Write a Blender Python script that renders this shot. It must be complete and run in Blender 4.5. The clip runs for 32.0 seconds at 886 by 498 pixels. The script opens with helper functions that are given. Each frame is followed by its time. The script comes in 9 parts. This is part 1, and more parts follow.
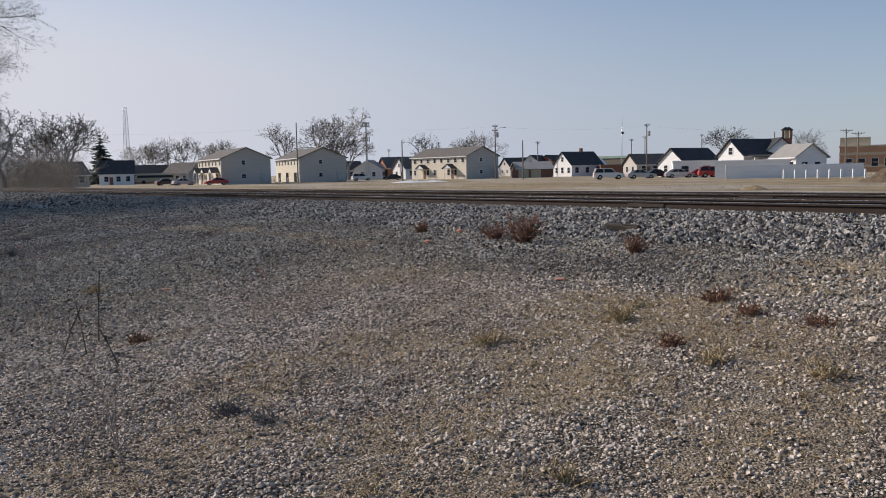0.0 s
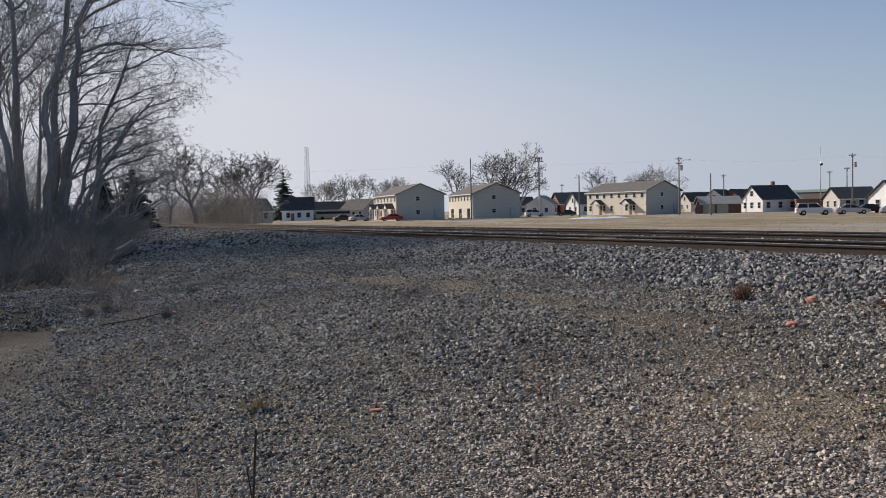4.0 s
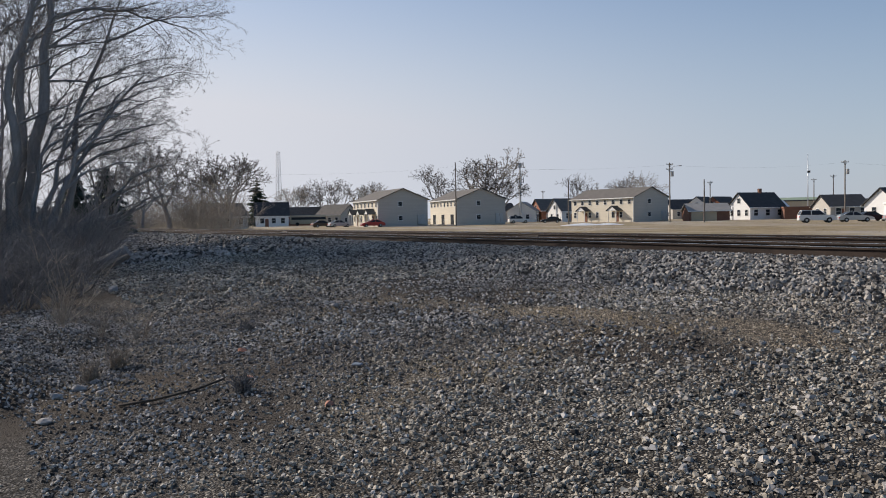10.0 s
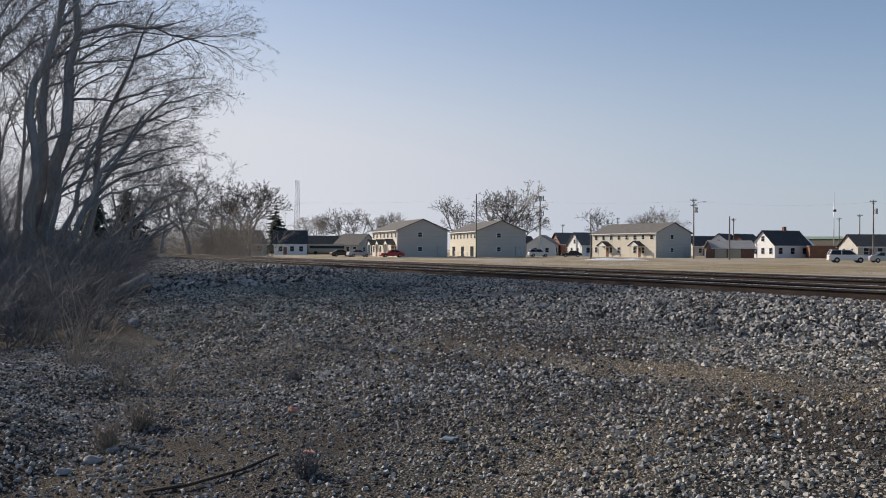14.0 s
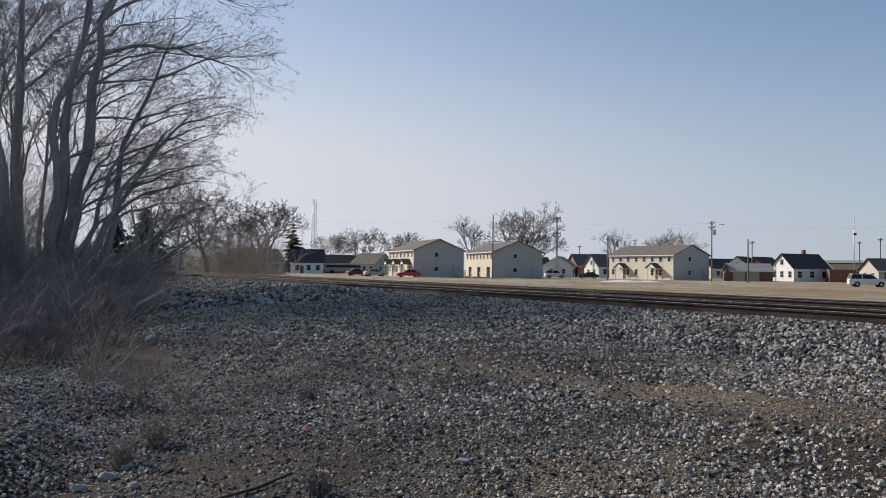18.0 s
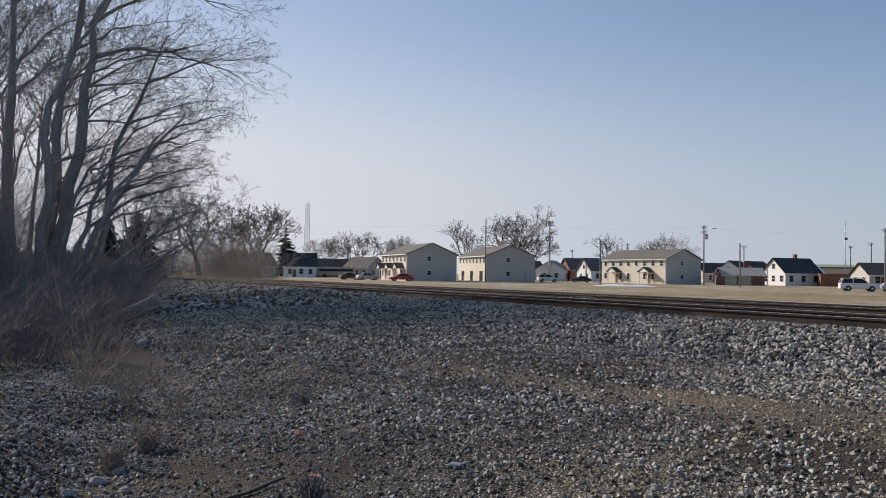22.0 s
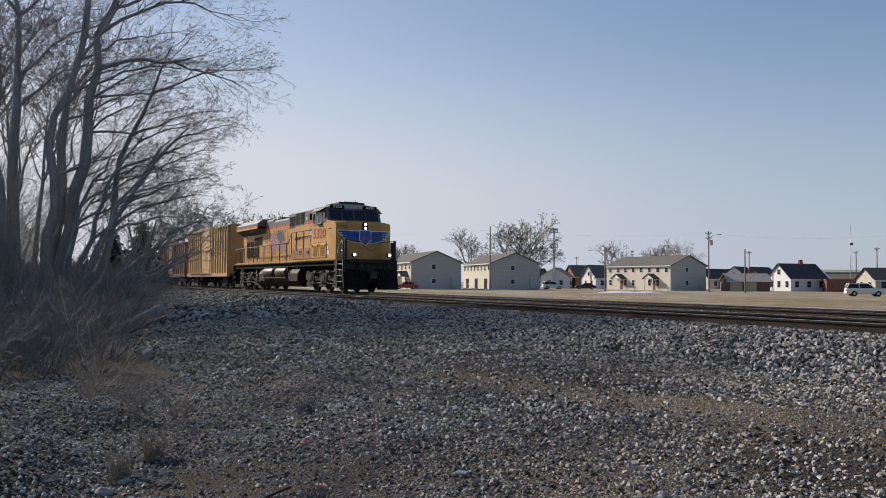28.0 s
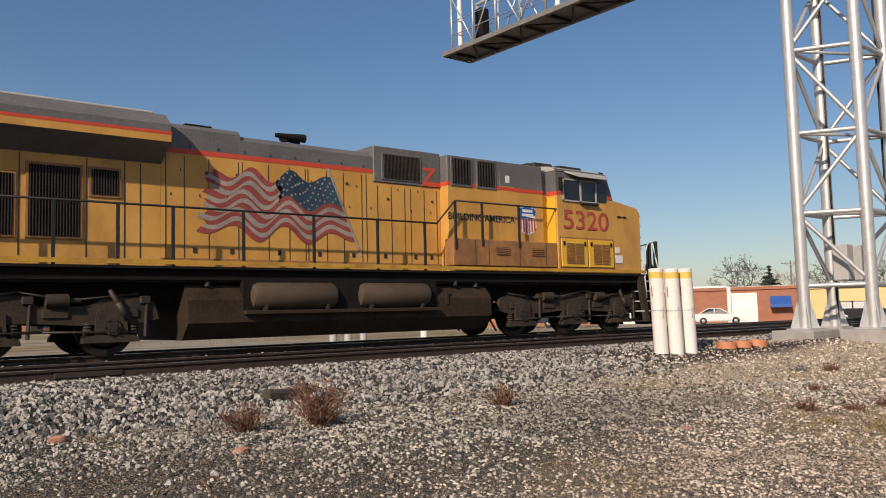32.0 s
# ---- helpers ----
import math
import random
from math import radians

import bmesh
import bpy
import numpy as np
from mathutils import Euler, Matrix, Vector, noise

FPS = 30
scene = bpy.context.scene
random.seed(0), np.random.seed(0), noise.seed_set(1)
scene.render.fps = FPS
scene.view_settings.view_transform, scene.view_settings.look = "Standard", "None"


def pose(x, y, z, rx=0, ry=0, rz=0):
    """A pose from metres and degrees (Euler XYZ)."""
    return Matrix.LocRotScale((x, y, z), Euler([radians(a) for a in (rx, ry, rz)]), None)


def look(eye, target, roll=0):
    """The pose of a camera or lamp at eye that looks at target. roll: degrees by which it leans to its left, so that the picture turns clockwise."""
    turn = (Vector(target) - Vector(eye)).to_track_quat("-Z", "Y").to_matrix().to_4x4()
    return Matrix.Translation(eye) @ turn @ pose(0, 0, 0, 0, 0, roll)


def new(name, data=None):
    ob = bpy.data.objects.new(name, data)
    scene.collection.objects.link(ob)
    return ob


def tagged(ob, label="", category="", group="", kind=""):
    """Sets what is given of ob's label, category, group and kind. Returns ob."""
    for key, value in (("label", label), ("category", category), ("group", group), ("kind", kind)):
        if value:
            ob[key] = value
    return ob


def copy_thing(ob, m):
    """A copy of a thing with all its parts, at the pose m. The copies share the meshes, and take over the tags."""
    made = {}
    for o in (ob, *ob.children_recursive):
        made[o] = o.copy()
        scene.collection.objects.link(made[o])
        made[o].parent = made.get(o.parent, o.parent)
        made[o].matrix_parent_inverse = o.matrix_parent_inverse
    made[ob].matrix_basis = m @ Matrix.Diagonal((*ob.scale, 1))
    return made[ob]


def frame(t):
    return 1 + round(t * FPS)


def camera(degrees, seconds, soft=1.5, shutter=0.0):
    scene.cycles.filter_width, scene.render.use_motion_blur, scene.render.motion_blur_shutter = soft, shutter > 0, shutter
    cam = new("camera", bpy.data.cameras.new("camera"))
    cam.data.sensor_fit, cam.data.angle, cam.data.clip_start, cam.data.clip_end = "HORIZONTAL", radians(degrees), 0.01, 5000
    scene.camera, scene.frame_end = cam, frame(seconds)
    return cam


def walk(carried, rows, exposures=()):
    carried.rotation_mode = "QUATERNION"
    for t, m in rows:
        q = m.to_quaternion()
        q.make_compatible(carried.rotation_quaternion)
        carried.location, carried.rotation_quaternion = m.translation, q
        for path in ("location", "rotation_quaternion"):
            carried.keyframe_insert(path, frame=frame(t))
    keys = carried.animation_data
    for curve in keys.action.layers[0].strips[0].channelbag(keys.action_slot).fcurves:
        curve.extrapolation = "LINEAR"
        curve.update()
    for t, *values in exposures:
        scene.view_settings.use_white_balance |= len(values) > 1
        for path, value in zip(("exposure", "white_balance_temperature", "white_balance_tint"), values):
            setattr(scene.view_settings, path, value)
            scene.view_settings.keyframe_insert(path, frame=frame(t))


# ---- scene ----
cam = camera(56.5, 32.0, soft=1.0)
# seconds, x, y, z, tilt, lean, turn
PATH = [
    (0, 13.755, -2.187, 0.672, 84.68, 1.14, 50.02),
    (0.5, 13.113, -1.840, 0.680, 86.20, 0.83, 52.09),
    (1, 12.366, -1.571, 0.702, 87.90, 0.58, 53.56),
    (1.5, 11.749, -1.280, 0.732, 88.87, 0.91, 54.55),
    (2, 11.065, -1.031, 0.730, 88.93, 1.31, 55.90),
    (2.5, 10.438, -0.857, 0.735, 88.55, 1.62, 57.74),
    (3, 9.774, -0.599, 0.750, 88.04, 1.75, 59.88),
    (3.5, 9.165, -0.447, 0.724, 87.53, 1.60, 61.20),
    (5.5, 6.509, -0.441, 0.687, 87.09, 0.68, 61.48),
    (6, 5.904, -0.407, 0.657, 87.57, 0.63, 60.15),
    (6.5, 5.340, -0.294, 0.630, 87.76, 0.50, 59.01),
    (7, 4.727, -0.291, 0.586, 87.73, 0.60, 58.30),
    (7.5, 4.204, -0.293, 0.581, 87.67, 0.96, 58.43),
    (8, 3.627, -0.307, 0.577, 87.67, 1.04, 58.48),
    (8.5, 3.148, -0.346, 0.543, 87.91, 0.76, 57.84),
    (9, 2.666, -0.249, 0.565, 88.21, 0.56, 57.65),
    (9.5, 2.302, -0.223, 0.558, 88.01, 0.67, 58.22),
    (10, 1.828, -0.204, 0.572, 87.84, 0.99, 59.35),
    (10.5, 1.463, -0.105, 0.577, 88.10, 1.12, 60.13),
    (11, 1.077, -0.085, 0.580, 88.41, 0.99, 60.19),
    (11.5, 0.734, -0.072, 0.570, 88.37, 1.08, 60.11),
    (12, 0.409, 0.030, 0.580, 88.35, 1.05, 60.33),
    (12.5, 0.165, 0.018, 0.573, 88.37, 0.78, 60.36),
    (13, 0.000, 0.000, 0.595, 88.29, 0.18, 60.19),
    (13.5, 0.000, 0.000, 0.595, 88.90, -0.08, 60.27),
    (14, 0.000, 0.000, 0.595, 90.03, -0.23, 60.46),
    (14.5, 0.000, 0.000, 0.595, 90.62, -0.44, 60.56),
    (15, 0.000, 0.000, 0.595, 90.72, -0.58, 61.03),
    (15.5, 0.000, 0.000, 0.595, 90.63, -0.65, 61.78),
    (17.5, 0.000, 0.000, 0.595, 91.21, -0.83, 62.43),
    (18, 0.000, 0.000, 0.595, 91.42, -0.78, 61.59),
    (18.5, 0.000, 0.000, 0.595, 91.51, -0.80, 61.17),
    (19, 0.000, 0.000, 0.595, 91.56, -0.87, 60.96),
    (19.5, 0.000, 0.000, 0.595, 91.57, -0.84, 60.84),
    (20, 0.000, 0.000, 0.595, 91.60, -0.89, 60.73),
    (20.5, 0.000, 0.000, 0.595, 91.66, -0.96, 60.58),
    (21, 0.000, 0.000, 0.595, 91.67, -1.01, 60.42),
    (21.5, 0.000, 0.000, 0.595, 91.69, -0.99, 60.55),
    (22, 0.000, 0.000, 0.595, 91.70, -0.83, 61.09),
    (22.5, 0.000, 0.000, 0.595, 91.69, -0.70, 61.77),
    (23, 0.000, 0.000, 0.595, 91.65, -0.69, 62.48),
    (23.5, 0.000, 0.000, 0.595, 91.59, -0.65, 62.86),
    (24, 0.000, 0.000, 0.595, 91.50, -0.66, 63.13),
    (24.5, 0.000, 0.000, 0.595, 91.43, -0.71, 63.25),
    (26.5, 0.000, 0.000, 0.595, 91.50, -0.57, 63.41),
    (27, 0.000, 0.000, 0.595, 91.62, -0.48, 63.09),
    (27.5, 0.000, 0.000, 0.595, 91.83, -0.41, 62.57),
    (28, 0.000, 0.000, 0.595, 92.25, -0.43, 61.41),
    (28.5, 0.000, 0.000, 0.595, 92.64, -0.38, 59.51),
    (29, 0.000, 0.000, 0.595, 93.13, -0.63, 55.67),
    (29.5, 0.000, 0.000, 0.595, 93.53, -1.23, 48.80),
    (30, 0.000, 0.000, 0.595, 94.44, -1.09, 34.48),
    (30.4, 0.000, 0.000, 0.595, 95.08, -0.46, 19.97),
    (30.8, 0.000, 0.000, 0.595, 95.51, 0.35, 3.93),
    (31.2, 0.000, 0.000, 0.595, 95.39, 1.09, -12.34),
    (31.6, 0.000, 0.000, 0.595, 94.96, 1.63, -26.76),
    (32, 0.000, 0.000, 0.595, 94.56, 1.47, -39.04),
]
# stops and white balance as the clip's camera drifts
EXPOSURES = [(0, 0.0, 6350, 15), (13, 0.08, 6450, 13), (28, 0.06, 6400, 13), (29.4, 0.0, 6350, 13), (30, -0.06, 6300, 14), (30.4, 0.2, 6400, 14), (31, 0.46, 6650, 15), (31.5, 0.36, 6850, 15), (32, -0.14, 6900, 16)]
walk(cam, [(t, pose(x, y, z, a, b, c)) for t, x, y, z, a, b, c in PATH], EXPOSURES)

# ---- light ----
SUN_WAY = Vector((2.2, 1.0, -1.35)).normalized()
world = bpy.data.worlds.new("winter_sky")
scene.world = world
world.use_nodes = True
wn = world.node_tree.nodes
sky = wn.new("ShaderNodeTexSky")
sky.sky_type = "NISHITA"
sky.sun_disc = False
sky.sun_elevation = math.asin(-SUN_WAY.z)
sky.sun_rotation = math.atan2(-SUN_WAY.x, -SUN_WAY.y)
sky.altitude = 150
sky.air_density = 1.0
sky.dust_density = 0.6
sky.ozone_density = 2.5
wl = world.node_tree.links.new
way = wn.new("ShaderNodeTexCoord")
height = wn.new("ShaderNodeSeparateXYZ")
wl(way.outputs["Generated"], height.inputs[0])
haze = wn.new("ShaderNodeMapRange")
haze.interpolation_type = "SMOOTHSTEP"
haze.inputs["From Min"].default_value, haze.inputs["From Max"].default_value = 0.34, -0.02
haze.inputs["To Min"].default_value, haze.inputs["To Max"].default_value = 0.27, 0.88
wl(height.outputs["Z"], haze.inputs["Value"])
# the haze is thicker towards the low sun
sunward = wn.new("ShaderNodeVectorMath")
sunward.operation = "DOT_PRODUCT"
sunward.inputs[1].default_value = Vector((-SUN_WAY.x, -SUN_WAY.y, 0)).normalized()
wl(way.outputs["Generated"], sunward.inputs[0])
thick = wn.new("ShaderNodeMapRange")
thick.inputs["From Min"].default_value, thick.inputs["From Max"].default_value = -0.6, 0.95
thick.inputs["To Min"].default_value, thick.inputs["To Max"].default_value = 0.30, 1.75
wl(sunward.outputs["Value"], thick.inputs["Value"])
amount = wn.new("ShaderNodeMath")
amount.operation = "MULTIPLY"
wl(haze.outputs[0], amount.inputs[0])
wl(thick.outputs[0], amount.inputs[1])
veil = wn.new("ShaderNodeMixRGB")
wl(amount.outputs[0], veil.inputs[0])
bright = wn.new("ShaderNodeMapRange")
bright.interpolation_type = "SMOOTHSTEP"
bright.inputs["From Min"].default_value, bright.inputs["From Max"].default_value = 0.1, 1.05
wl(sunward.outputs["Value"], bright.inputs["Value"])
veil_color = wn.new("ShaderNodeMixRGB")
veil_color.inputs[1].default_value, veil_color.inputs[2].default_value = (4.45, 5.05, 5.8, 1), (7.2, 7.35, 7.65, 1)
wl(bright.outputs[0], veil_color.inputs[0])
wl(veil_color.outputs[0], veil.inputs[2])
rich = wn.new("ShaderNodeHueSaturation")
rich.inputs["Saturation"].default_value = 1.26
wl(sky.outputs[0], rich.inputs["Color"])
wl(rich.outputs[0], veil.inputs[1])
wl(veil.outputs[0], wn["Background"].inputs[0])
wn["Background"].inputs[1].default_value = 0.097
sun = new("sun", bpy.data.lights.new("sun", "SUN"))
sun.data.energy, sun.data.angle, sun.data.color = 4.9, radians(0.6), (1.0, 0.9, 0.76)
sun.matrix_world = look((0, 0, 60), Vector((0, 0, 60)) + SUN_WAY)

# ---- building helpers ----


class Geo:
    """Collects vertices and faces of one mesh."""

    def __init__(self):
        self.v, self.f, self.smooth = [], [], []

    def add(self, verts, faces, smooth=False):
        n = len(self.v)
        self.v += [tuple(p) for p in verts]
        self.f += [tuple(i + n for i in f) for f in faces]
        self.smooth += [smooth] * len(faces)
        return self

    def box(self, x0, x1, y0, y1, z0, z1, c=0.0):
        """A box, with chamfered edges of size c."""
        if c <= 0:
            v = [(x, y, z) for z in (z0, z1) for y in (y0, y1) for x in (x0, x1)]
            return self.add(v, [(0, 2, 3, 1), (4, 5, 7, 6), (0, 1, 5, 4), (2, 6, 7, 3), (0, 4, 6, 2), (1, 3, 7, 5)])
        c = min(c, (x1 - x0) / 2.1, (y1 - y0) / 2.1, (z1 - z0) / 2.1)
        bm = bmesh.new()
        bmesh.ops.create_cube(bm, size=1)
        for p in bm.verts:
            p.co = Vector(((x0 + x1) / 2 + p.co.x * (x1 - x0), (y0 + y1) / 2 + p.co.y * (y1 - y0), (z0 + z1) / 2 + p.co.z * (z1 - z0)))
        bmesh.ops.bevel(bm, geom=bm.edges[:], offset=c, segments=1, affect="EDGES")
        return self.take(bm)

    def take(self, bm):
        bm.verts.index_update()
        self.add([p.co[:] for p in bm.verts], [[p.index for p in f.verts] for f in bm.faces])
        bm.free()
        return self

    def prism(self, poly, a, b, axis="y", inset=0.0):
        """A polygon of (u, v) pairs pushed from a to b along an axis; u, v are the other two axes in order."""
        def put(u, v, w):
            return {"x": (w, u, v), "y": (u, w, v), "z": (u, v, w)}[axis]
        n = len(poly)
        cu, cv = sum(p[0] for p in poly) / n, sum(p[1] for p in poly) / n
        vs = [put(u, v, a) for u, v in poly] + [put(cu + (u - cu) * (1 - inset), cv + (v - cv) * (1 - inset), b) for u, v in poly]
        fs = [(i, (i + 1) % n, n + (i + 1) % n, n + i) for i in range(n)] + [tuple(range(n))[::-1], tuple(range(n, 2 * n))]
        return self.add(vs, fs)

    def tube(self, p, q, r, r2=None, n=8, caps=True):
        p, q, r2 = Vector(p), Vector(q), r if r2 is None else r2
        d = q - p
        if d.length < 1e-6:
            return self
        d.normalize()
        a = d.orthogonal().normalized()
        b = d.cross(a)
        ring = [(math.cos(2 * math.pi * i / n), math.sin(2 * math.pi * i / n)) for i in range(n)]
        vs = [p + (a * u + b * w) * r for u, w in ring] + [q + (a * u + b * w) * r2 for u, w in ring]
        self.add(vs, [(i, (i + 1) % n, n + (i + 1) % n, n + i) for i in range(n)], True)
        if caps:
            self.add(vs, [tuple(range(n))[::-1], tuple(range(n, 2 * n))])
        return self

    def path(self, pts, r, n=6):
        for p, q in zip(pts, pts[1:]):
            self.tube(p, q, r, n=n)
        return self

    def lathe(self, profile, origin=(0, 0, 0), axis="z", n=16):
        """Turns a profile of (radius, height) round an axis through origin."""
        vs, m = [], len(profile)
        for r, h in profile:
            for i in range(n):
                u, w = r * math.cos(2 * math.pi * i / n), r * math.sin(2 * math.pi * i / n)
                p = {"z": (u, w, h), "y": (u, h, w), "x": (h, u, w)}[axis]
                vs.append((p[0] + origin[0], p[1] + origin[1], p[2] + origin[2]))
        fs = [(k * n + i, k * n + (i + 1) % n, (k + 1) * n + (i + 1) % n, (k + 1) * n + i) for k in range(m - 1) for i in range(n)]
        self.add(vs, fs, True)
        return self.add(vs, [tuple(range(n))[::-1], tuple(range((m - 1) * n, m * n))])

    def islands(self):
        """The unconnected pieces, each as a Geo."""
        root = {}

        def find(i):
            while root.setdefault(i, i) != i:
                i = root[i]
            return i
        key = {}
        same = [key.setdefault(tuple(round(c, 4) for c in p), i) for i, p in enumerate(self.v)]
        for f in self.f:
            for i in f[1:]:
                root[find(same[i])] = find(same[f[0]])
        groups = {}
        for f, sm in zip(self.f, self.smooth):
            groups.setdefault(find(same[f[0]]), []).append((f, sm))
        out = []
        for fs in groups.values():
            g = Geo()
            for f, sm in fs:
                g.add([self.v[i] for i in f], [tuple(range(len(f)))], sm)
            out.append(g)
        return out

    def mesh(self, name, material=None):
        me = bpy.data.meshes.new(name)
        me.from_pydata(self.v, [], self.f)
        if any(self.smooth):
            me.polygons.foreach_set("use_smooth", self.smooth)
        if material:
            me.materials.append(material)
        bm = bmesh.new()
        bm.from_mesh(me)
        bmesh.ops.remove_doubles(bm, verts=bm.verts, dist=1e-5)
        bmesh.ops.recalc_face_normals(bm, faces=bm.faces)
        if any(self.smooth):
            for e in bm.edges:
                e.smooth = not (e.is_manifold and e.calc_face_angle(0) > 0.65)
        bm.to_mesh(me)
        bm.free()
        return me


def raw_mesh(name, verts, faces, material):
    """A mesh from large arrays; faces all of one size."""
    me = bpy.data.meshes.new(name)
    k = faces.shape[1]
    me.vertices.add(len(verts))
    me.vertices.foreach_set("co", np.ascontiguousarray(verts, dtype=np.float32).ravel())
    me.loops.add(faces.size)
    me.loops.foreach_set("vertex_index", np.ascontiguousarray(faces, dtype=np.int32).ravel())
    me.polygons.add(len(faces))
    me.polygons.foreach_set("loop_start", np.arange(0, faces.size, k, dtype=np.int32))
    me.update(calc_edges=True)
    me.materials.append(material)
    return me


def thing(name, label, category, m=None, group="", kind=""):
    ob = new(name)
    ob.empty_display_size = 0.2
    if m is not None:
        ob.matrix_world = m
    return tagged(ob, label, category, group, kind)


# parts that are built together but are pieces of their own
SINGLY = {"door_hinges": "door_hinge", "door_latches": "door_latch", "flag_stars": "flag_star", "grab_irons": "grab_iron", "radiator_seams": "radiator_seam", "rear_steps": "rear_step", "headlight_lens": "lens", "nose_shield_bars": "shield_bar", "air_hose": "hose", "data_plate": "plate", "pillars": "pillar", "emblem_bars": "emblem_bar", "emblem_lines": "emblem_line", "latch": "latch_piece", "roof_antenna": "antenna"}


def part(name, geo, material, parent, label="", at=None):
    if name in SINGLY and isinstance(geo, Geo):
        for piece in geo.islands():
            last = part(SINGLY[name], piece, material, parent, label, at)
        return last
    me = geo.mesh(name, material) if isinstance(geo, Geo) else geo
    ob = new(name, me)
    ob.parent = parent
    if at is not None:
        ob.matrix_basis = at
    if label:
        ob["label"] = label
    return ob


def single(name, geo, material, label, category, kind="", group="", m=None):
    me = geo.mesh(name, material) if isinstance(geo, Geo) else geo
    ob = new(name, me)
    if m is not None:
        ob.matrix_world = m
    return tagged(ob, label, category, group, kind)


def spot(bearing, far):
    """Plan place at a bearing (degrees, clockwise from +y) and distance from the standing point."""
    return far * math.sin(radians(bearing)), far * math.cos(radians(bearing))


def smooth_step(a, b, x):
    t = min(1.0, max(0.0, (x - a) / (b - a)))
    return t * t * (3 - 2 * t)


# ---- materials ----
def surface(name, dark, light, scale=4.0, rough=0.8, metal=0.0, bump=0.0, fine=40.0, stretch=(1, 1, 1), island=0.0, obj=0.0, spec=0.4, stain=None, stain_at=0.62, stain_scale=1.2, stain_most=1.0):
    """A painted, stony or wooden surface: two scales of variation, stains, relief."""
    m = bpy.data.materials.new(name)
    m.use_nodes = True
    nt = m.node_tree
    n, link = nt.nodes, nt.links.new
    bsdf = n["Principled BSDF"]
    co = n.new("ShaderNodeTexCoord")
    mp = n.new("ShaderNodeMapping")
    mp.inputs["Scale"].default_value = stretch
    link(co.outputs["Object"], mp.inputs["Vector"])
    a = n.new("ShaderNodeTexNoise")
    a.inputs["Scale"].default_value, a.inputs["Detail"].default_value, a.inputs["Roughness"].default_value = scale, 5, 0.6
    b = n.new("ShaderNodeTexNoise")
    b.inputs["Scale"].default_value, b.inputs["Detail"].default_value = fine, 3
    link(mp.outputs[0], a.inputs["Vector"])
    link(mp.outputs[0], b.inputs["Vector"])
    mix = n.new("ShaderNodeMath")
    mix.operation = "MULTIPLY_ADD"
    mix.inputs[1].default_value = 0.45
    link(b.outputs[0], mix.inputs[0])
    sc = n.new("ShaderNodeMath")
    sc.operation = "MULTIPLY"
    sc.inputs[1].default_value = 0.6
    link(a.outputs[0], sc.inputs[0])
    link(sc.outputs[0], mix.inputs[2])
    val = mix.outputs[0]
    for amount, source in ((island, "ShaderNodeNewGeometry"), (obj, "ShaderNodeObjectInfo")):
        if amount:
            g = n.new(source)
            k = n.new("ShaderNodeMath")
            k.operation = "MULTIPLY_ADD"
            k.inputs[1].default_value = amount
            s = n.new("ShaderNodeMath")
            s.operation = "SUBTRACT"
            s.inputs[1].default_value = amount / 2
            link(g.outputs["Random Per Island" if amount == island and source == "ShaderNodeNewGeometry" else "Random"], k.inputs[0])
            link(val, s.inputs[0])
            link(s.outputs[0], k.inputs[2])
            val = k.outputs[0]
    ramp = n.new("ShaderNodeValToRGB")
    ramp.color_ramp.elements[0].position, ramp.color_ramp.elements[0].color = 0.3, (*dark, 1)
    ramp.color_ramp.elements[1].position, ramp.color_ramp.elements[1].color = 0.75, (*light, 1)
    link(val, ramp.inputs[0])
    col = ramp.outputs[0]
    if stain:
        t = n.new("ShaderNodeTexNoise")
        t.inputs["Scale"].default_value, t.inputs["Detail"].default_value, t.inputs["Roughness"].default_value = stain_scale, 6, 0.65
        link(mp.outputs[0], t.inputs["Vector"])
        r = n.new("ShaderNodeValToRGB")
        r.color_ramp.elements[0].position, r.color_ramp.elements[1].position = stain_at - 0.12, stain_at + 0.08
        r.color_ramp.elements[1].color = (stain_most, stain_most, stain_most, 1)
        link(t.outputs[0], r.inputs[0])
        x = n.new("ShaderNodeMixRGB")
        x.inputs[2].default_value = (*stain, 1)
        link(r.outputs[0], x.inputs[0])
        link(col, x.inputs[1])
        col = x.outputs[0]
    link(col, bsdf.inputs["Base Color"])
    bsdf.inputs["Roughness"].default_value, bsdf.inputs["Metallic"].default_value = rough, metal
    bsdf.inputs["Specular IOR Level"].default_value = spec
    if bump:
        bp = n.new("ShaderNodeBump")
        bp.inputs["Strength"].default_value, bp.inputs["Distance"].default_value = 0.6, bump
        link(mix.outputs[0], bp.inputs["Height"])
        link(bp.outputs[0], bsdf.inputs["Normal"])
    return m


def glow(name, color, strength):
    m = bpy.data.materials.new(name)
    m.use_nodes = True
    b = m.node_tree.nodes["Principled BSDF"]
    b.inputs["Emission Color"].default_value, b.inputs["Emission Strength"].default_value = (*color, 1), strength
    b.inputs["Base Color"].default_value = (0.35, 0.35, 0.33, 1)
    return m


def paint(name, c, rough=0.5, metal=0.0, vary=0.18):
    return surface(name, tuple(v * (1 - vary) for v in c), tuple(min(1, v * (1 + vary)) for v in c), scale=2.5, rough=rough, metal=metal, fine=25)


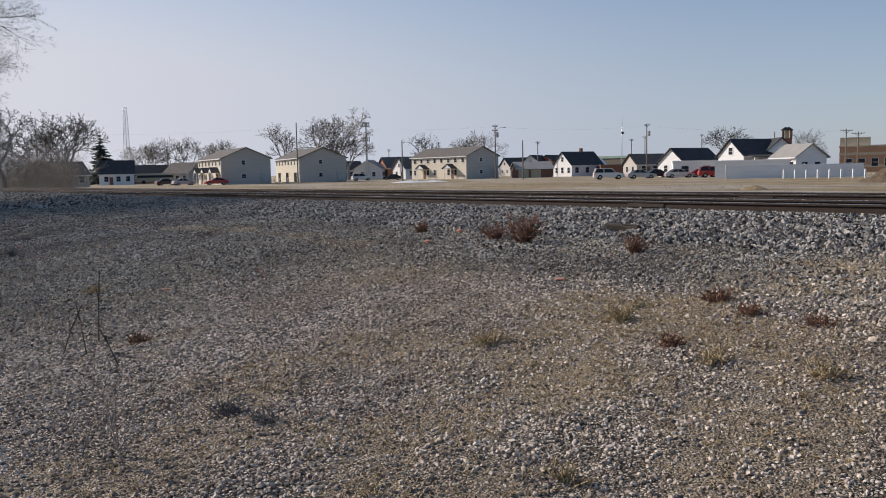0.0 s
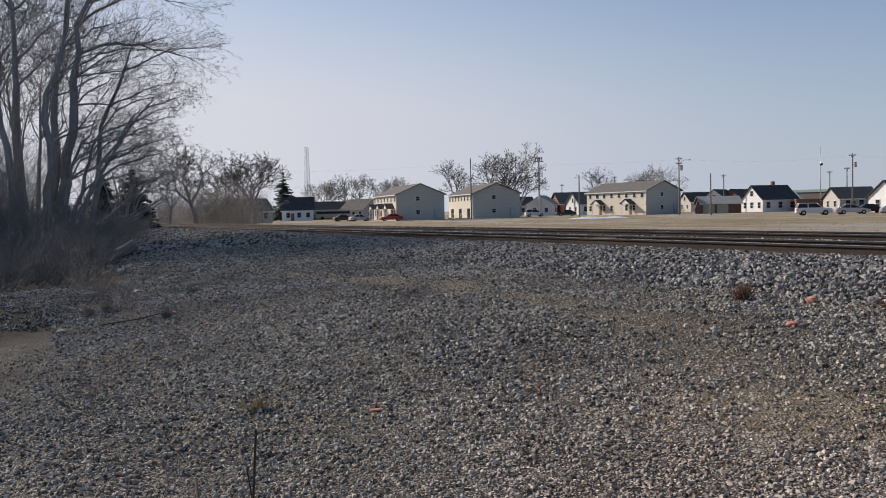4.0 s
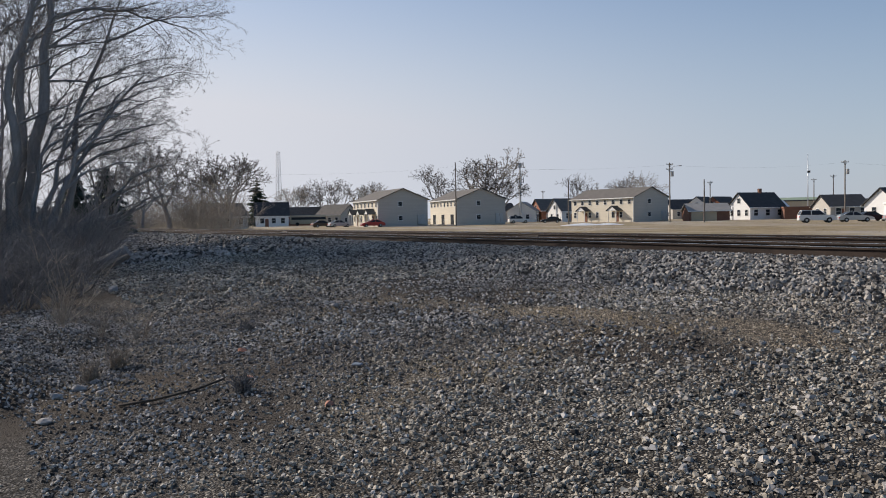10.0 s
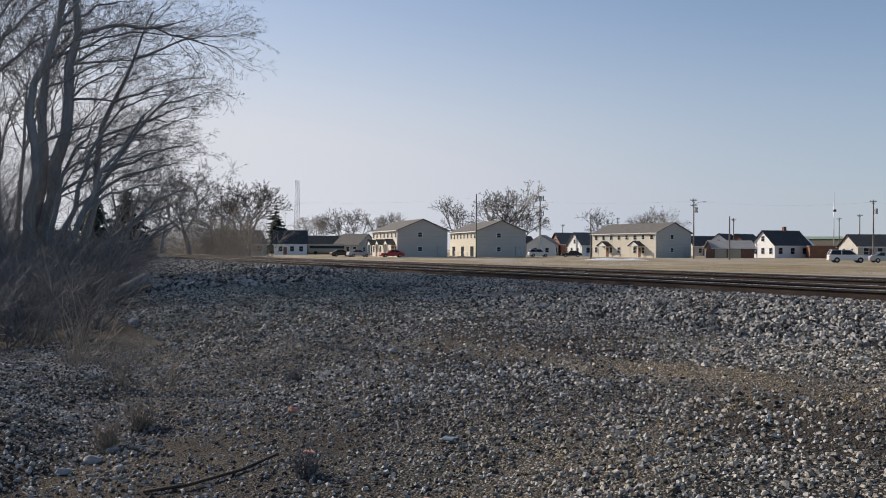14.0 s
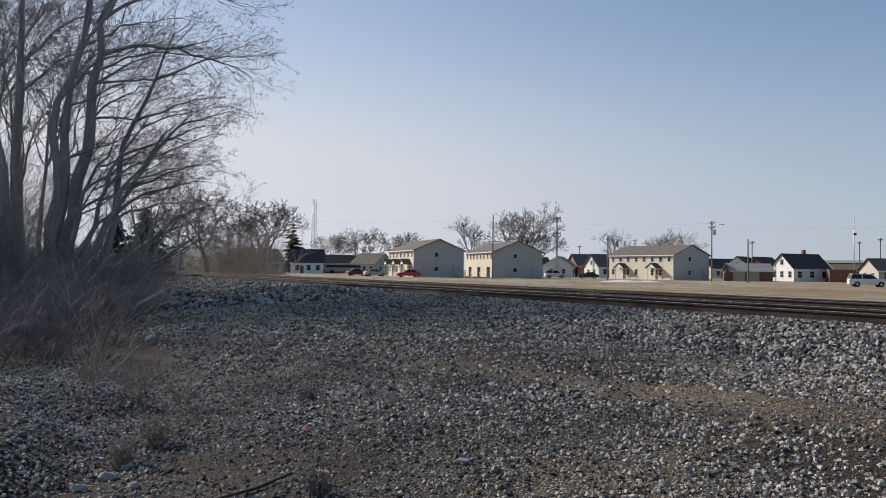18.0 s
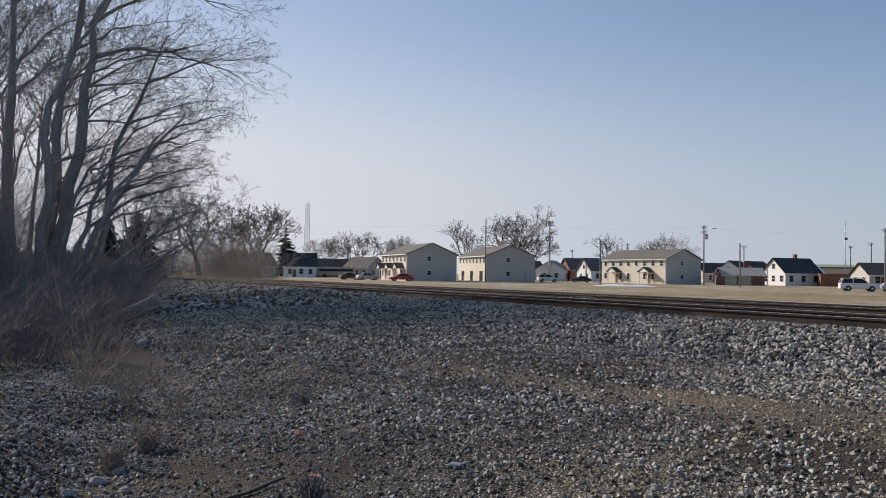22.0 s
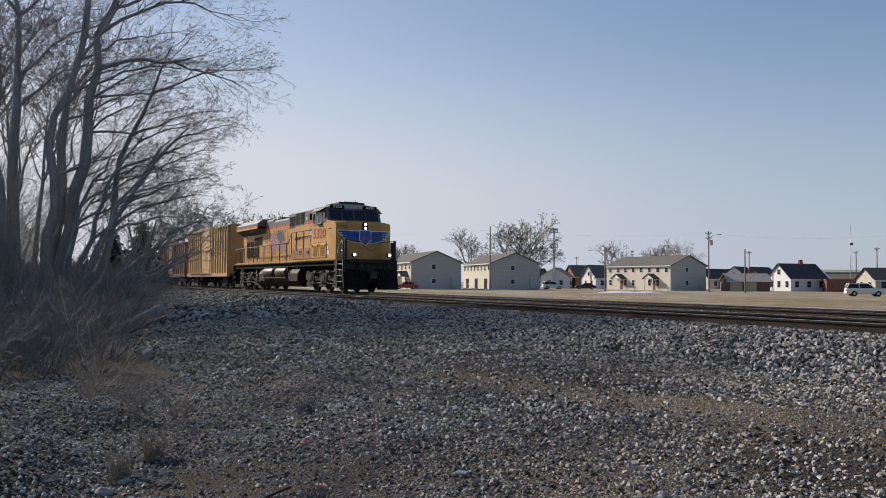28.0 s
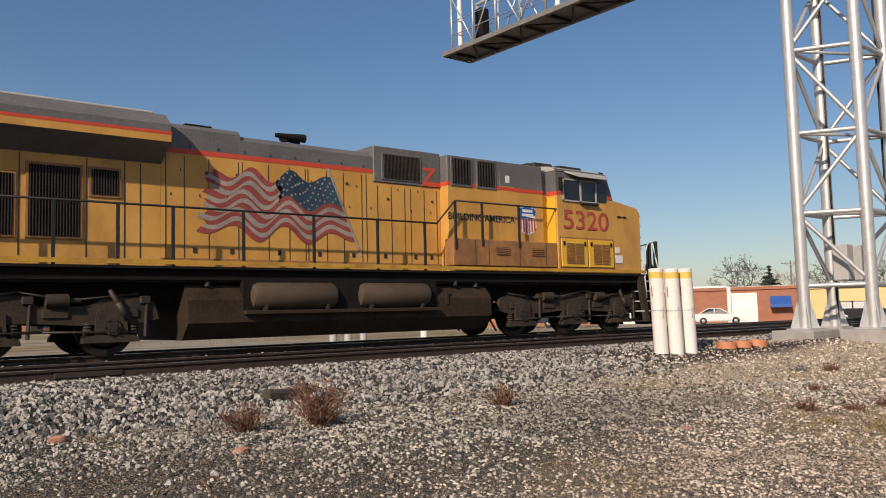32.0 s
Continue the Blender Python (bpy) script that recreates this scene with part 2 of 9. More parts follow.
LOCO_YELLOW = surface("loco_yellow", (0.48, 0.235, 0.046), (0.70, 0.385, 0.098), 0.7, 0.5, fine=2.6, stretch=(1.1, 1.1, 0.7), stain=(0.27, 0.125, 0.048), stain_at=0.60, stain_scale=1.3, stain_most=0.55)
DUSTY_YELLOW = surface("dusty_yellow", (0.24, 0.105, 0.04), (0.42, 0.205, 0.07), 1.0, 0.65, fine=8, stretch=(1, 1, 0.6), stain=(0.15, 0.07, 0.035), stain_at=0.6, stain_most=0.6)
BRIGHT_YELLOW = surface("bright_yellow", (0.68, 0.38, 0.03), (0.80, 0.47, 0.045), 3, 0.45)
SILL_YELLOW = surface("sill_yellow", (0.46, 0.24, 0.03), (0.70, 0.40, 0.045), 1.5, 0.55, stain=(0.22, 0.11, 0.04), stain_at=0.58, stain_scale=1.5, stain_most=0.7)
LOCO_GREY = surface("loco_grey", (0.085, 0.082, 0.080), (0.17, 0.165, 0.16), 1.1, 0.55, fine=20, stain=(0.30, 0.29, 0.28), stain_at=0.72)
ROOF_PALE = surface("cab_roof_grey", (0.30, 0.29, 0.27), (0.48, 0.46, 0.43), 2, 0.55)
LOCO_RED = surface("loco_red", (0.52, 0.05, 0.025), (0.62, 0.085, 0.04), 3, 0.5)
NUM_RED = surface("number_red", (0.42, 0.045, 0.035), (0.52, 0.085, 0.065), 6, 0.55)
FLAG_RED = surface("flag_red", (0.16, 0.035, 0.03), (0.40, 0.085, 0.07), 1.8, 0.55)
FLAG_WHITE = surface("flag_white", (0.14, 0.118, 0.10), (0.48, 0.43, 0.37), 1.8, 0.55)
FLAG_BLUE = surface("flag_blue", (0.010, 0.018, 0.030), (0.04, 0.095, 0.15), 1.6, 0.55)
LOGO_BLUE = paint("emblem_blue", (0.03, 0.10, 0.36), 0.45)
LOGO_WHITE = paint("emblem_white", (0.75, 0.73, 0.70), 0.5)
INK = paint("dark_lettering", (0.035, 0.03, 0.028), 0.6)
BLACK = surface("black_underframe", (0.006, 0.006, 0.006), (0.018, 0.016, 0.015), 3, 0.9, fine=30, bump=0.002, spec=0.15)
GRIME = surface("grimy_steel", (0.016, 0.013, 0.011), (0.075, 0.057, 0.041), 2.2, 0.8, fine=25, bump=0.003, spec=0.2)
DARK_IRON = surface("dark_iron", (0.02, 0.018, 0.017), (0.07, 0.055, 0.045), 5, 0.6, 0.3)
TANK_BROWN = surface("fuel_tank_brown", (0.014, 0.009, 0.006), (0.060, 0.041, 0.025), 1.5, 0.7, fine=18, spec=0.2)
AIR_TANK = surface("air_tank_brown", (0.05, 0.035, 0.023), (0.11, 0.078, 0.05), 3, 0.45)
WHEEL_STEEL = surface("wheel_steel", (0.02, 0.018, 0.016), (0.05, 0.04, 0.034), 6, 0.5, 0.5)
STEEL_RUST = surface("rail_rust", (0.018, 0.012, 0.009), (0.062, 0.039, 0.028), 5, 0.85, 0.0, fine=60, bump=0.001)
RAIL_TOP = surface("rail_head_bright", (0.62, 0.61, 0.60), (0.80, 0.78, 0.76), 3, 0.24, 1.0, stretch=(0.1, 3, 1))
TIE_WOOD = surface("tie_wood", (0.03, 0.024, 0.02), (0.10, 0.08, 0.062), 3, 0.95, fine=45, stretch=(4, 0.5, 4), bump=0.004, obj=0.2)
HANDRAIL = paint("handrail_black", (0.02, 0.02, 0.02), 0.5)
SILVER_RAIL = surface("handrail_pale", (0.45, 0.44, 0.42), (0.62, 0.6, 0.57), 5, 0.45)
RUBBER = paint("rubber", (0.02, 0.02, 0.02), 0.85)
CHROME = surface("bare_steel", (0.35, 0.35, 0.35), (0.5, 0.5, 0.5), 6, 0.35, 0.9)
BOX_YELLOW = surface("boxcar_yellow", (0.42, 0.25, 0.085), (0.60, 0.39, 0.165), 0.9, 0.65, fine=10, stretch=(1, 1, 0.3), stain=(0.16, 0.09, 0.05), stain_at=0.66)
BOX_BROWN = surface("boxcar_brown", (0.075, 0.032, 0.022), (0.16, 0.075, 0.05), 0.9, 0.75, fine=12, stretch=(1, 1, 0.3), stain=(0.20, 0.13, 0.09), stain_at=0.7)
CAR_WHITE = surface("tank_car_white", (0.50, 0.49, 0.46), (0.72, 0.70, 0.66), 1, 0.5, stain=(0.22, 0.17, 0.12), stain_at=0.68)
CAR_GREY = surface("hopper_grey", (0.32, 0.32, 0.31), (0.50, 0.49, 0.47), 0.8, 0.6, stretch=(1, 1, 0.3), stain=(0.17, 0.14, 0.11), stain_at=0.66)
BARK = surface("grey_bark", (0.17, 0.158, 0.15), (0.40, 0.372, 0.352), 3, 0.95, fine=30, stretch=(3, 3, 0.6), bump=0.01)
TWIG = surface("bare_twigs", (0.16, 0.147, 0.141), (0.33, 0.305, 0.29), 2, 0.95, island=0.3)
TOWN_TWIG = surface("town_tree_twigs", (0.075, 0.066, 0.060), (0.17, 0.15, 0.138), 2, 0.95, island=0.3)
PALE_TWIG = surface("pale_twigs", (0.19, 0.16, 0.13), (0.36, 0.31, 0.255), 2, 0.95, island=0.3)
BRUSH_TWIG = surface("brush_twigs", (0.085, 0.084, 0.087), (0.20, 0.194, 0.196), 1, 0.95, island=0.3)
NEEDLE = surface("conifer_needles", (0.022, 0.036, 0.026), (0.060, 0.085, 0.052), 3, 0.9, island=0.4)
STRAW = surface("dry_grass_blades", (0.22, 0.165, 0.09), (0.46, 0.37, 0.22), 3, 0.9, island=0.5)
RUSTY_WEED = surface("rusty_weed_stems", (0.11, 0.056, 0.036), (0.29, 0.155, 0.10), 3, 0.95, island=0.5)
STONE = surface("ballast_stone", (0.034, 0.032, 0.031), (0.43, 0.402, 0.36), 6, 0.9, island=0.75, fine=60, stain=(0.10, 0.085, 0.075), stain_at=0.6, stain_scale=0.6, stain_most=0.45)
TAN_PEBBLE = surface("tan_gravel", (0.12, 0.098, 0.08), (0.70, 0.60, 0.50), 8, 0.92, island=0.7, fine=60, stain=(0.17, 0.12, 0.075), stain_at=0.57, stain_scale=0.7, stain_most=0.55)
GREY_PEBBLE = surface("pale_gravel_stone", (0.060, 0.055, 0.046), (0.50, 0.455, 0.38), 8, 0.92, island=0.6, fine=60, stain=(0.13, 0.102, 0.078), stain_at=0.58, stain_scale=0.5, stain_most=0.55)
PEBBLE = surface("gravel_stone", (0.022, 0.021, 0.020), (0.52, 0.49, 0.455), 8, 0.92, island=0.7, fine=60, stain=(0.085, 0.066, 0.052), stain_at=0.55, stain_scale=0.5, stain_most=0.6)
GALV = surface("galvanised_steel", (0.46, 0.46, 0.46), (0.66, 0.66, 0.65), 4, 0.42, 0.55, fine=30)
DULL_GALV = surface("walkway_steel", (0.16, 0.15, 0.14), (0.27, 0.255, 0.24), 3, 0.6, 0.3)
WHITE_PLASTIC = surface("white_plastic", (0.66, 0.64, 0.58), (0.82, 0.80, 0.75), 2, 0.45, stretch=(1, 1, 0.4))
YELLOW_BAND = paint("yellow_band", (0.72, 0.48, 0.10), 0.5)
ORANGE = surface("orange_plastic", (0.46, 0.17, 0.08), (0.60, 0.26, 0.13), 4, 0.55)
CONCRETE = surface("concrete", (0.24, 0.23, 0.215), (0.42, 0.40, 0.375), 3, 0.9, fine=50, bump=0.002)

# ---- ground ----
NEAR_TRACK, FAR_TRACK = 12.7, 17.05


def mound(x, y, cx, cy, rx, ry, h):
    d = ((x - cx) / rx) ** 2 + ((y - cy) / ry) ** 2
    return h * max(0.0, 1 - d) ** 1.3 if d < 1 else 0.0


PROFILE = [(-3000, -1.3), (-30, -1.25), (-6, -1.15), (-1, -1.12), (0.4, -1.05), (2, -0.92), (3.4, -0.76), (5, -0.60), (6, -0.52), (7.4, -0.50), (8.5, -0.46), (10.5, -0.2),
           (11.0, -0.17), (18.8, -0.17), (19.4, -0.2), (21.5, -0.75), (30, -0.85), (60, -0.95), (140, -1.0), (3000, -1.0)]


def ground_z(x, y):
    z = np.interp(y, [p[0] for p in PROFILE], [p[1] for p in PROFILE])
    if -80 < x < 60 and -30 < y < 11:
        k = 1 - smooth_step(9, 10.6, y)
        z += k * 0.05 * noise.noise(Vector((x * 0.35, y * 0.35, 0))) + k * 0.035 * noise.noise(Vector((x * 1.3, y * 1.3, 3))) + k * 0.022 * noise.noise(Vector((x * 2.6, y * 2.6, 13)))
        z += k * 0.22 * smooth_step(13, 19, x) * (1 - smooth_step(9.5, 11.5, y)) * smooth_step(2, 9, y)
        z += mound(x, y, -7.9, -0.7, 2.3, 1.7, 0.5) + mound(x, y, -10.5, 0.2, 2.0, 1.6, 0.3)
    if 13 < x < 60 and 9.0 < y < 16.0 and not abs(y - NEAR_TRACK) < 1.9:
        z += 0.02 * noise.noise(Vector((x, y, 9)))
    return float(z)


def axis_lines(fine_a, fine_b, step, reach):
    out, x, s = list(np.arange(fine_a, fine_b + 1e-6, step)), fine_b, step
    while x < reach:
        s *= 1.22
        x += s
        out.append(min(x, reach))
    x, s = fine_a, step
    while x > -reach:
        s *= 1.22
        x -= s
        out.insert(0, max(x, -reach))
    return np.array(out)


gx, gy = axis_lines(-26, 24, 0.22, 3000.0), axis_lines(-3, 12, 0.16, 3000.0)
gv = np.array([(x, y, ground_z(x, y)) for y in gy for x in gx], dtype=np.float32)
ni, nj = len(gx), len(gy)
ii, jj = np.meshgrid(np.arange(ni - 1), np.arange(nj - 1))
base = (jj * ni + ii).ravel()
gf = np.stack([base, base + 1, base + 1 + ni, base + ni], 1)


# ---- what lies where on the ground ----
def wavy(x, y, scale, seed):
    return noise.noise(Vector((x * scale, y * scale, seed)))


def path_here(x, y):
    """The pale worn path: along the foot of the ballast, then slanting across the gravel."""
    mid = np.interp(x, (-12, -8, -4, -1, 2, 5, 8, 11, 15), (4.8, 5.2, 5.95, 6.4, 5.8, 4.5, 3.15, 2.0, 0.8))
    half = np.interp(x, (-12, -5, 1, 5, 10), (0.35, 0.5, 0.6, 1.25, 1.7))
    d = abs(y - mid + 0.5 * wavy(x, y, 0.55, 4)) / half
    return (1 - smooth_step(0.35, 1.25, d)) * (0.55 + 0.45 * smooth_step(-0.35, 0.1, wavy(x, y, 0.8, 2))) * smooth_step(-11, -6, x)


def east(x, y):
    """Share of the paler gravel, which takes over along the walk."""
    far_bank = smooth_step(8, 13, -x) * smooth_step(3.0, 5.0, y + 0.8 * wavy(x, y, 0.5, 13))
    return max(far_bank, smooth_step(-6.5, -1.5, x + 0.55 * (y - 3) + 1.8 * wavy(x, y, 0.45, 11)))


def tan_here(x, y):
    """Share of the pale tan gravel where the walk begins."""
    return smooth_step(0.5, 5.0, x - 0.3 * y + 1.6 * wavy(x, y, 0.4, 31)) * (1 - smooth_step(4.2, 5.6, y + 0.9 * wavy(x, y, 0.5, 33) - 0.12 * (x - 6)))


def straw_here(x, y):
    """Patches of dry grass."""
    k = 0.7 * smooth_step(0.12, 0.5, wavy(x, y, 0.6, 12) + 0.35 * wavy(x, y, 1.9, 17))
    yellow = max(0.0, 1 - ((x - 10.1) / 1.5) ** 2 - ((y - 7.2) / 0.8) ** 2) + max(0.0, 1 - ((x - 9.4) / 2.4) ** 2 - ((y - 4.1) / 0.9) ** 2)
    start = 0.75 * smooth_step(6.5, 10, x) * smooth_step(-0.25, 0.25, wavy(x, y, 1.1, 41) + 0.5 * wavy(x, y, 3.0, 43)) * (1 - smooth_step(3.4, 5.0, y))
    return min(1.0, start + k * (0.25 + 0.75 * smooth_step(1, 8, x)) + yellow) * (1 - smooth_step(7.8, 8.6, y))


def pad(x, y):
    """Fine sandy pad round the signal tower, with few stones."""
    return 1 - smooth_step(10.5, 13.5, x + 0.25 * (y - 8)) * smooth_step(4.5, 6.5, y) * (1 - smooth_step(10.3, 10.9, y))


def earth_here(x, y):
    """Dark trodden earth showing between the stones."""
    return smooth_step(-0.05, 0.35, wavy(x, y, 0.42, 23) + 0.4 * wavy(x, y, 1.3, 27)) * (1 - 0.8 * path_here(x, y)) * (1 - 0.8 * smooth_step(-5.0, 0.5, x))


def ground_material():
    m = bpy.data.materials.new("railside_ground")
    m.use_nodes = True
    nt = m.node_tree
    n, link = nt.nodes, nt.links.new
    bsdf = n["Principled BSDF"]
    co = n.new("ShaderNodeTexCoord")
    sep = n.new("ShaderNodeSeparateXYZ")
    link(co.outputs["Object"], sep.inputs[0])

    def noise_at(scale, detail=4, rough=0.6):
        t = n.new("ShaderNodeTexNoise")
        t.inputs["Scale"].default_value, t.inputs["Detail"].default_value, t.inputs["Roughness"].default_value = scale, detail, rough
        link(co.outputs["Object"], t.inputs["Vector"])
        return t.outputs[0]

    def ramp(src, p0, c0, p1, c1):
        r = n.new("ShaderNodeValToRGB")
        r.color_ramp.elements[0].position, r.color_ramp.elements[0].color = p0, (*c0, 1)
        r.color_ramp.elements[1].position, r.color_ramp.elements[1].color = p1, (*c1, 1)
        link(src, r.inputs[0])
        return r.outputs[0]

    def mix(f, a, b):
        x = n.new("ShaderNodeMixRGB")
        link(f, x.inputs[0])
        link(a, x.inputs[1])
        link(b, x.inputs[2])
        return x.outputs[0]

    def band(src, lo, hi):
        r = n.new("ShaderNodeMapRange")
        r.interpolation_type = "SMOOTHSTEP"
        r.inputs["From Min"].default_value, r.inputs["From Max"].default_value = lo, hi
        link(src, r.inputs["Value"])
        return r.outputs[0]

    def wobble(src, amount, scale):
        a = n.new("ShaderNodeMath")
        a.operation = "MULTIPLY_ADD"
        a.inputs[1].default_value = amount
        link(noise_at(scale, 5), a.inputs[0])
        link(src, a.inputs[2])
        return a.outputs[0]

    def mask(name):
        a = n.new("ShaderNodeAttribute")
        a.attribute_name = name
        return a.outputs["Fac"]

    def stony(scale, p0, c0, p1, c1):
        """Packed stones: a tone for each, soil joints blackened as the shade between."""
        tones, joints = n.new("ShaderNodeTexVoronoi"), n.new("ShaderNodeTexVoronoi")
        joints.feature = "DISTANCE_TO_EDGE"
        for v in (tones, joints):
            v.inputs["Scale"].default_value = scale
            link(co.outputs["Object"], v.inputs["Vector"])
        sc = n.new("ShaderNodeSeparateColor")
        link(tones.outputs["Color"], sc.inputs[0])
        shaded_soil = n.new("ShaderNodeRGB")
        shaded_soil.outputs[0].default_value = (0.020, 0.017, 0.014, 1)
        return mix(band(joints.outputs["Distance"], 0.06, 0.22), shaded_soil.outputs[0], ramp(sc.outputs[0], p0, c0, p1, c1)), joints.outputs["Distance"]

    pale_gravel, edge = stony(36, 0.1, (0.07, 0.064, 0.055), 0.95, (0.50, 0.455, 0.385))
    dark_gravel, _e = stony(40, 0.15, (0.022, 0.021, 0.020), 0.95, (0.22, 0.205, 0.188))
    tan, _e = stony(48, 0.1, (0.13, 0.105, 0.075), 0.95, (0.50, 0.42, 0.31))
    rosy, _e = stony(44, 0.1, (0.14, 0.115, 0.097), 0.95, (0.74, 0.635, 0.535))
    grit = ramp(noise_at(65, 6, 0.8), 0.36, (0.010, 0.008, 0.007), 0.72, (0.085, 0.068, 0.054))
    near = mix(mask("east"), dark_gravel, pale_gravel)
    near = mix(mask("earth"), near, grit)
    near = mix(mask("tan"), near, rosy)
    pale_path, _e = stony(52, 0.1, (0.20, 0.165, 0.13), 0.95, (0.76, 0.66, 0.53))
    near = mix(mask("path"), near, mix(mask("tan"), tan, pale_path))
    straw = ramp(noise_at(60, 6, 0.8), 0.40, (0.035, 0.026, 0.018), 0.64, (0.52, 0.42, 0.29))
    near = mix(mask("straw"), near, straw)
    sand = ramp(noise_at(14, 6, 0.7), 0.3, (0.38, 0.30, 0.20), 0.72, (0.62, 0.52, 0.375))
    right = n.new("ShaderNodeMath")
    right.operation = "MULTIPLY"
    link(band(wobble(sep.outputs["X"], 3.0, 0.5), 9.8, 12.3), right.inputs[0])
    link(band(sep.outputs["Y"], 4.5, 6.5), right.inputs[1])
    near = mix(right.outputs[0], near, sand)
    # shade between the ballast stones is put into this dark base
    ballast = ramp(noise_at(24, 3), 0.35, (0.025, 0.024, 0.023), 0.75, (0.11, 0.105, 0.10))
    y = wobble(sep.outputs["Y"], 0.9, 0.8)
    near = mix(band(y, 8.9, 9.6), near, ballast)
    field = ramp(noise_at(0.35, 6, 0.7), 0.35, (0.20, 0.15, 0.085), 0.68, (0.38, 0.31, 0.195))
    field2 = mix(band(noise_at(0.06, 3), 0.45, 0.6), field, ramp(noise_at(1.5, 5), 0.3, (0.28, 0.245, 0.19), 0.7, (0.45, 0.40, 0.32)))
    rows = n.new("ShaderNodeMapping")
    rows.inputs["Scale"].default_value = (0.05, 0.42, 1)
    link(co.outputs["Object"], rows.inputs["Vector"])
    strips = n.new("ShaderNodeTexNoise")
    strips.inputs["Scale"].default_value, strips.inputs["Detail"].default_value, strips.inputs["Roughness"].default_value = 1.0, 6, 0.68
    link(rows.outputs[0], strips.inputs["Vector"])
    field2 = mix(band(strips.outputs[0], 0.50, 0.62), field2, ramp(noise_at(0.9, 6, 0.7), 0.35, (0.14, 0.105, 0.06), 0.68, (0.34, 0.26, 0.12)))
    far_side = n.new("ShaderNodeTexNoise")
    far_side.inputs["Scale"].default_value, far_side.inputs["Detail"].default_value = 0.7, 5
    link(rows.outputs[0], far_side.inputs["Vector"])
    field2 = mix(band(far_side.outputs[0], 0.56, 0.66), field2, ramp(noise_at(3.0, 5), 0.3, (0.28, 0.245, 0.215), 0.7, (0.42, 0.375, 0.335)))
    link(mix(band(y, 21.0, 22.5), near, field2), bsdf.inputs["Base Color"])
    bsdf.inputs["Roughness"].default_value = 0.95
    bsdf.inputs["Specular IOR Level"].default_value = 0.2
    bp = n.new("ShaderNodeBump")
    bp.inputs["Strength"].default_value, bp.inputs["Distance"].default_value = 1.0, 0.03
    pile = n.new("ShaderNodeMath")
    pile.operation = "SUBTRACT"
    link(edge, pile.inputs[0])
    link(noise_at(30, 4), pile.inputs[1])
    link(pile.outputs[0], bp.inputs["Height"])
    link(bp.outputs[0], bsdf.inputs["Normal"])
    return m


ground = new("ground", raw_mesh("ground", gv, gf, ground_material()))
ground.data.polygons.foreach_set("use_smooth", [True] * len(ground.data.polygons))
for key, at_place in (("east", east), ("tan", tan_here), ("path", path_here), ("straw", straw_here), ("earth", earth_here)):
    spread_ = ground.data.attributes.new(key, "FLOAT", "POINT")
    spread_.data.foreach_set("value", [at_place(x, y) if -30 < x < 30 and -8 < y < 12 else 0.0 for x, y, _z in gv.tolist()])
tagged(ground, "trackside ground of gravel, dry grass and a bare field beyond", "ground", kind="structure")


# ---- loose stones ----
def stones(name, n, area, size, material, label, seed, keep=None, flat=0.62, lift=0.32):
    """Many angular stones on the ground; area (x0, x1, y0, y1)."""
    r = np.random.RandomState(seed)
    x, y = r.uniform(area[0], area[1], n), r.uniform(area[2], area[3], n)
    if keep is not None:
        k = np.array([keep(a, b) for a, b in zip(x, y)]) > r.uniform(0, 1, n)
        x, y = x[k], y[k]
        n = len(x)
    z = np.array([ground_z(a, b) for a, b in zip(x, y)])
    s = size[0] + (size[1] - size[0]) * r.uniform(0, 1, n) ** 1.6
    turn = np.pi / 2 * np.arange(4)[None] + r.uniform(-0.45, 0.45, (n, 4)) + r.uniform(0, 2 * np.pi, (n, 1))
    foot = r.uniform(0.65, 1.1, (n, 4)) * s[:, None]
    top = foot * r.uniform(0.35, 0.85, (n, 4))
    long = r.uniform(1.0, 1.5, n)[:, None]
    high = (flat * s)[:, None] * r.uniform(0.55, 1.35, (n, 4))
    v = np.concatenate([np.stack([np.cos(turn) * foot * long, np.sin(turn) * foot, -0.5 * flat * s[:, None] * np.ones((n, 4))], 2), np.stack([np.cos(turn) * top * long, np.sin(turn) * top, high], 2)], 1)
    yaw, tip, roll = r.uniform(0, 2 * np.pi, n), r.normal(0, 0.30, n), r.normal(0, 0.30, n)
    cy, sy, cp, sp, cr, sr = np.cos(yaw), np.sin(yaw), np.cos(tip), np.sin(tip), np.cos(roll), np.sin(roll)
    R = np.stack([cy * cp, cy * sp * sr - sy * cr, cy * sp * cr + sy * sr, sy * cp, sy * sp * sr + cy * cr, sy * sp * cr - cy * sr, -sp, cp * sr, cp * cr], 1).reshape(n, 3, 3)
    v = np.einsum("nij,nkj->nki", R, v) + np.stack([x, y, z + s * lift * flat], 1)[:, None, :]
    sides = np.array([(4, 5, 6, 7), (0, 1, 5, 4), (1, 2, 6, 5), (2, 3, 7, 6), (3, 0, 4, 7)])
    f = (sides[None] + 8 * np.arange(n)[:, None, None]).reshape(-1, 4)
    me = raw_mesh(name, v.reshape(-1, 3), f, material)
    me.polygons.foreach_set("use_smooth", np.zeros(len(f), dtype=bool))
    return tagged(new(name, me), label, "stones", kind="stuff")


def gravel_here(x, y):
    return (0.62 + 0.38 * smooth_step(-0.25, 0.2, wavy(x, y, 0.7, 5))) * (1 - 0.9 * path_here(x, y)) * (1 - 0.6 * straw_here(x, y)) * (1 - 0.45 * earth_here(x, y)) * pad(x, y)


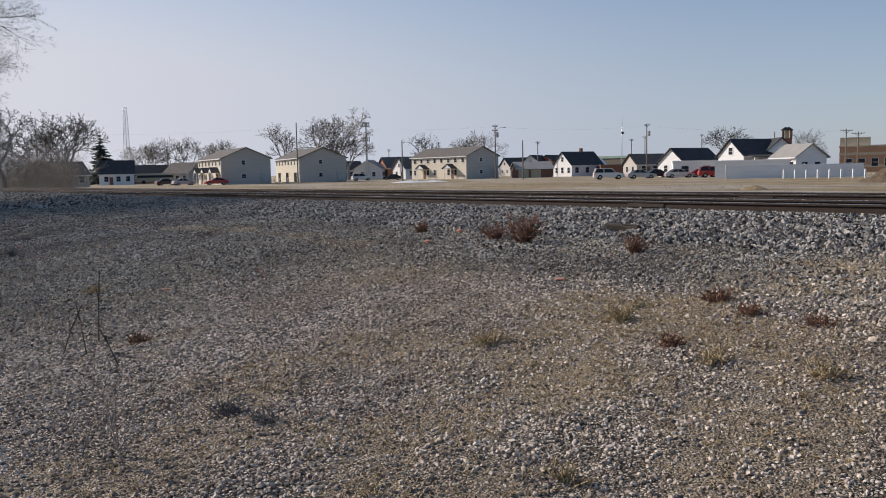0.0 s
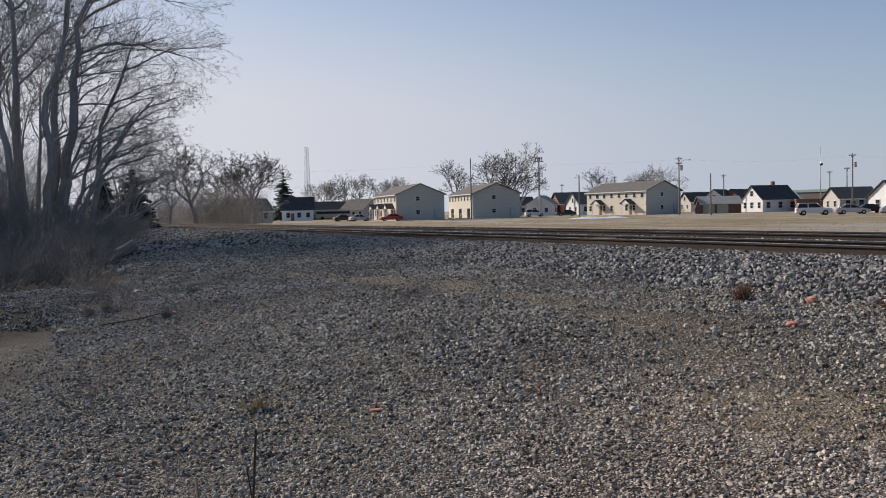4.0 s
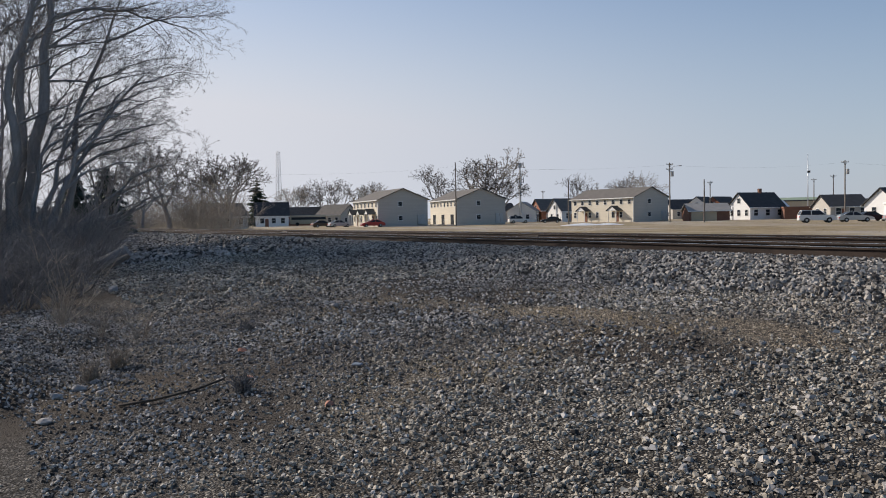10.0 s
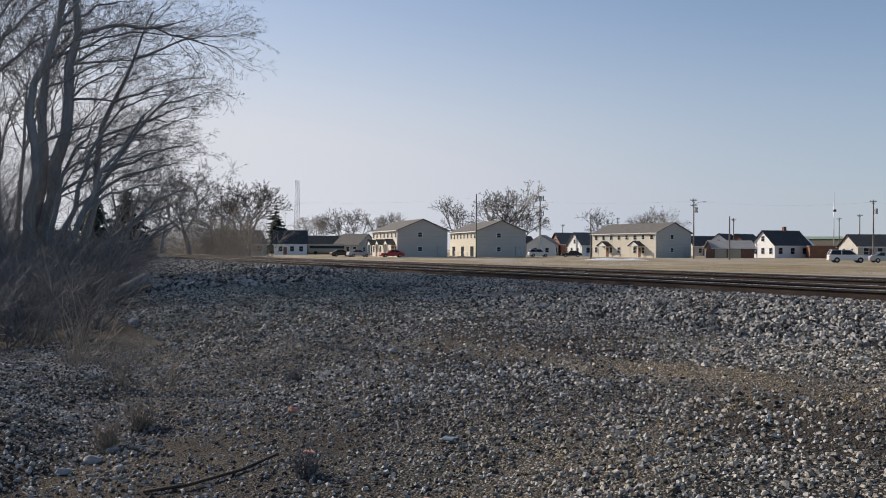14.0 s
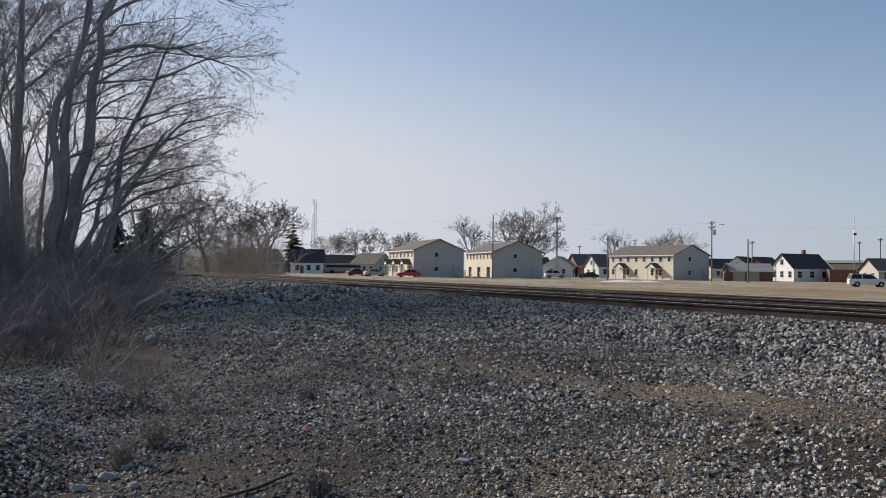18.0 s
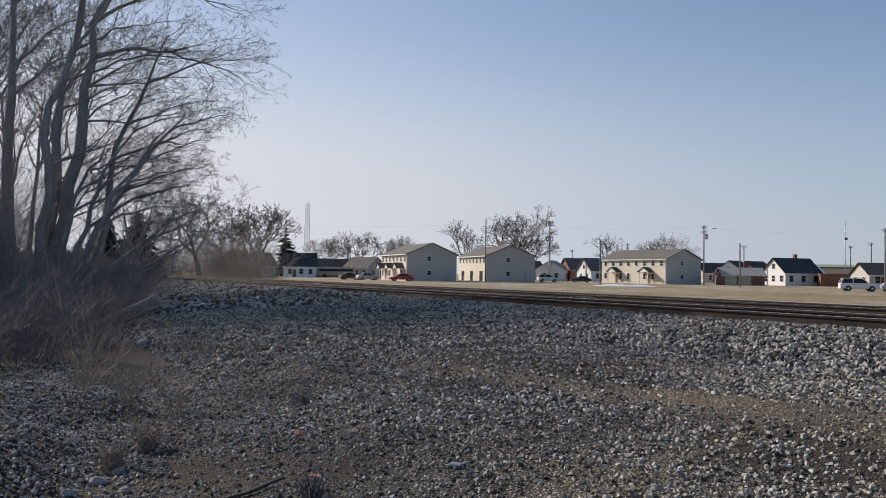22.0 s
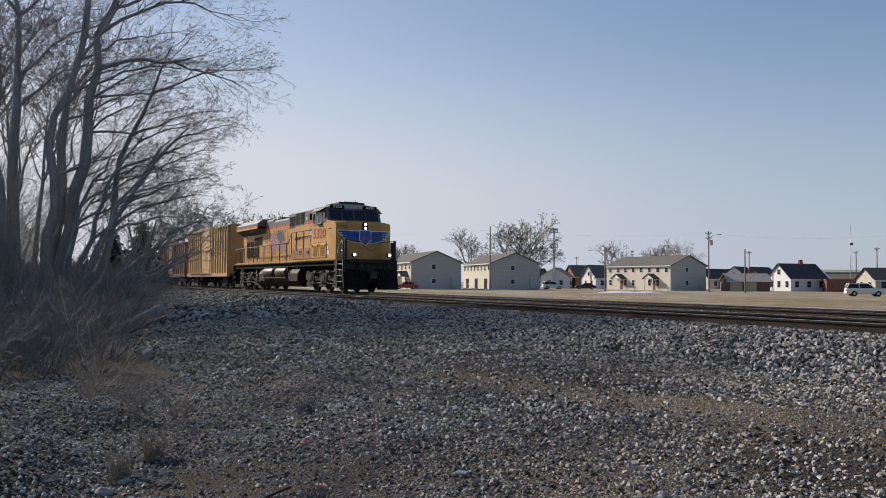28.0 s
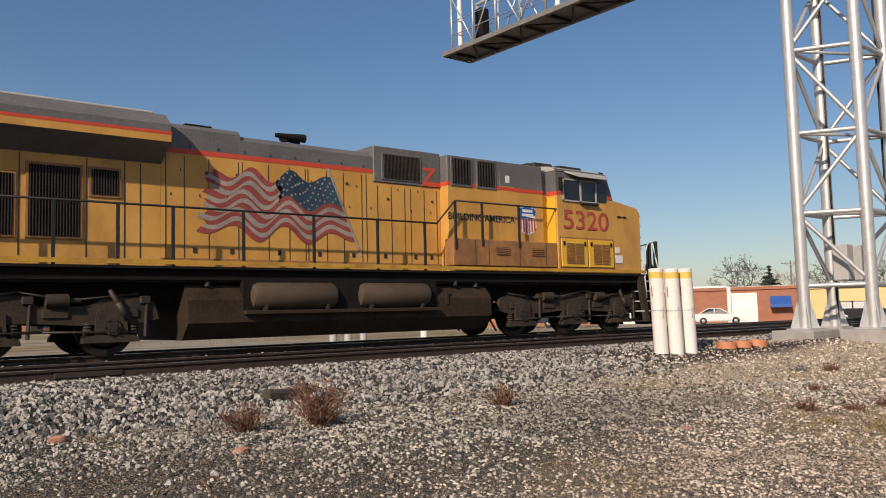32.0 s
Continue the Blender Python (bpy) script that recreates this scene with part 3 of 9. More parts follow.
stones("ballast_near_slope", 72000, (-24, 24, 8.3, 11.6), (0.022, 0.046), STONE, "pale crushed-stone ballast on the track shoulder", 1, lambda x, y: pad(x, y) * smooth_step(8.0, 9.2, y + 0.5 * wavy(x, y, 0.7, 1)), flat=0.75, lift=0.5)
stones("ballast_far_slope", 10000, (-75, -24, 8.4, 11.6), (0.05, 0.10), STONE, "pale crushed-stone ballast along the distant shoulder", 2, flat=0.75)
stones("ballast_between_rails", 9000, (-30, 32, 13.7, 15.9), (0.04, 0.07), STONE, "grey ballast lying between the two tracks", 3, flat=0.75)
stones("trackside_gravel", 78000, (-13, 1, 0.2, 8.7), (0.009, 0.023), PEBBLE, "loose dark trackside gravel", 4, lambda x, y: gravel_here(x, y) * (1 - east(x, y)))
stones("pale_trackside_gravel", 132000, (-7, 11.5, -1.8, 8.7), (0.010, 0.025), GREY_PEBBLE, "loose grey trackside gravel with pale stones", 14, lambda x, y: gravel_here(x, y) * east(x, y) * (1 - tan_here(x, y)))
stones("tan_gravel", 92000, (0.5, 13, -1.6, 6.0), (0.009, 0.022), TAN_PEBBLE, "rosy tan gravel where the walk begins", 15, lambda x, y: tan_here(x, y) * (1 - 0.6 * straw_here(x, y)), flat=0.5, lift=0.25)
stones("coarse_gravel", 11000, (-24, 12, 3.0, 8.9), (0.018, 0.034), PEBBLE, "coarse dark gravel below the ballast", 6, lambda x, y: pad(x, y) * (1 - path_here(x, y)) * (1 - tan_here(x, y)))
stones("path_gravel", 24000, (-9, 15, 0.0, 7.4), (0.009, 0.020), TAN_PEBBLE, "pale tan stones on the worn path", 7, lambda x, y: path_here(x, y) * (0.12 + 0.88 * smooth_step(0.5, 4, x)), flat=0.5, lift=0.25)
stones("far_gravel", 7000, (-60, -24, 4.0, 8.6), (0.05, 0.10), PEBBLE, "dark gravel between the brush and the ballast", 17, flat=0.75)
stones("brush_gravel", 13000, (-24, -11, 2.5, 8.8), (0.02, 0.045), GREY_PEBBLE, "grey gravel below the brush", 16)
stones("sand_gravel", 8000, (9.5, 22, 4.2, 10.4), (0.013, 0.034), TAN_PEBBLE, "small stones strewn over the sandy pad", 9)
stones("mound_gravel", 12000, (-15, -6, -1.8, 1.3), (0.010, 0.026), PEBBLE, "loose stones on the dark mound", 8)


# ---- railway ----
def rail_geo(x0, x1):
    prof = [(-0.075, -0.185), (0.075, -0.185), (0.075, -0.172), (0.012, -0.145), (0.010, -0.05), (0.036, -0.036), (0.036, -0.004), (-0.036, -0.004), (-0.036, -0.036), (-0.010, -0.05), (-0.012, -0.145), (-0.075, -0.172)]
    return Geo().prism(prof, x0, x1, "x")


tie_mesh = Geo().box(-0.115, 0.115, -1.3, 1.3, -0.33, -0.186, 0.012).mesh("tie", TIE_WOOD)


def railway(name, cy, label, seed):
    r = random.Random(seed)
    tr = thing(name, label, "railway track", pose(0, cy, 0), kind="structure")
    for s in (-1, 1):
        rl = part("rail", rail_geo(-500, 160), STEEL_RUST, tr, "rust-brown steel rail", pose(0, s * 0.755, 0))
        part("rail_head", Geo().box(-500, 160, -0.031, 0.031, -0.006, 0.0), RAIL_TOP, rl, "polished running surface")
        jb = Geo()
        jx = -38.0 + 6 * s
        while jx < 60:
            jb.box(jx - 0.45, jx + 0.45, -0.03, 0.03, -0.13, -0.055, 0.008)
            jx += 23.7
        part("joint_bar", jb, DARK_IRON, rl)
    for i in range(150):
        x = -36 + i * 0.5
        part("tie", tie_mesh, None, tr, at=pose(x + r.uniform(-0.02, 0.02), r.uniform(-0.05, 0.05), r.uniform(-0.012, 0.0), 0, 0, r.uniform(-1, 1)))
    far_ties = Geo()
    plates = Geo()
    for i in range(400):
        x = -36.5 - i * 0.5
        far_ties.box(x - 0.115, x + 0.115, -1.3, 1.3, -0.33, -0.186)
    for i in range(160):
        x = 39 + i * 0.5
        far_ties.box(x - 0.115, x + 0.115, -1.3, 1.3, -0.33, -0.186)
    for i in range(150):
        x = -36 + i * 0.5
        for ty in (-0.755, 0.755):
            plates.box(x - 0.1, x + 0.1, ty - 0.17, ty + 0.17, -0.186, -0.174)
            plates.box(x - 0.08, x - 0.055, ty - 0.115, ty - 0.085, -0.174, -0.145)
            plates.box(x + 0.055, x + 0.08, ty + 0.085, ty + 0.115, -0.174, -0.145)
    tagged(part("distant_ties", far_ties, TIE_WOOD, tr), kind="stuff")
    tagged(part("tie_plates", plates, STEEL_RUST, tr), kind="stuff")
    return tr


railway("railway_track_near", NEAR_TRACK, "near railway track with rusty rails on dark wooden ties", 1)
railway("railway_track_far", FAR_TRACK, "far railway track on dark ties carrying the freight train", 2)

# ---- locomotive: x forward, z up from the rail head, y to its left ----
def text_mesh(name, body, size, material, depth=0.004, width=1.0):
    cu = bpy.data.curves.new(name, "FONT")
    cu.offset = 0.004 if size < 0.3 else 0.0
    cu.body, cu.size, cu.extrude, cu.align_x, cu.align_y = body, size, depth, "CENTER", "CENTER"
    ob = bpy.data.objects.new(name, cu)
    me = bpy.data.meshes.new_from_object(ob)
    bpy.data.objects.remove(ob)
    xs = [v.co.x for v in me.vertices]
    k = width / (max(xs) - min(xs))
    mid = (max(xs) + min(xs)) / 2
    ys = [v.co.y for v in me.vertices]
    my = (max(ys) + min(ys)) / 2
    for v in me.vertices:
        v.co = Vector(((v.co.x - mid) * k, -v.co.z, v.co.y - my))
    me.materials.clear()
    me.materials.append(material)
    me.name = name
    return me


def slats(x0, x1, z0, z1, y, n, depth=0.03, upright=False):
    """Tilted slats of a louvre on a side wall."""
    g = Geo()
    for i in range(n):
        if upright:
            a = x0 + (i + 0.5) * (x1 - x0) / n
            w = (x1 - x0) / n * 0.3
            g.box(a - w, a + w, y - depth, y, z0, z1)
        else:
            a = z0 + (i + 0.5) * (z1 - z0) / n
            w = (z1 - z0) / n * 0.3
            g.prism([(y, a + w), (y - depth, a - w), (y - depth, a - w * 0.6), (y, a + w * 1.5)], x0, x1, "x")
    return g


def emblem(parent, x, z, y, w):
    """A shield: blue top, red and white bars, white rim."""
    h = w * 1.16
    rim = [(-0.5, 0.36), (-0.36, 0.46), (-0.3, 0.41), (-0.14, 0.5), (0.14, 0.5), (0.3, 0.41), (0.36, 0.46), (0.5, 0.36), (0.42, 0.16), (0.46, 0.0), (0.48, -0.22), (0.3, -0.4), (0, -0.5), (-0.3, -0.4), (-0.48, -0.22), (-0.46, 0.0), (-0.42, 0.16)]
    sh = part("emblem", Geo().prism([(x + u * w, z + v * h) for u, v in rim], y - 0.004, y, "y"), LOGO_WHITE, parent, "white-rimmed shield emblem")
    top = [(u, v) for u, v in rim if v > 0.1]
    top = [(u * 0.93, 0.08 + (v - 0.08) * 0.93) for u, v in top] + [(0.42, 0.07), (-0.42, 0.07)]
    part("emblem_top", Geo().prism([(x + u * w, z + v * h) for u, v in top], y - 0.008, y - 0.004, "y"), LOGO_BLUE, sh, "blue top of the shield")
    bars = Geo()
    for i in range(6):
        u = -0.375 + i * 0.15
        low = -0.44 + 0.42 * abs(u) ** 1.4
        bars.prism([(x + (u - 0.037) * w, z + 0.05 * h), (x + (u + 0.037) * w, z + 0.05 * h), (x + (u + 0.037) * w, z + low * h), (x + (u - 0.037) * w, z + low * h)], y - 0.008, y - 0.004, "y")
    part("emblem_bars", bars, NUM_RED, sh, "red upright bar")
    lines = Geo().box(x - 0.27 * w, x + 0.27 * w, y - 0.011, y - 0.008, z + 0.27 * h, z + 0.36 * h)
    lines.box(x - 0.3 * w, x + 0.3 * w, y - 0.011, y - 0.008, z + 0.13 * h, z + 0.22 * h)
    part("emblem_lines", lines, LOGO_WHITE, sh)


def wheel_mesh(r=0.53):
    return Geo().lathe([(0.09, -0.2), (0.09, -0.06), (r * 0.72, -0.035), (r * 0.8, -0.07), (r, -0.07), (r, 0.05), (r + 0.028, 0.065), (r + 0.028, 0.085), (r * 0.8, 0.085), (r * 0.72, 0.03), (0.1, 0.06), (0.1, 0.2)], axis="y", n=28).mesh("wheel", WHEEL_STEEL)


WHEEL = wheel_mesh()
SMALL_WHEEL = wheel_mesh(0.457)
AXLE = Geo().lathe([(0.09, -0.72), (0.09, 0.72)], axis="y", n=10).mesh("axle", DARK_IRON)
SPIN = []


def wheelset(parent, x, z, small=False):
    ax = part("axle", AXLE, None, parent, "steel axle with two wheels", pose(x, 0, z))
    a = part("wheel", SMALL_WHEEL if small else WHEEL, None, ax, at=pose(0, -0.76, 0, 0, 0, 180))
    part("wheel", SMALL_WHEEL if small else WHEEL, None, ax, at=pose(0, 0.76, 0))
    return ax


def loco_truck(loco, cx, axles):
    fr = Geo()
    for s in (-1, 1):
        y0, y1 = s * 1.0, s * 1.2
        prof = [(cx - 2.9, 0.66), (cx - 2.82, 0.98), (cx - 2.55, 1.08), (cx - 1.95, 1.08), (cx - 1.6, 0.92), (cx - 0.75, 0.92), (cx - 0.5, 1.12), (cx + 0.5, 1.12), (cx + 0.75, 0.92), (cx + 1.6, 0.92), (cx + 1.95, 1.08), (cx + 2.55, 1.08), (cx + 2.82, 0.98), (cx + 2.9, 0.66),
                (cx + 2.6, 0.6), (cx + 1.5, 0.56), (cx + 0.6, 0.62), (cx - 0.6, 0.62), (cx - 1.5, 0.56), (cx - 2.6, 0.6)]
        fr.prism(prof, min(y0, y1), max(y0, y1), "y")
        for u, v in ((-2.5, -1.75), (-1.25, -0.8), (0.8, 1.25), (1.75, 2.5)):
            fr.box(cx + u, cx + v, min(s * 1.2, s * 1.235), max(s * 1.2, s * 1.235), 0.70, 0.86, 0.015)
    fr.box(cx - 0.3, cx + 0.3, -1.0, 1.0, 0.75, 1.15)
    fr.box(cx - 2.8, cx - 2.6, -1.0, 1.0, 0.6, 0.8)
    fr.box(cx + 2.6, cx + 2.8, -1.0, 1.0, 0.6, 0.8)
    t = part("truck_frame", fr, GRIME, loco, "grimy cast-steel truck side frame")
    for s in (-1, 1):
        yb = lambda a, b: (min(s * a, s * b), max(s * a, s * b))
        for ax in axles:
            j = Geo().prism([(ax - 0.52, 0.24), (ax + 0.52, 0.24), (ax + 0.50, 0.34), (ax + 0.30, 0.38), (ax + 0.27, 0.80), (ax + 0.12, 0.88), (ax - 0.12, 0.88), (ax - 0.27, 0.80), (ax - 0.30, 0.38), (ax - 0.50, 0.34)], *yb(1.08, 1.25), "y")
            jb = part("journal_box", j, GRIME, t)
            part("journal_cap", Geo().lathe([(0.16, s * 1.25), (0.16, s * 1.28), (0.10, s * 1.28), (0.10, s * 1.30), (0.0, s * 1.30)], (ax, 0, 0.53), "y", 16), DARK_IRON, jb)
            for k in range(6):
                a = k * math.pi / 3
                part("bolt", Geo().lathe([(0.018, s * 1.29), (0.018, s * 1.31)], (ax + 0.135 * math.cos(a), 0, 0.53 + 0.135 * math.sin(a)), "y", 6), GRIME, jb)
            for d in (-0.41, 0.41):
                sp = Geo()
                for k in range(5):
                    sp.lathe([(0.07, 0.33 + k * 0.055), (0.095, 0.357 + k * 0.055), (0.07, 0.385 + k * 0.055)], (ax + d, s * 1.15, 0), "z", 12)
                part("spring", sp, GRIME, t)
            part("brake_hanger", Geo().tube((ax + 0.66, s * 1.22, 1.0), (ax + 0.62, s * 1.24, 0.34), 0.035).box(ax + 0.52, ax + 0.72, *yb(1.16, 1.27), 0.95, 1.1, 0.02), DARK_IRON, t)
            part("brake_shoe", Geo().box(ax + 0.54, ax + 0.62, s * 0.76 - 0.08, s * 0.76 + 0.08, 0.36, 0.70, 0.02), DARK_IRON, t)
        part("brake_pipe", Geo().path([(cx - 2.6, s * 1.22, 1.12), (cx - 1.7, s * 1.26, 1.0), (cx - 0.6, s * 1.26, 1.02), (cx + 0.4, s * 1.26, 1.18), (cx + 1.2, s * 1.26, 1.02), (cx + 2.5, s * 1.22, 1.14)], 0.02), DARK_IRON, t)
        part("brake_rod", Geo().path([(cx - 2.4, s * 1.26, 0.42), (cx - 0.8, s * 1.27, 0.46), (cx + 0.8, s * 1.27, 0.46), (cx + 2.4, s * 1.26, 0.42)], 0.022), DARK_IRON, t)
        for d in (-1.1, 1.05):
            part("brake_cylinder", Geo().lathe([(0.0, cx + d - 0.2), (0.12, cx + d - 0.2), (0.13, cx + d + 0.18), (0.05, cx + d + 0.22), (0.05, cx + d + 0.4), (0.0, cx + d + 0.4)], (0, s * 1.24, 1.02), "x", 12), GRIME, t)
        part("damper", Geo().tube((cx + 2.25, s * 1.25, 0.72), (cx + 1.95, s * 1.27, 1.22), 0.05).tube((cx + 2.3, s * 1.25, 0.66), (cx + 2.1, s * 1.26, 0.98), 0.065), DARK_IRON, t)
        part("sand_pipe", Geo().path([(cx - 3.0, s * 1.0, 1.2), (cx - 2.95, s * 0.85, 0.5), (cx - 2.6, s * 0.76, 0.14)], 0.025), DARK_IRON, t)
    for ax in axles:
        SPIN.append((wheelset(loco, ax, 0.53), ax))


def wave_flag(loco, y):
    """A painted waving flag on the hood side: ribbons that follow a wave, with stars."""

    def pt(u, v):
        # u along from the fly (0) to the leaning pole (1), v from the bottom (0) to the top (1); the folds run aslant
        px, pz = -8.55 - 0.62 * v, 2.38 + 1.36 * v
        fx, fz = -12.38 + 0.24 * v + 0.08 * math.sin(v * 19), 2.45 + 1.22 * v
        fold = (0.05 + 0.15 * math.sin(math.pi * min(1.0, u * 1.02)) * (1 - 0.25 * v)) * math.cos(2 * math.pi * (u - 0.13 * v - 0.52) / 0.32)
        return fx + (px - fx) * u, fz + (pz - fz) * u + fold

    n, k = 13, 40
    whole = {FLAG_RED: Geo(), FLAG_WHITE: Geo()}
    for i in range(n):
        g = whole[FLAG_RED if i % 2 == 0 else FLAG_WHITE]
        e = 0.06 * ((i * 7) % 5) / 5
        for j in range(k):
            ua, ub = e + (1 - e) * j / k, e + (1 - e) * (j + 1) / k
            if i >= 7 and ua > 0.53:
                continue
            q = [pt(ua, i / n), pt(ub, i / n), pt(ub, (i + 1) / n), pt(ua, (i + 1) / n)]
            g.add([(a, y, b) for a, b in q], [(0, 1, 2, 3)])
    fl = part("painted_flag", whole[FLAG_RED], FLAG_RED, loco, "faded red stripes of a painted waving flag")
    part("flag_stripes", whole[FLAG_WHITE], FLAG_WHITE, fl, "faded white stripes")
    c = Geo()
    for j in range(20):
        ua, ub = 0.53 + 0.47 * j / 20, 0.53 + 0.47 * (j + 1) / 20
        for i in range(7, n):
            q = [pt(ua, i / n), pt(ub, i / n), pt(ub, (i + 1) / n), pt(ua, (i + 1) / n)]
            c.add([(a, y, b) for a, b in q], [(0, 1, 2, 3)])
    part("flag_canton", c, FLAG_BLUE, fl, "dark blue star field")
    st = Geo()
    for r_ in range(7):
        for s_ in range(7):
            u, v = 0.56 + 0.062 * s_ + 0.03 * (r_ % 2), 0.575 + 0.063 * r_
            if u > 0.97:
                continue
            a, b = pt(u, v)
            pts = []
            for q in range(10):
                rr = 0.036 if q % 2 == 0 else 0.015
                pts.append((a + rr * math.sin(q * math.pi / 5), y - 0.003, b + rr * math.cos(q * math.pi / 5)))
            st.add(pts, [tuple(range(10))])
    part("flag_stars", st, FLAG_WHITE, fl, "small white stars")
    pole = Geo().prism([(-8.42, 2.0), (-8.36, 2.0), (-9.24, 4.0), (-9.29, 4.0)], y - 0.004, y, "y")
    part("flag_pole", pole, FLAG_WHITE, fl, "painted pale flagpole")


def build_locomotive():
    loco = thing("locomotive", "yellow and grey six-axle diesel freight locomotive with a painted flag", "locomotive")
    GLASS = bpy.data.materials.new("cab_glass")
    GLASS.use_nodes = True
    gb = GLASS.node_tree.nodes["Principled BSDF"]
    gb.inputs["Base Color"].default_value, gb.inputs["Roughness"].default_value = (0.012, 0.015, 0.018, 1), 0.06
    # frame, deck and sills
    fr = part("frame", Geo().box(-19.0, 1.35, -1.45, 1.45, 1.38, 1.60, 0.02).box(-18.9, 2.2, -0.9, 0.9, 0.95, 1.4, 0.02), BLACK, loco, "black main frame")
    part("deck", Geo().box(-19.3, 2.25, -1.56, 1.56, 1.60, 1.66, 0.01), BLACK, loco)
    for s in (-1, 1):
        part("sill_stripe", Geo().box(-18.6, 1.5, min(s * 1.555, s * 1.585), max(s * 1.555, s * 1.585), 1.69, 1.775), SILL_YELLOW, loco, "bright yellow sill stripe")
        part("sill_piping", Geo().tube((-18, s * 1.4, 1.45), (1.0, s * 1.4, 1.45), 0.03).tube((-18, s * 1.34, 1.38), (0.6, s * 1.34, 1.36), 0.02), DARK_IRON, loco)
    # nose and cab
    nose = Geo()
    prof = [(-0.15, 1.66), (1.53, 1.66), (1.55, 3.54), (1.42, 3.70), (0.14, 3.80), (-0.15, 3.80)]
    bm = bmesh.new()
    rows_ = []
    for yy, k in ((-1.55, 0), (-0.95, 1), (0.95, 1), (1.55, 0)):
        row = []
        for x, z in prof:
            xx = x - (0.22 if (k == 0 and x > 1) else 0.0)
            zz = z - (0.06 if (k == 0 and 3.4 < z < 3.75) else 0.0)
            row.append(bm.verts.new((xx, yy, zz)))
        rows_.append(row)
    for a, b in zip(rows_, rows_[1:]):
        for i in range(len(prof)):
            bm.faces.new((a[i], a[(i + 1) % len(prof)], b[(i + 1) % len(prof)], b[i]))
    bm.faces.new(rows_[0][::-1]), bm.faces.new(rows_[-1])
    bmesh.ops.bevel(bm, geom=[e for e in bm.edges if e.is_manifold and e.calc_face_angle(0) > 0.3], offset=0.035, segments=2, affect="EDGES")
    nose.take(bm)
    part("nose", nose, LOCO_YELLOW, loco, "dirt-streaked yellow nose")
    cab = Geo().box(-2.3, -0.1, -1.555, 1.555, 1.66, 3.84, 0.015)
    part("cab_side", cab, LOCO_YELLOW, loco, "sun-faded yellow cab wall")
    up = [(-2.3, 3.84), (0.12, 3.80), (-0.14, 4.48), (-0.22, 4.56), (-2.3, 4.56)]
    part("cab_upper", Geo().prism(up, -1.54, 1.54, "y"), LOCO_GREY, loco, "grey upper cab wall")
    part("cab_stripe", Geo().box(-2.31, 0.02, -1.562, 1.562, 3.82, 3.92), LOCO_RED, loco, "red stripe round the cab")
    roof = [(-1.56, 4.50), (-1.3, 4.64), (-0.7, 4.72), (0.7, 4.72), (1.3, 4.64), (1.56, 4.50)]
    part("cab_roof", Geo().prism(roof, -2.32, -0.12, "x"), ROOF_PALE, loco, "pale dusty cab roof")
    for s in (-1, 1):
        ys = lambda d: s * (1.562 + d)
        w = part("side_window", Geo().box(-2.02, -1.36, min(ys(0), ys(.012)), max(ys(0), ys(.012)), 3.70, 4.26).box(-1.30, -0.70, min(ys(0), ys(.012)), max(ys(0), ys(.012)), 3.70, 4.24), GLASS, loco, "dark sliding cab window")
        fg = Geo()
        for a, b in ((-2.06, -2.02), (-1.36, -1.30), (-0.70, -0.64)):
            fg.box(a, b, min(ys(0), ys(.03)), max(ys(0), ys(.03)), 3.66, 4.30)
        fg.box(-2.06, -0.64, min(ys(0), ys(.03)), max(ys(0), ys(.03)), 3.66, 3.70).box(-2.06, -0.64, min(ys(0), ys(.03)), max(ys(0), ys(.03)), 4.26, 4.30)
        part("window_frame", fg, ROOF_PALE, w, "bare aluminium frame")
        part("arm_rest", Geo().box(-1.36, -0.62, min(ys(0), ys(.10)), max(ys(0), ys(.10)), 3.60, 3.66, 0.015), RUBBER, w)
        part("front_quarter_window", Geo().prism([(-0.58, 3.72), (-0.24, 3.72), (-0.20, 3.80), (-0.22, 4.2), (-0.28, 4.28), (-0.54, 4.28), (-0.60, 4.2), (-0.60, 3.80)], min(ys(0), ys(.014)), max(ys(0), ys(.014)), "y"), GLASS, loco, "rounded quarter window")
        part("sun_visor", Geo().add([(-1.95, s * 1.56, 4.52), (-0.25, s * 1.56, 4.52), (-0.45, s * 1.86, 4.34), (-1.62, s * 1.86, 4.34), (-1.95, s * 1.55, 4.48), (-0.25, s * 1.55, 4.48), (-0.45, s * 1.85, 4.32), (-1.62, s * 1.85, 4.32)],
             [(0, 1, 2, 3), (4, 7, 6, 5), (0, 4, 5, 1), (1, 5, 6, 2), (2, 6, 7, 3), (3, 7, 4, 0)]), ROOF_PALE, loco, "tilted pale sun visor")
        # grille doors under the windows
        for a, b in ((-2.20, -1.13), (-1.07, 0.0)):
            d = part("grille_door", Geo().box(a, b, min(ys(0), ys(.03)), max(ys(0), ys(.03)), 1.83, 2.61, 0.008), BRIGHT_YELLOW, loco, "bright yellow louvred door")
            g = Geo()
            for half in (0, 1):
                xa = a + 0.18 + half * 0.37
                for k in range(14):
                    z = 1.92 + k * 0.042
                    g.box(xa, xa + 0.34, min(ys(.032), ys(.05)), max(ys(.032), ys(.05)), z, z + 0.02)
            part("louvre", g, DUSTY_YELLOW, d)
            part("latch", Geo().box(b - 0.14, b - 0.07, min(ys(.03), ys(.045)), max(ys(.03), ys(.045)), 2.42, 2.54).box(a + 0.07, a + 0.14, min(ys(.03), ys(.045)), max(ys(.03), ys(.045)), 2.42, 2.54), BLACK, d, "black door latch")
        # surround and slats in a browner yellow than the bright doors
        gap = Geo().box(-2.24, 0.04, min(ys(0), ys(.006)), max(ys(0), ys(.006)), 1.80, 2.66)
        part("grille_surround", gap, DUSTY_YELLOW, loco)
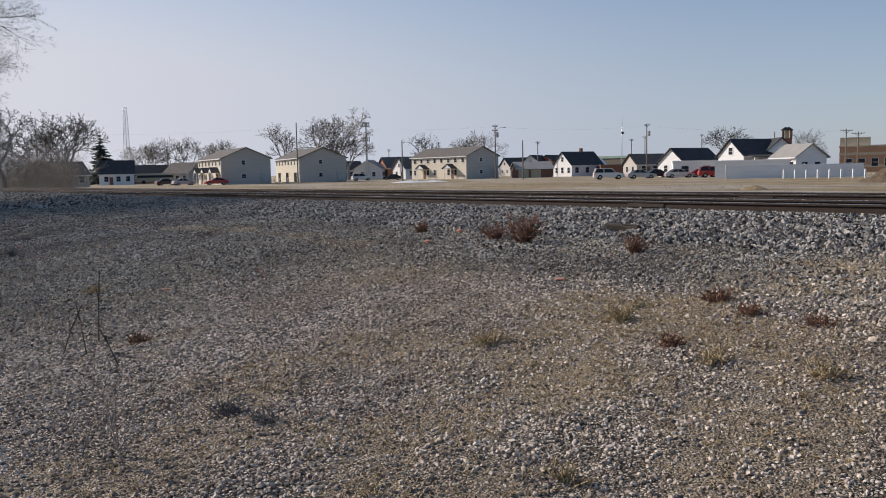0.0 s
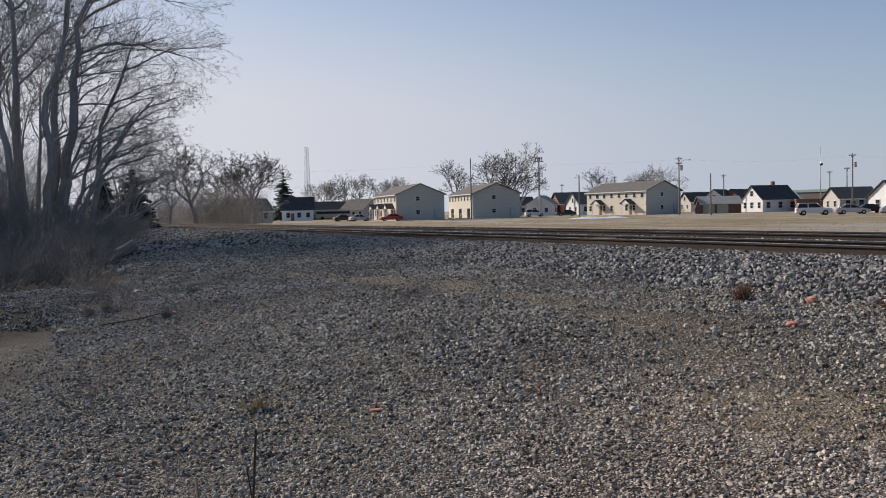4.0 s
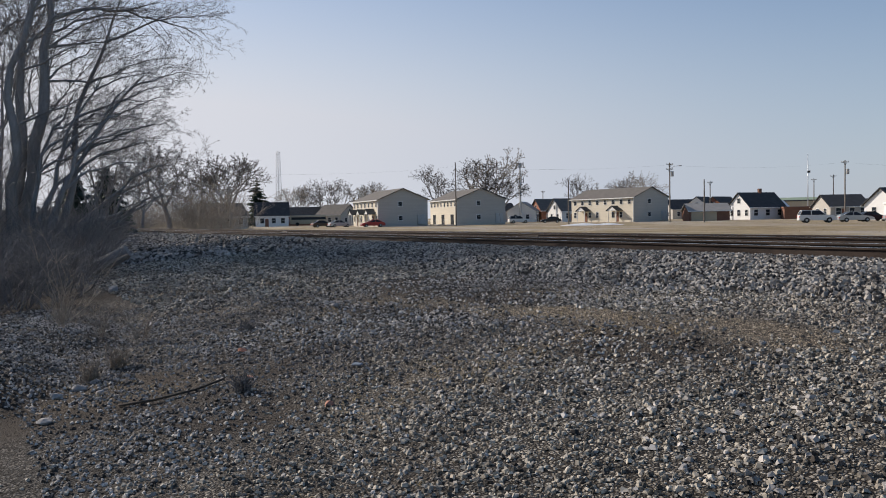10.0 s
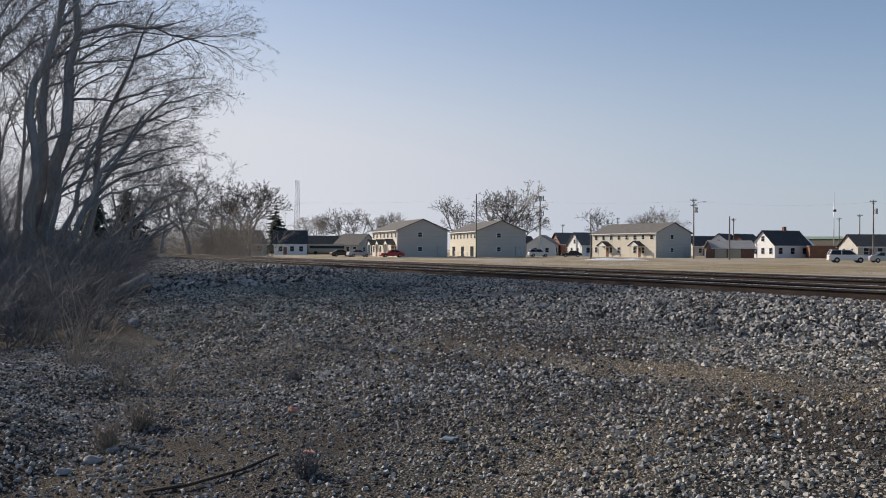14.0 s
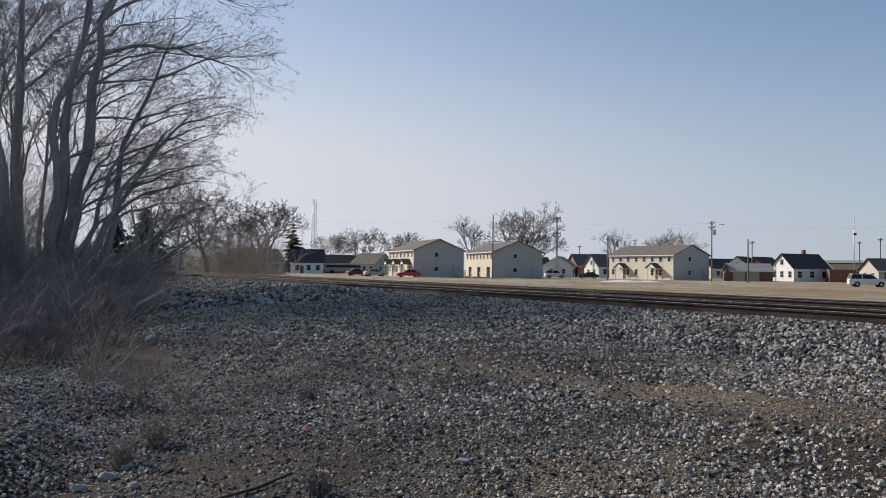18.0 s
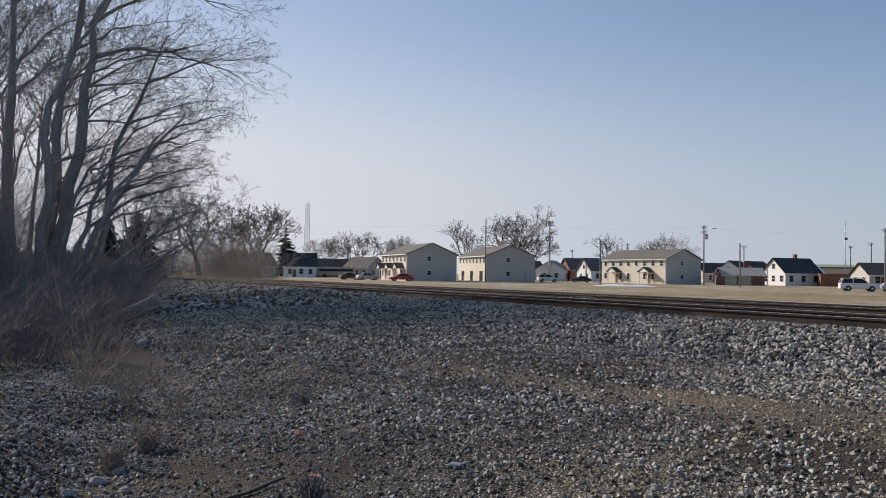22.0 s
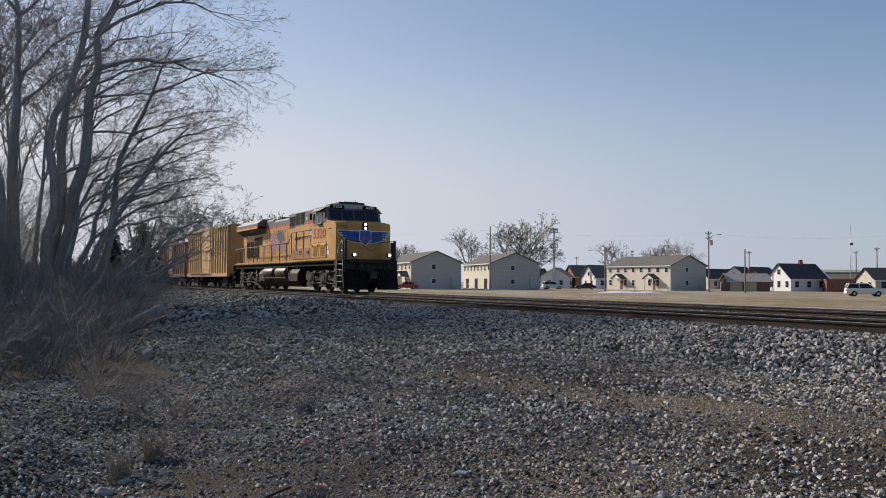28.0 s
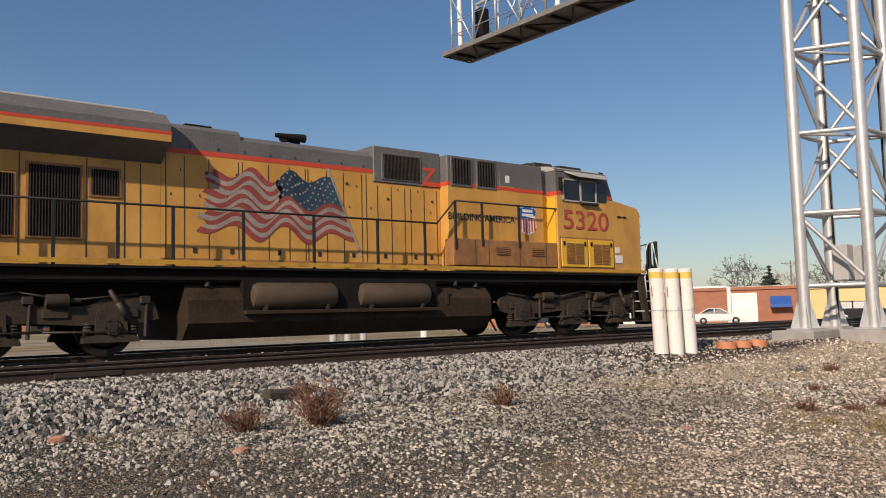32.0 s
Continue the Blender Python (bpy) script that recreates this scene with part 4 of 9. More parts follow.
        part("data_plate", Geo().box(0.11, 0.31, min(ys(0), ys(.006)), max(ys(0), ys(.006)), 2.26, 2.44).box(0.11, 0.44, min(ys(0), ys(.006)), max(ys(0), ys(.006)), 1.97, 2.20), LOGO_WHITE, loco, "small white data plates")
        part("nose_vent", Geo().box(0.27, 0.44, min(ys(0), ys(.012)), max(ys(0), ys(.012)), 3.32, 3.36).box(0.50, 0.67, min(ys(0), ys(.012)), max(ys(0), ys(.012)), 3.32, 3.36), BLACK, loco)
    # big cab number, on each side
    for s in (-1, 1):
        tm = text_mesh("cab_number", "5320", 0.74, NUM_RED, 0.004, 1.86)
        part("cab_number", tm, None, loco, "large red cab number", pose(-1.1, s * 1.566, 3.15, 0, 0, 0 if s < 0 else 180))
        part("number_shadow", text_mesh("number_shadow", "5320", 0.775, INK, 0.002, 1.91), None, loco, "dark outline of the number", pose(-1.1, s * 1.562, 3.15, 0, 0, 0 if s < 0 else 180))
    # windscreen, headlights, number boards, wings on the nose
    ws = Geo()
    for a, b in ((-1.38, -0.72), (-0.64, -0.05), (0.05, 0.64), (0.72, 1.38)):
        ws.add([(0.145, a, 3.88), (0.145, b, 3.88), (-0.075, b, 4.40), (-0.075, a, 4.40), (0.10, a, 3.88), (0.10, b, 3.88), (-0.12, b, 4.40), (-0.12, a, 4.40)], [(0, 1, 2, 3), (4, 7, 6, 5), (0, 4, 5, 1), (1, 5, 6, 2), (2, 6, 7, 3), (3, 7, 4, 0)])
    part("windscreen", ws, GLASS, loco, "dark reflecting windscreen panes")
    for a, b in ((-1.35, -0.55), (0.55, 1.35)):
        nb = part("number_board", Geo().box(-0.2, -0.02, a, b, 4.46, 4.66, 0.02), BLACK, loco, "black lit number board")
        part("board_number", text_mesh("board_number", "5320", 0.16, LOGO_WHITE, 0.004, 0.5), None, nb, "white number on the board", pose(-0.014, (a + b) / 2, 4.56, 0, 0, 90))
    LAMP = glow("headlight_glow", (1.0, 0.95, 0.86), 2.2)
    hl = part("headlight", Geo().box(1.50, 1.60, -0.16, 0.16, 3.24, 3.64, 0.03), BLACK, loco, "twin headlight on the nose")
    part("headlight_lens", Geo().lathe([(0.0, 1.615), (0.075, 1.61), (0.075, 1.57)], (0, 0, 3.34), "x", 14).lathe([(0.0, 1.615), (0.075, 1.61), (0.075, 1.57)], (0, 0, 3.54), "x", 14), LAMP, hl, "glowing lens")
    for s in (-1, 1):
        dl = part("ditch_light", Geo().lathe([(0.0, 2.32), (0.11, 2.32), (0.12, 2.46), (0.12, 2.52)], (0, s * 0.98, 1.92), "x", 14), BLACK, loco, "ditch light above the plow")
        part("ditch_lens", Geo().lathe([(0.0, 2.535), (0.085, 2.53), (0.085, 2.51)], (0, s * 0.98, 1.92), "x", 14), LAMP, dl, "glowing lens")
        # layered feathers that wrap from the nose front onto its chamfered corner
        def on_nose(y, out):
            return 1.555 + out - max(0.0, abs(y) - 0.95) * 0.22 / 0.6
        for nm, mt, grow_, out, tag in (("wing_outline", LOGO_WHITE, 0.045, 0.004, "white outline of the wing"), ("nose_wing", LOGO_BLUE, 0.0, 0.009, "blue feather painted on the nose")):
            for k, (ln, th) in enumerate(((1.28, 0.085), (1.18, 0.085), (1.02, 0.08), (0.82, 0.075), (0.58, 0.065))):
                za = 3.16 - k * 0.125
                g = Geo()
                ys_ = [0.18, 0.55, 0.95, min(0.2 + ln, 1.2), 0.2 + ln] if ln > 0.8 else [0.18, 0.4, 0.2 + ln]
                top_ = [(on_nose(y, out), s * (y + (grow_ if i == len(ys_) - 1 else 0)), za + 0.03 * math.sin(2.4 * i / len(ys_)) + grow_) for i, y in enumerate(ys_)]
                bot_ = [(on_nose(y, out), s * y, za - th * (1.0 if i < len(ys_) - 1 else 0.35) - grow_) for i, y in enumerate(ys_)]
                n_ = len(ys_)
                g.add(top_ + bot_ + [(x - 0.02, y, z) for x, y, z in top_ + bot_], [(i, i + 1, n_ + i + 1, n_ + i) for i in range(n_ - 1)] + [(2 * n_ + i, 3 * n_ + i, 3 * n_ + i + 1, 2 * n_ + i + 1) for i in range(n_ - 1)])
                part(nm, g, mt, loco, tag)
    part("shield_outline", Geo().prism([(-0.33, 3.24), (0.33, 3.24), (0.35, 2.72), (0.0, 2.40), (-0.35, 2.72)], 1.566, 1.572, "x"), LOGO_WHITE, loco, "white edge of the nose shield")
    em = Geo().prism([(-0.29, 3.2), (0.29, 3.2), (0.31, 2.95), (0.31, 2.75), (0.0, 2.46), (-0.31, 2.75), (-0.31, 2.95)], 1.573, 1.577, "x")
    part("nose_shield", em, LOGO_BLUE, loco, "blue nose shield")
    part("nose_shield_bars", Geo().prism([(-0.18, 2.9), (-0.1, 2.9), (-0.1, 2.66), (-0.18, 2.72)], 1.578, 1.583, "x").prism([(-0.04, 2.9), (0.04, 2.9), (0.04, 2.58), (-0.04, 2.58)], 1.578, 1.583, "x").prism([(0.1, 2.9), (0.18, 2.9), (0.18, 2.72), (0.1, 2.66)], 1.578, 1.583, "x"), NUM_RED, loco)
    part("nose_door", Geo().box(1.54, 1.565, -0.9, -0.38, 1.75, 2.42, 0.01), LOCO_YELLOW, loco)
    gr = Geo()
    for z in (2.1, 2.45, 2.8, 3.15, 3.45):
        gr.path([(1.42, -1.35, z), (1.62, -1.35, z), (1.62, -1.05, z), (1.52, -1.05, z)], 0.014)
    part("grab_irons", gr, DARK_IRON, loco)
    for x0, x1 in ((-2.3, -1.55), (-1.3, -0.3)):
        part("air_conditioner", Geo().box(x0, x1, -0.75, 0.75, 4.70, 4.86, 0.03).box(x0 + 0.1, x1 - 0.1, -0.4, 0.4, 4.86, 4.90, 0.01), DARK_IRON, loco, "rooftop air conditioner")
    part("roof_antenna", Geo().tube((-0.5, 0.3, 4.72), (-0.5, 0.3, 5.0), 0.02).tube((-1.45, -0.2, 4.72), (-1.45, -0.2, 4.98), 0.03), DARK_IRON, loco)
    part("mirror", Geo().box(-2.26, -2.2, -1.72, -1.60, 3.95, 4.3, 0.015), BLACK, loco, "dark wing mirror")
    # walkway cabinet behind the cab, engine hood, radiators
    inv = part("equipment_cabinet", Geo().box(-5.98, -2.58, -1.30, 1.30, 1.66, 3.90, 0.012), LOCO_YELLOW, loco, "yellow cabinet behind the cab")
    part("cabinet_top", Geo().box(-5.98, -2.58, -1.30, 1.30, 3.902, 4.60, 0.02), LOCO_GREY, loco, "dark grey cabinet top")
    part("cabinet_stripe", Geo().box(-5.99, -2.57, -1.306, 1.306, 3.83, 3.93), LOCO_RED, loco, "red stripe")
    part("cab_back", Geo().box(-2.60, -2.29, -1.18, 1.18, 1.66, 3.84), BRIGHT_YELLOW, loco)
    part("cab_back_top", Geo().box(-2.60, -2.29, -1.18, 1.18, 3.842, 4.54), LOCO_GREY, loco, "grey wall between cab and cabinet")
    part("cab_rear_door", Geo().box(-2.325, -2.30, -1.5, -1.2, 1.9, 3.75, 0.01), BRIGHT_YELLOW, loco, "bright yellow rear cab door")
    for s in (-1, 1):
        yb = lambda a, b: (min(s * a, s * b), max(s * a, s * b))
        for a, b in ((-5.82, -5.22), (-4.97, -4.39)):
            v = part("cabinet_vent", Geo().box(a - 0.05, b + 0.05, *yb(1.30, 1.325), 3.82, 4.58, 0.006), LOCO_GREY, loco, "dark slatted vent")
            # flat black sheet puts the hollow's shade behind the slats
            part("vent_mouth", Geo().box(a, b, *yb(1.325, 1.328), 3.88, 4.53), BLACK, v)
            g = Geo()
            for k in range(6):
                xx = a + 0.05 + k * (b - a - 0.1) / 5
                g.box(xx - 0.018, xx + 0.018, *yb(1.328, 1.345), 3.88, 4.53)
            part("slat", g, DARK_IRON, v)
        part("cabinet_door", Geo().box(-4.2, -3.66, *yb(1.30, 1.305), 2.5, 4.33), LOCO_YELLOW, inv)
        part("door_upper", Geo().box(-4.2, -3.66, *yb(1.305, 1.308), 3.95, 4.33), LOCO_GREY, inv)
        part("notice", Geo().box(-4.0, -3.84, *yb(1.308, 1.311), 4.05, 4.24), LOGO_WHITE, inv)
        low = part("battery_box", Geo().box(-6.03, -2.31, *yb(1.20, 1.53), 1.80, 2.48, 0.02), DUSTY_YELLOW, loco, "rust-stained lower equipment box")
        for a in (-4.59, -3.31):
            # dark sheet colours in the shade between the louvre bars
            part("box_louvre_mouth", Geo().box(a, a + 0.46, *yb(1.53, 1.534), 2.10, 2.30), INK, low)
            g = Geo()
            for k in range(4):
                g.box(a, a + 0.46, *yb(1.534, 1.56), 2.11 + k * 0.05, 2.135 + k * 0.05)
            part("box_louvre", g, DUSTY_YELLOW, low)
        for a in (-5.3, -4.85, -3.75, -2.75):
            part("box_seam", Geo().box(a - 0.006, a + 0.006, *yb(1.53, 1.536), 1.82, 2.46), INK, low)
        part("slogan", text_mesh("slogan", "BUILDING AMERICA", 0.25, INK, 0.004, 2.3), None, inv, "dark lettering on the cabinet", pose(-4.83, s * 1.304, 3.06, 0, 0, 0 if s < 0 else 180))
    emblem(inv, -3.2, 3.08, -1.301, 0.70)
    hood = part("engine_hood", Geo().box(-13.1, -5.98, -1.0, 1.0, 1.66, 4.02, 0.012), LOCO_YELLOW, loco, "yellow engine hood with access doors")
    part("hood_top", Geo().prism([(-1.0, 4.022), (1.0, 4.022), (1.0, 4.38), (0.86, 4.50), (-0.86, 4.50), (-1.0, 4.38)], -11.4, -8.0, "x"), LOCO_GREY, loco, "grey hood top with chipped edge")
    part("hood_top_rear", Geo().prism([(-1.0, 4.022), (1.0, 4.022), (1.0, 4.50), (0.88, 4.60), (-0.88, 4.60), (-1.0, 4.50)], -13.1, -11.4, "x"), LOCO_GREY, loco)
    part("blower_box", Geo().box(-8.02, -5.98, -1.03, 1.03, 3.78, 4.66, 0.02), LOCO_GREY, loco, "grey blower housing")
    part("hood_stripe", Geo().box(-13.1, -8.03, -1.006, 1.006, 3.98, 4.08), LOCO_RED, loco, "flaking red stripe")
    for s in (-1, 1):
        yb = lambda a, b: (min(s * a, s * b), max(s * a, s * b))
        bg = part("blower_grille", Geo().box(-7.80, -6.60, *yb(1.03, 1.05), 3.86, 4.52, 0.006), LOCO_GREY, loco, "dark blower intake grille")
        # black sheet draws the shade inside the blower intake
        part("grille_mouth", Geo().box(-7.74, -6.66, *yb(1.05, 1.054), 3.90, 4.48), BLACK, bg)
        g = Geo()
        for k in range(26):
            x = -7.72 + k * 0.041
            g.box(x, x + 0.014, *yb(1.054, 1.07), 3.90, 4.48)
        part("grille_bar", g, DARK_IRON, bg)
        part("stripe_jog", Geo().prism([(-6.62, 3.80), (-5.98, 3.80), (-5.98, 3.90), (-6.42, 3.92), (-6.1, 4.26), (-6.56, 4.26), (-6.5, 4.18), (-6.3, 4.18)], *yb(1.031, 1.036), "y"), LOCO_RED, loco)
        seams, knobs, hinges = Geo(), Geo(), Geo()
        for x in (-13.0, -12.62, -12.1, -11.45, -11.36, -10.75, -10.25, -9.85, -9.78, -9.3, -8.85, -8.35, -8.22, -7.9, -7.5, -7.1, -6.92, -6.5, -6.1):
            seams.box(x - 0.007, x + 0.007, *yb(1.0, 1.008), 1.84, 3.92 if x < -8 else 3.7)
        for k in range(34):
            x = -12.9 + k * 0.2
            hinges.box(x - 0.008, x + 0.008, *yb(1.0, 1.015), 3.12 + 0.5 * (k % 3), 3.17 + 0.5 * (k % 3))
        for x in (-12.4, -11.6, -10.5, -9.5, -8.6, -7.7, -6.8, -6.3):
            knobs.box(x - 0.04, x + 0.04, *yb(1.0, 1.012), 1.97, 2.08)
        for x, z in ((-12.15, 3.62), (-10.15, 3.72), (-8.75, 3.68), (-7.6, 3.4), (-6.25, 3.42)):
            knobs.lathe([(0.0, s * 1.02), (0.035, s * 1.02), (0.035, s * 1.0)], (x, 0, z), "y", 10)
        part("door_seams", seams, INK, hood, "dark gaps between access doors")
        part("door_hinges", hinges, INK, hood)
        part("door_latches", knobs, INK, hood, "dark door latches")
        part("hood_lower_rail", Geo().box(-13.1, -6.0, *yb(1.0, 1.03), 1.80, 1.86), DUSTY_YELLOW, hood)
    wave_flag(loco, -1.011)
    # radiator section with overhanging wings
    rad = part("radiator_body", Geo().box(-18.6, -13.1, -1.0, 1.0, 1.66, 4.02, 0.012), LOCO_YELLOW, loco, "yellow radiator compartment")
    wing = [(-1.02, 3.72), (1.02, 3.72), (1.56, 4.06), (1.56, 4.40), (1.25, 4.66), (-1.25, 4.66), (-1.56, 4.40), (-1.56, 4.06)]
    part("radiator_wing", Geo().prism(wing, -18.5, -13.1, "x"), LOCO_GREY, loco, "grey overhanging radiator wing")
    part("wing_fascia", Geo().box(-18.5, -13.1, -1.572, 1.572, 4.06, 4.20), LOCO_YELLOW, loco, "yellow wing edge")
    part("wing_stripe", Geo().box(-18.51, -13.09, -1.576, 1.576, 4.20, 4.26), LOCO_RED, loco)
    part("radiator_top", Geo().box(-18.2, -13.3, -1.2, 1.2, 4.66, 4.72, 0.02), ROOF_PALE, loco)
    for s in (-1, 1):
        yb = lambda a, b: (min(s * a, s * b), max(s * a, s * b))
        for a, b, z0, z1 in ((-15.5, -14.62, 2.2, 3.5), (-14.42, -13.92, 3.02, 3.5), (-16.6, -15.75, 2.2, 3.3), (-17.6, -16.8, 2.2, 3.3)):
            v = part("radiator_grille", Geo().box(a - 0.05, b + 0.05, *yb(1.0, 1.03), z0 - 0.05, z1 + 0.05, 0.006), DUSTY_YELLOW, loco, "dark intake grille")
            # black sheet draws the shade inside the radiator intake
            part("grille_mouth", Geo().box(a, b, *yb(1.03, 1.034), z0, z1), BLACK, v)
            g = Geo()
            nn = int((b - a) / 0.05)
            for k in range(nn):
                x = a + (k + 0.5) * (b - a) / nn
                g.box(x - 0.008, x + 0.008, *yb(1.034, 1.05), z0, z1)
            part("grille_bar", g, DARK_IRON, v)
        sm = Geo()
        for x in (-18.0, -17.7, -16.7, -15.65, -14.5, -13.8, -13.5):
            sm.box(x - 0.01, x + 0.01, *yb(1.0, 1.008), 1.84, 3.7)
        part("radiator_seams", sm, INK, rad)
    part("horn", Geo().box(-10.05, -9.95, -0.35, -0.25, 4.5, 4.72).tube((-10.2, -0.3, 4.78), (-9.45, -0.3, 4.78), 0.05, 0.1, 12).tube((-10.0, -0.12, 4.76), (-9.5, -0.12, 4.76), 0.05, 0.09, 12), BLACK, loco, "black roof horn")
    part("exhaust_stack", Geo().box(-12.4, -11.5, -0.35, 0.35, 4.6, 4.72, 0.02).box(-12.3, -11.7, -0.25, 0.25, 4.72, 4.80, 0.01), BLACK, loco, "black exhaust stack")
    # handrails and stanchions
    for s in (-1, 1):
        y = s * 1.53
        posts = (-17.6, -16.4, -15.2, -14.09, -13.05, -11.59, -9.95, -8.28, -6.91)
        for x in posts:
            part("stanchion", Geo().box(x - 0.03, x + 0.03, y - 0.02, y + 0.02, 1.66, 2.82), HANDRAIL, loco)
        for x in (-5.94, -5.05, -3.75):
            part("stanchion", Geo().box(x - 0.03, x + 0.03, y - 0.02, y + 0.02, 2.3 if x > -5.5 else 2.2, 3.41), HANDRAIL, loco)
        part("handrail", Geo().path([(-18.7, y, 1.75), (-18.7, y, 2.81), (-6.54, y, 2.81), (-5.94, y, 3.41), (-2.25, y, 3.42)], 0.022), HANDRAIL, loco, "long black handrail along the walkway")
    # fuel tank and air reservoirs
    tank = part("fuel_tank", Geo().prism([(-1.2, 0.22), (1.2, 0.22), (1.52, 0.55), (1.52, 1.0), (1.3, 1.3), (-1.3, 1.3), (-1.52, 1.0), (-1.52, 0.55)], -12.75, -4.82, "x"), TANK_BROWN, loco, "dark brown fuel tank slung under the frame")
    for s in (-1, 1):
        yb = lambda a, b: (min(s * a, s * b), max(s * a, s * b))
        # black block on the tank puts in the shade behind the reservoirs
        part("tank_recess", Geo().box(-11.6, -6.6, *yb(1.28, 1.525), 0.78, 1.42), BLACK, tank)
        for a, b in ((-11.45, -9.38), (-8.84, -6.8)):
            r = part("air_reservoir", Geo().lathe([(0.0, a), (0.12, a + 0.01), (0.25, a + 0.06), (0.295, a + 0.16), (0.295, b - 0.16), (0.25, b - 0.06), (0.12, b - 0.01), (0.0, b)], (0, s * 1.42, 1.08), "x", 18), AIR_TANK, loco, "brown cylindrical air reservoir")
            for x in (a + 0.3, b - 0.3):
                part("tank_bracket", Geo().box(x - 0.04, x + 0.04, *yb(1.36, 1.64), 0.78, 0.9), DARK_IRON, r)
        part("tank_ledge", Geo().box(-11.6, -6.6, *yb(1.3, 1.66), 0.70, 0.78, 0.01), TANK_BROWN, tank)
        part("sight_glass", Geo().box(-6.32, -6.22, *yb(1.52, 1.54), 0.85, 1.2).tube((-5.9, s * 1.4, 1.3), (-5.9, s * 1.4, 1.42), 0.06), DARK_IRON, tank)
        part("filler", Geo().lathe([(0.07, 1.28), (0.07, 1.42), (0, 1.42)], (-5.2, s * 1.36, 0), "z", 10).lathe([(0.06, 1.28), (0.06, 1.4), (0, 1.4)], (-12.3, s * 1.36, 0), "z", 10), DARK_IRON, tank)
    loco_truck(loco, -1.38, (0.63, -1.38, -3.42))
    loco_truck(loco, -16.1, (-14.1, -16.15, -18.1))
    # front steps, plow, coupler
    for s in (-1, 1):
        yb = lambda a, b: (min(s * a, s * b), max(s * a, s * b))
        st = part("step_well", Geo().prism([(1.18, 1.62), (1.40, 1.62), (1.62, 0.28), (1.46, 0.22)], *yb(1.42, 1.56), "y").box(1.5, 2.22, *yb(0.95, 1.0), 0.25, 1.6), GRIME, loco, "brown side plate of the steps")
        for k in range(5):
            z = 0.24 + k * 0.30
            part("step", Geo().box(1.42 - 0.03 * k, 2.18, *yb(1.0, 1.54), z, z + 0.03), SILVER_RAIL if k else DARK_IRON, st, "worn step tread")
        part("step_post", Geo().prism([(2.16, 1.62), (2.26, 1.62), (2.42, 0.25), (2.30, 0.22)], *yb(1.40, 1.52), "y"), GRIME, st)
        part("front_handrail", Geo().path([(1.52, s * 1.55, 0.95), (1.46, s * 1.55, 1.7), (1.62, s * 1.5, 2.35), (1.8, s * 1.45, 2.6), (1.92, s * 1.4, 2.6)], 0.022).path([(2.3, s * 1.52, 0.9), (2.22, s * 1.52, 1.7), (2.1, s * 1.5, 2.2), (2.05, s * 1.45, 2.65)], 0.022), SILVER_RAIL, loco, "pale front step handrail")
        part("corner_post", Geo().box(1.92, 2.02, *yb(1.28, 1.42), 1.66, 2.62, 0.01).box(2.24, 2.32, *yb(1.3, 1.44), 1.66, 2.70, 0.01), HANDRAIL, loco, "black corner post")
    part("pilot", Geo().box(2.1, 2.24, -1.5, 1.5, 0.5, 1.66, 0.02), GRIME, loco)
    plow = Geo()
    cs = [(2.26, 1.18), (2.36, 0.95), (2.40, 0.65), (2.40, 0.38), (2.46, 0.14)]
    for s in (-1, 1):
        for (xa, za), (xb, zb) in zip(cs, cs[1:]):
            plow.add([(xa, s * 1.5, za), (xb, s * 1.5, zb), (xb + 0.16, s * 0.25, zb), (xa + 0.10, s * 0.25, za), (xa - 0.03, s * 1.5, za), (xb - 0.03, s * 1.5, zb), (xb + 0.13, s * 0.25, zb), (xa + 0.07, s * 0.25, za)],
                     [(0, 1, 2, 3), (4, 7, 6, 5), (0, 4, 5, 1), (1, 5, 6, 2), (2, 6, 7, 3), (3, 7, 4, 0)])
    part("snow_plow", plow, BLACK, loco, "black curved snow plow")
    part("anticlimber", Geo().box(2.2, 2.42, -1.2, 1.2, 1.50, 1.70, 0.03), GRIME, loco)
    cp = Geo().box(2.2, 2.75, -0.14, 0.14, 0.74, 1.0, 0.03).box(2.65, 2.95, -0.24, 0.12, 0.66, 1.08, 0.06)
    part("coupler", cp, DARK_IRON, loco, "rusty knuckle coupler")
    hz = Geo()
    for s in (-1, 1):
        for k in range(3):
            yk = s * (0.35 + 0.13 * k)
            hz.path([(2.24, yk, 1.2), (2.5, yk, 1.05), (2.6, yk + 0.03, 0.75), (2.45, yk + 0.05, 0.5)], 0.022)
    part("air_hose", hz, RUBBER, loco)
    for s, dy in ((-1, 0.75), (-1, 0.95), (1, 0.75), (1, 0.95)):
        part("cable", Geo().path([(2.26, s * dy, 1.55), (2.42, s * (dy - 0.02), 1.62), (2.56, s * (dy - 0.06), 1.45), (2.54, s * (dy - 0.1), 1.15), (2.46, s * (dy - 0.12), 0.95)], 0.03), RUBBER, loco, "black jumper cable")
    part("cut_lever", Geo().path([(2.4, -1.5, 1.25), (2.55, -1.2, 1.2), (2.6, -0.3, 1.15), (2.7, -0.1, 1.05)], 0.018), DARK_IRON, loco, "bent uncoupling lever")
    part("jumper_box", Geo().box(2.24, 2.34, -0.62, -0.42, 1.22, 1.45, 0.02), DARK_IRON, loco)
    part("jumper_box", Geo().box(2.24, 2.34, 0.42, 0.62, 1.22, 1.45, 0.02), DARK_IRON, loco)
    part("front_chain", Geo().path([(2.3, -0.4, 2.45), (2.34, -0.2, 2.2), (2.35, 0.0, 2.13), (2.34, 0.2, 2.2), (2.3, 0.4, 2.45)], 0.014), DARK_IRON, loco)
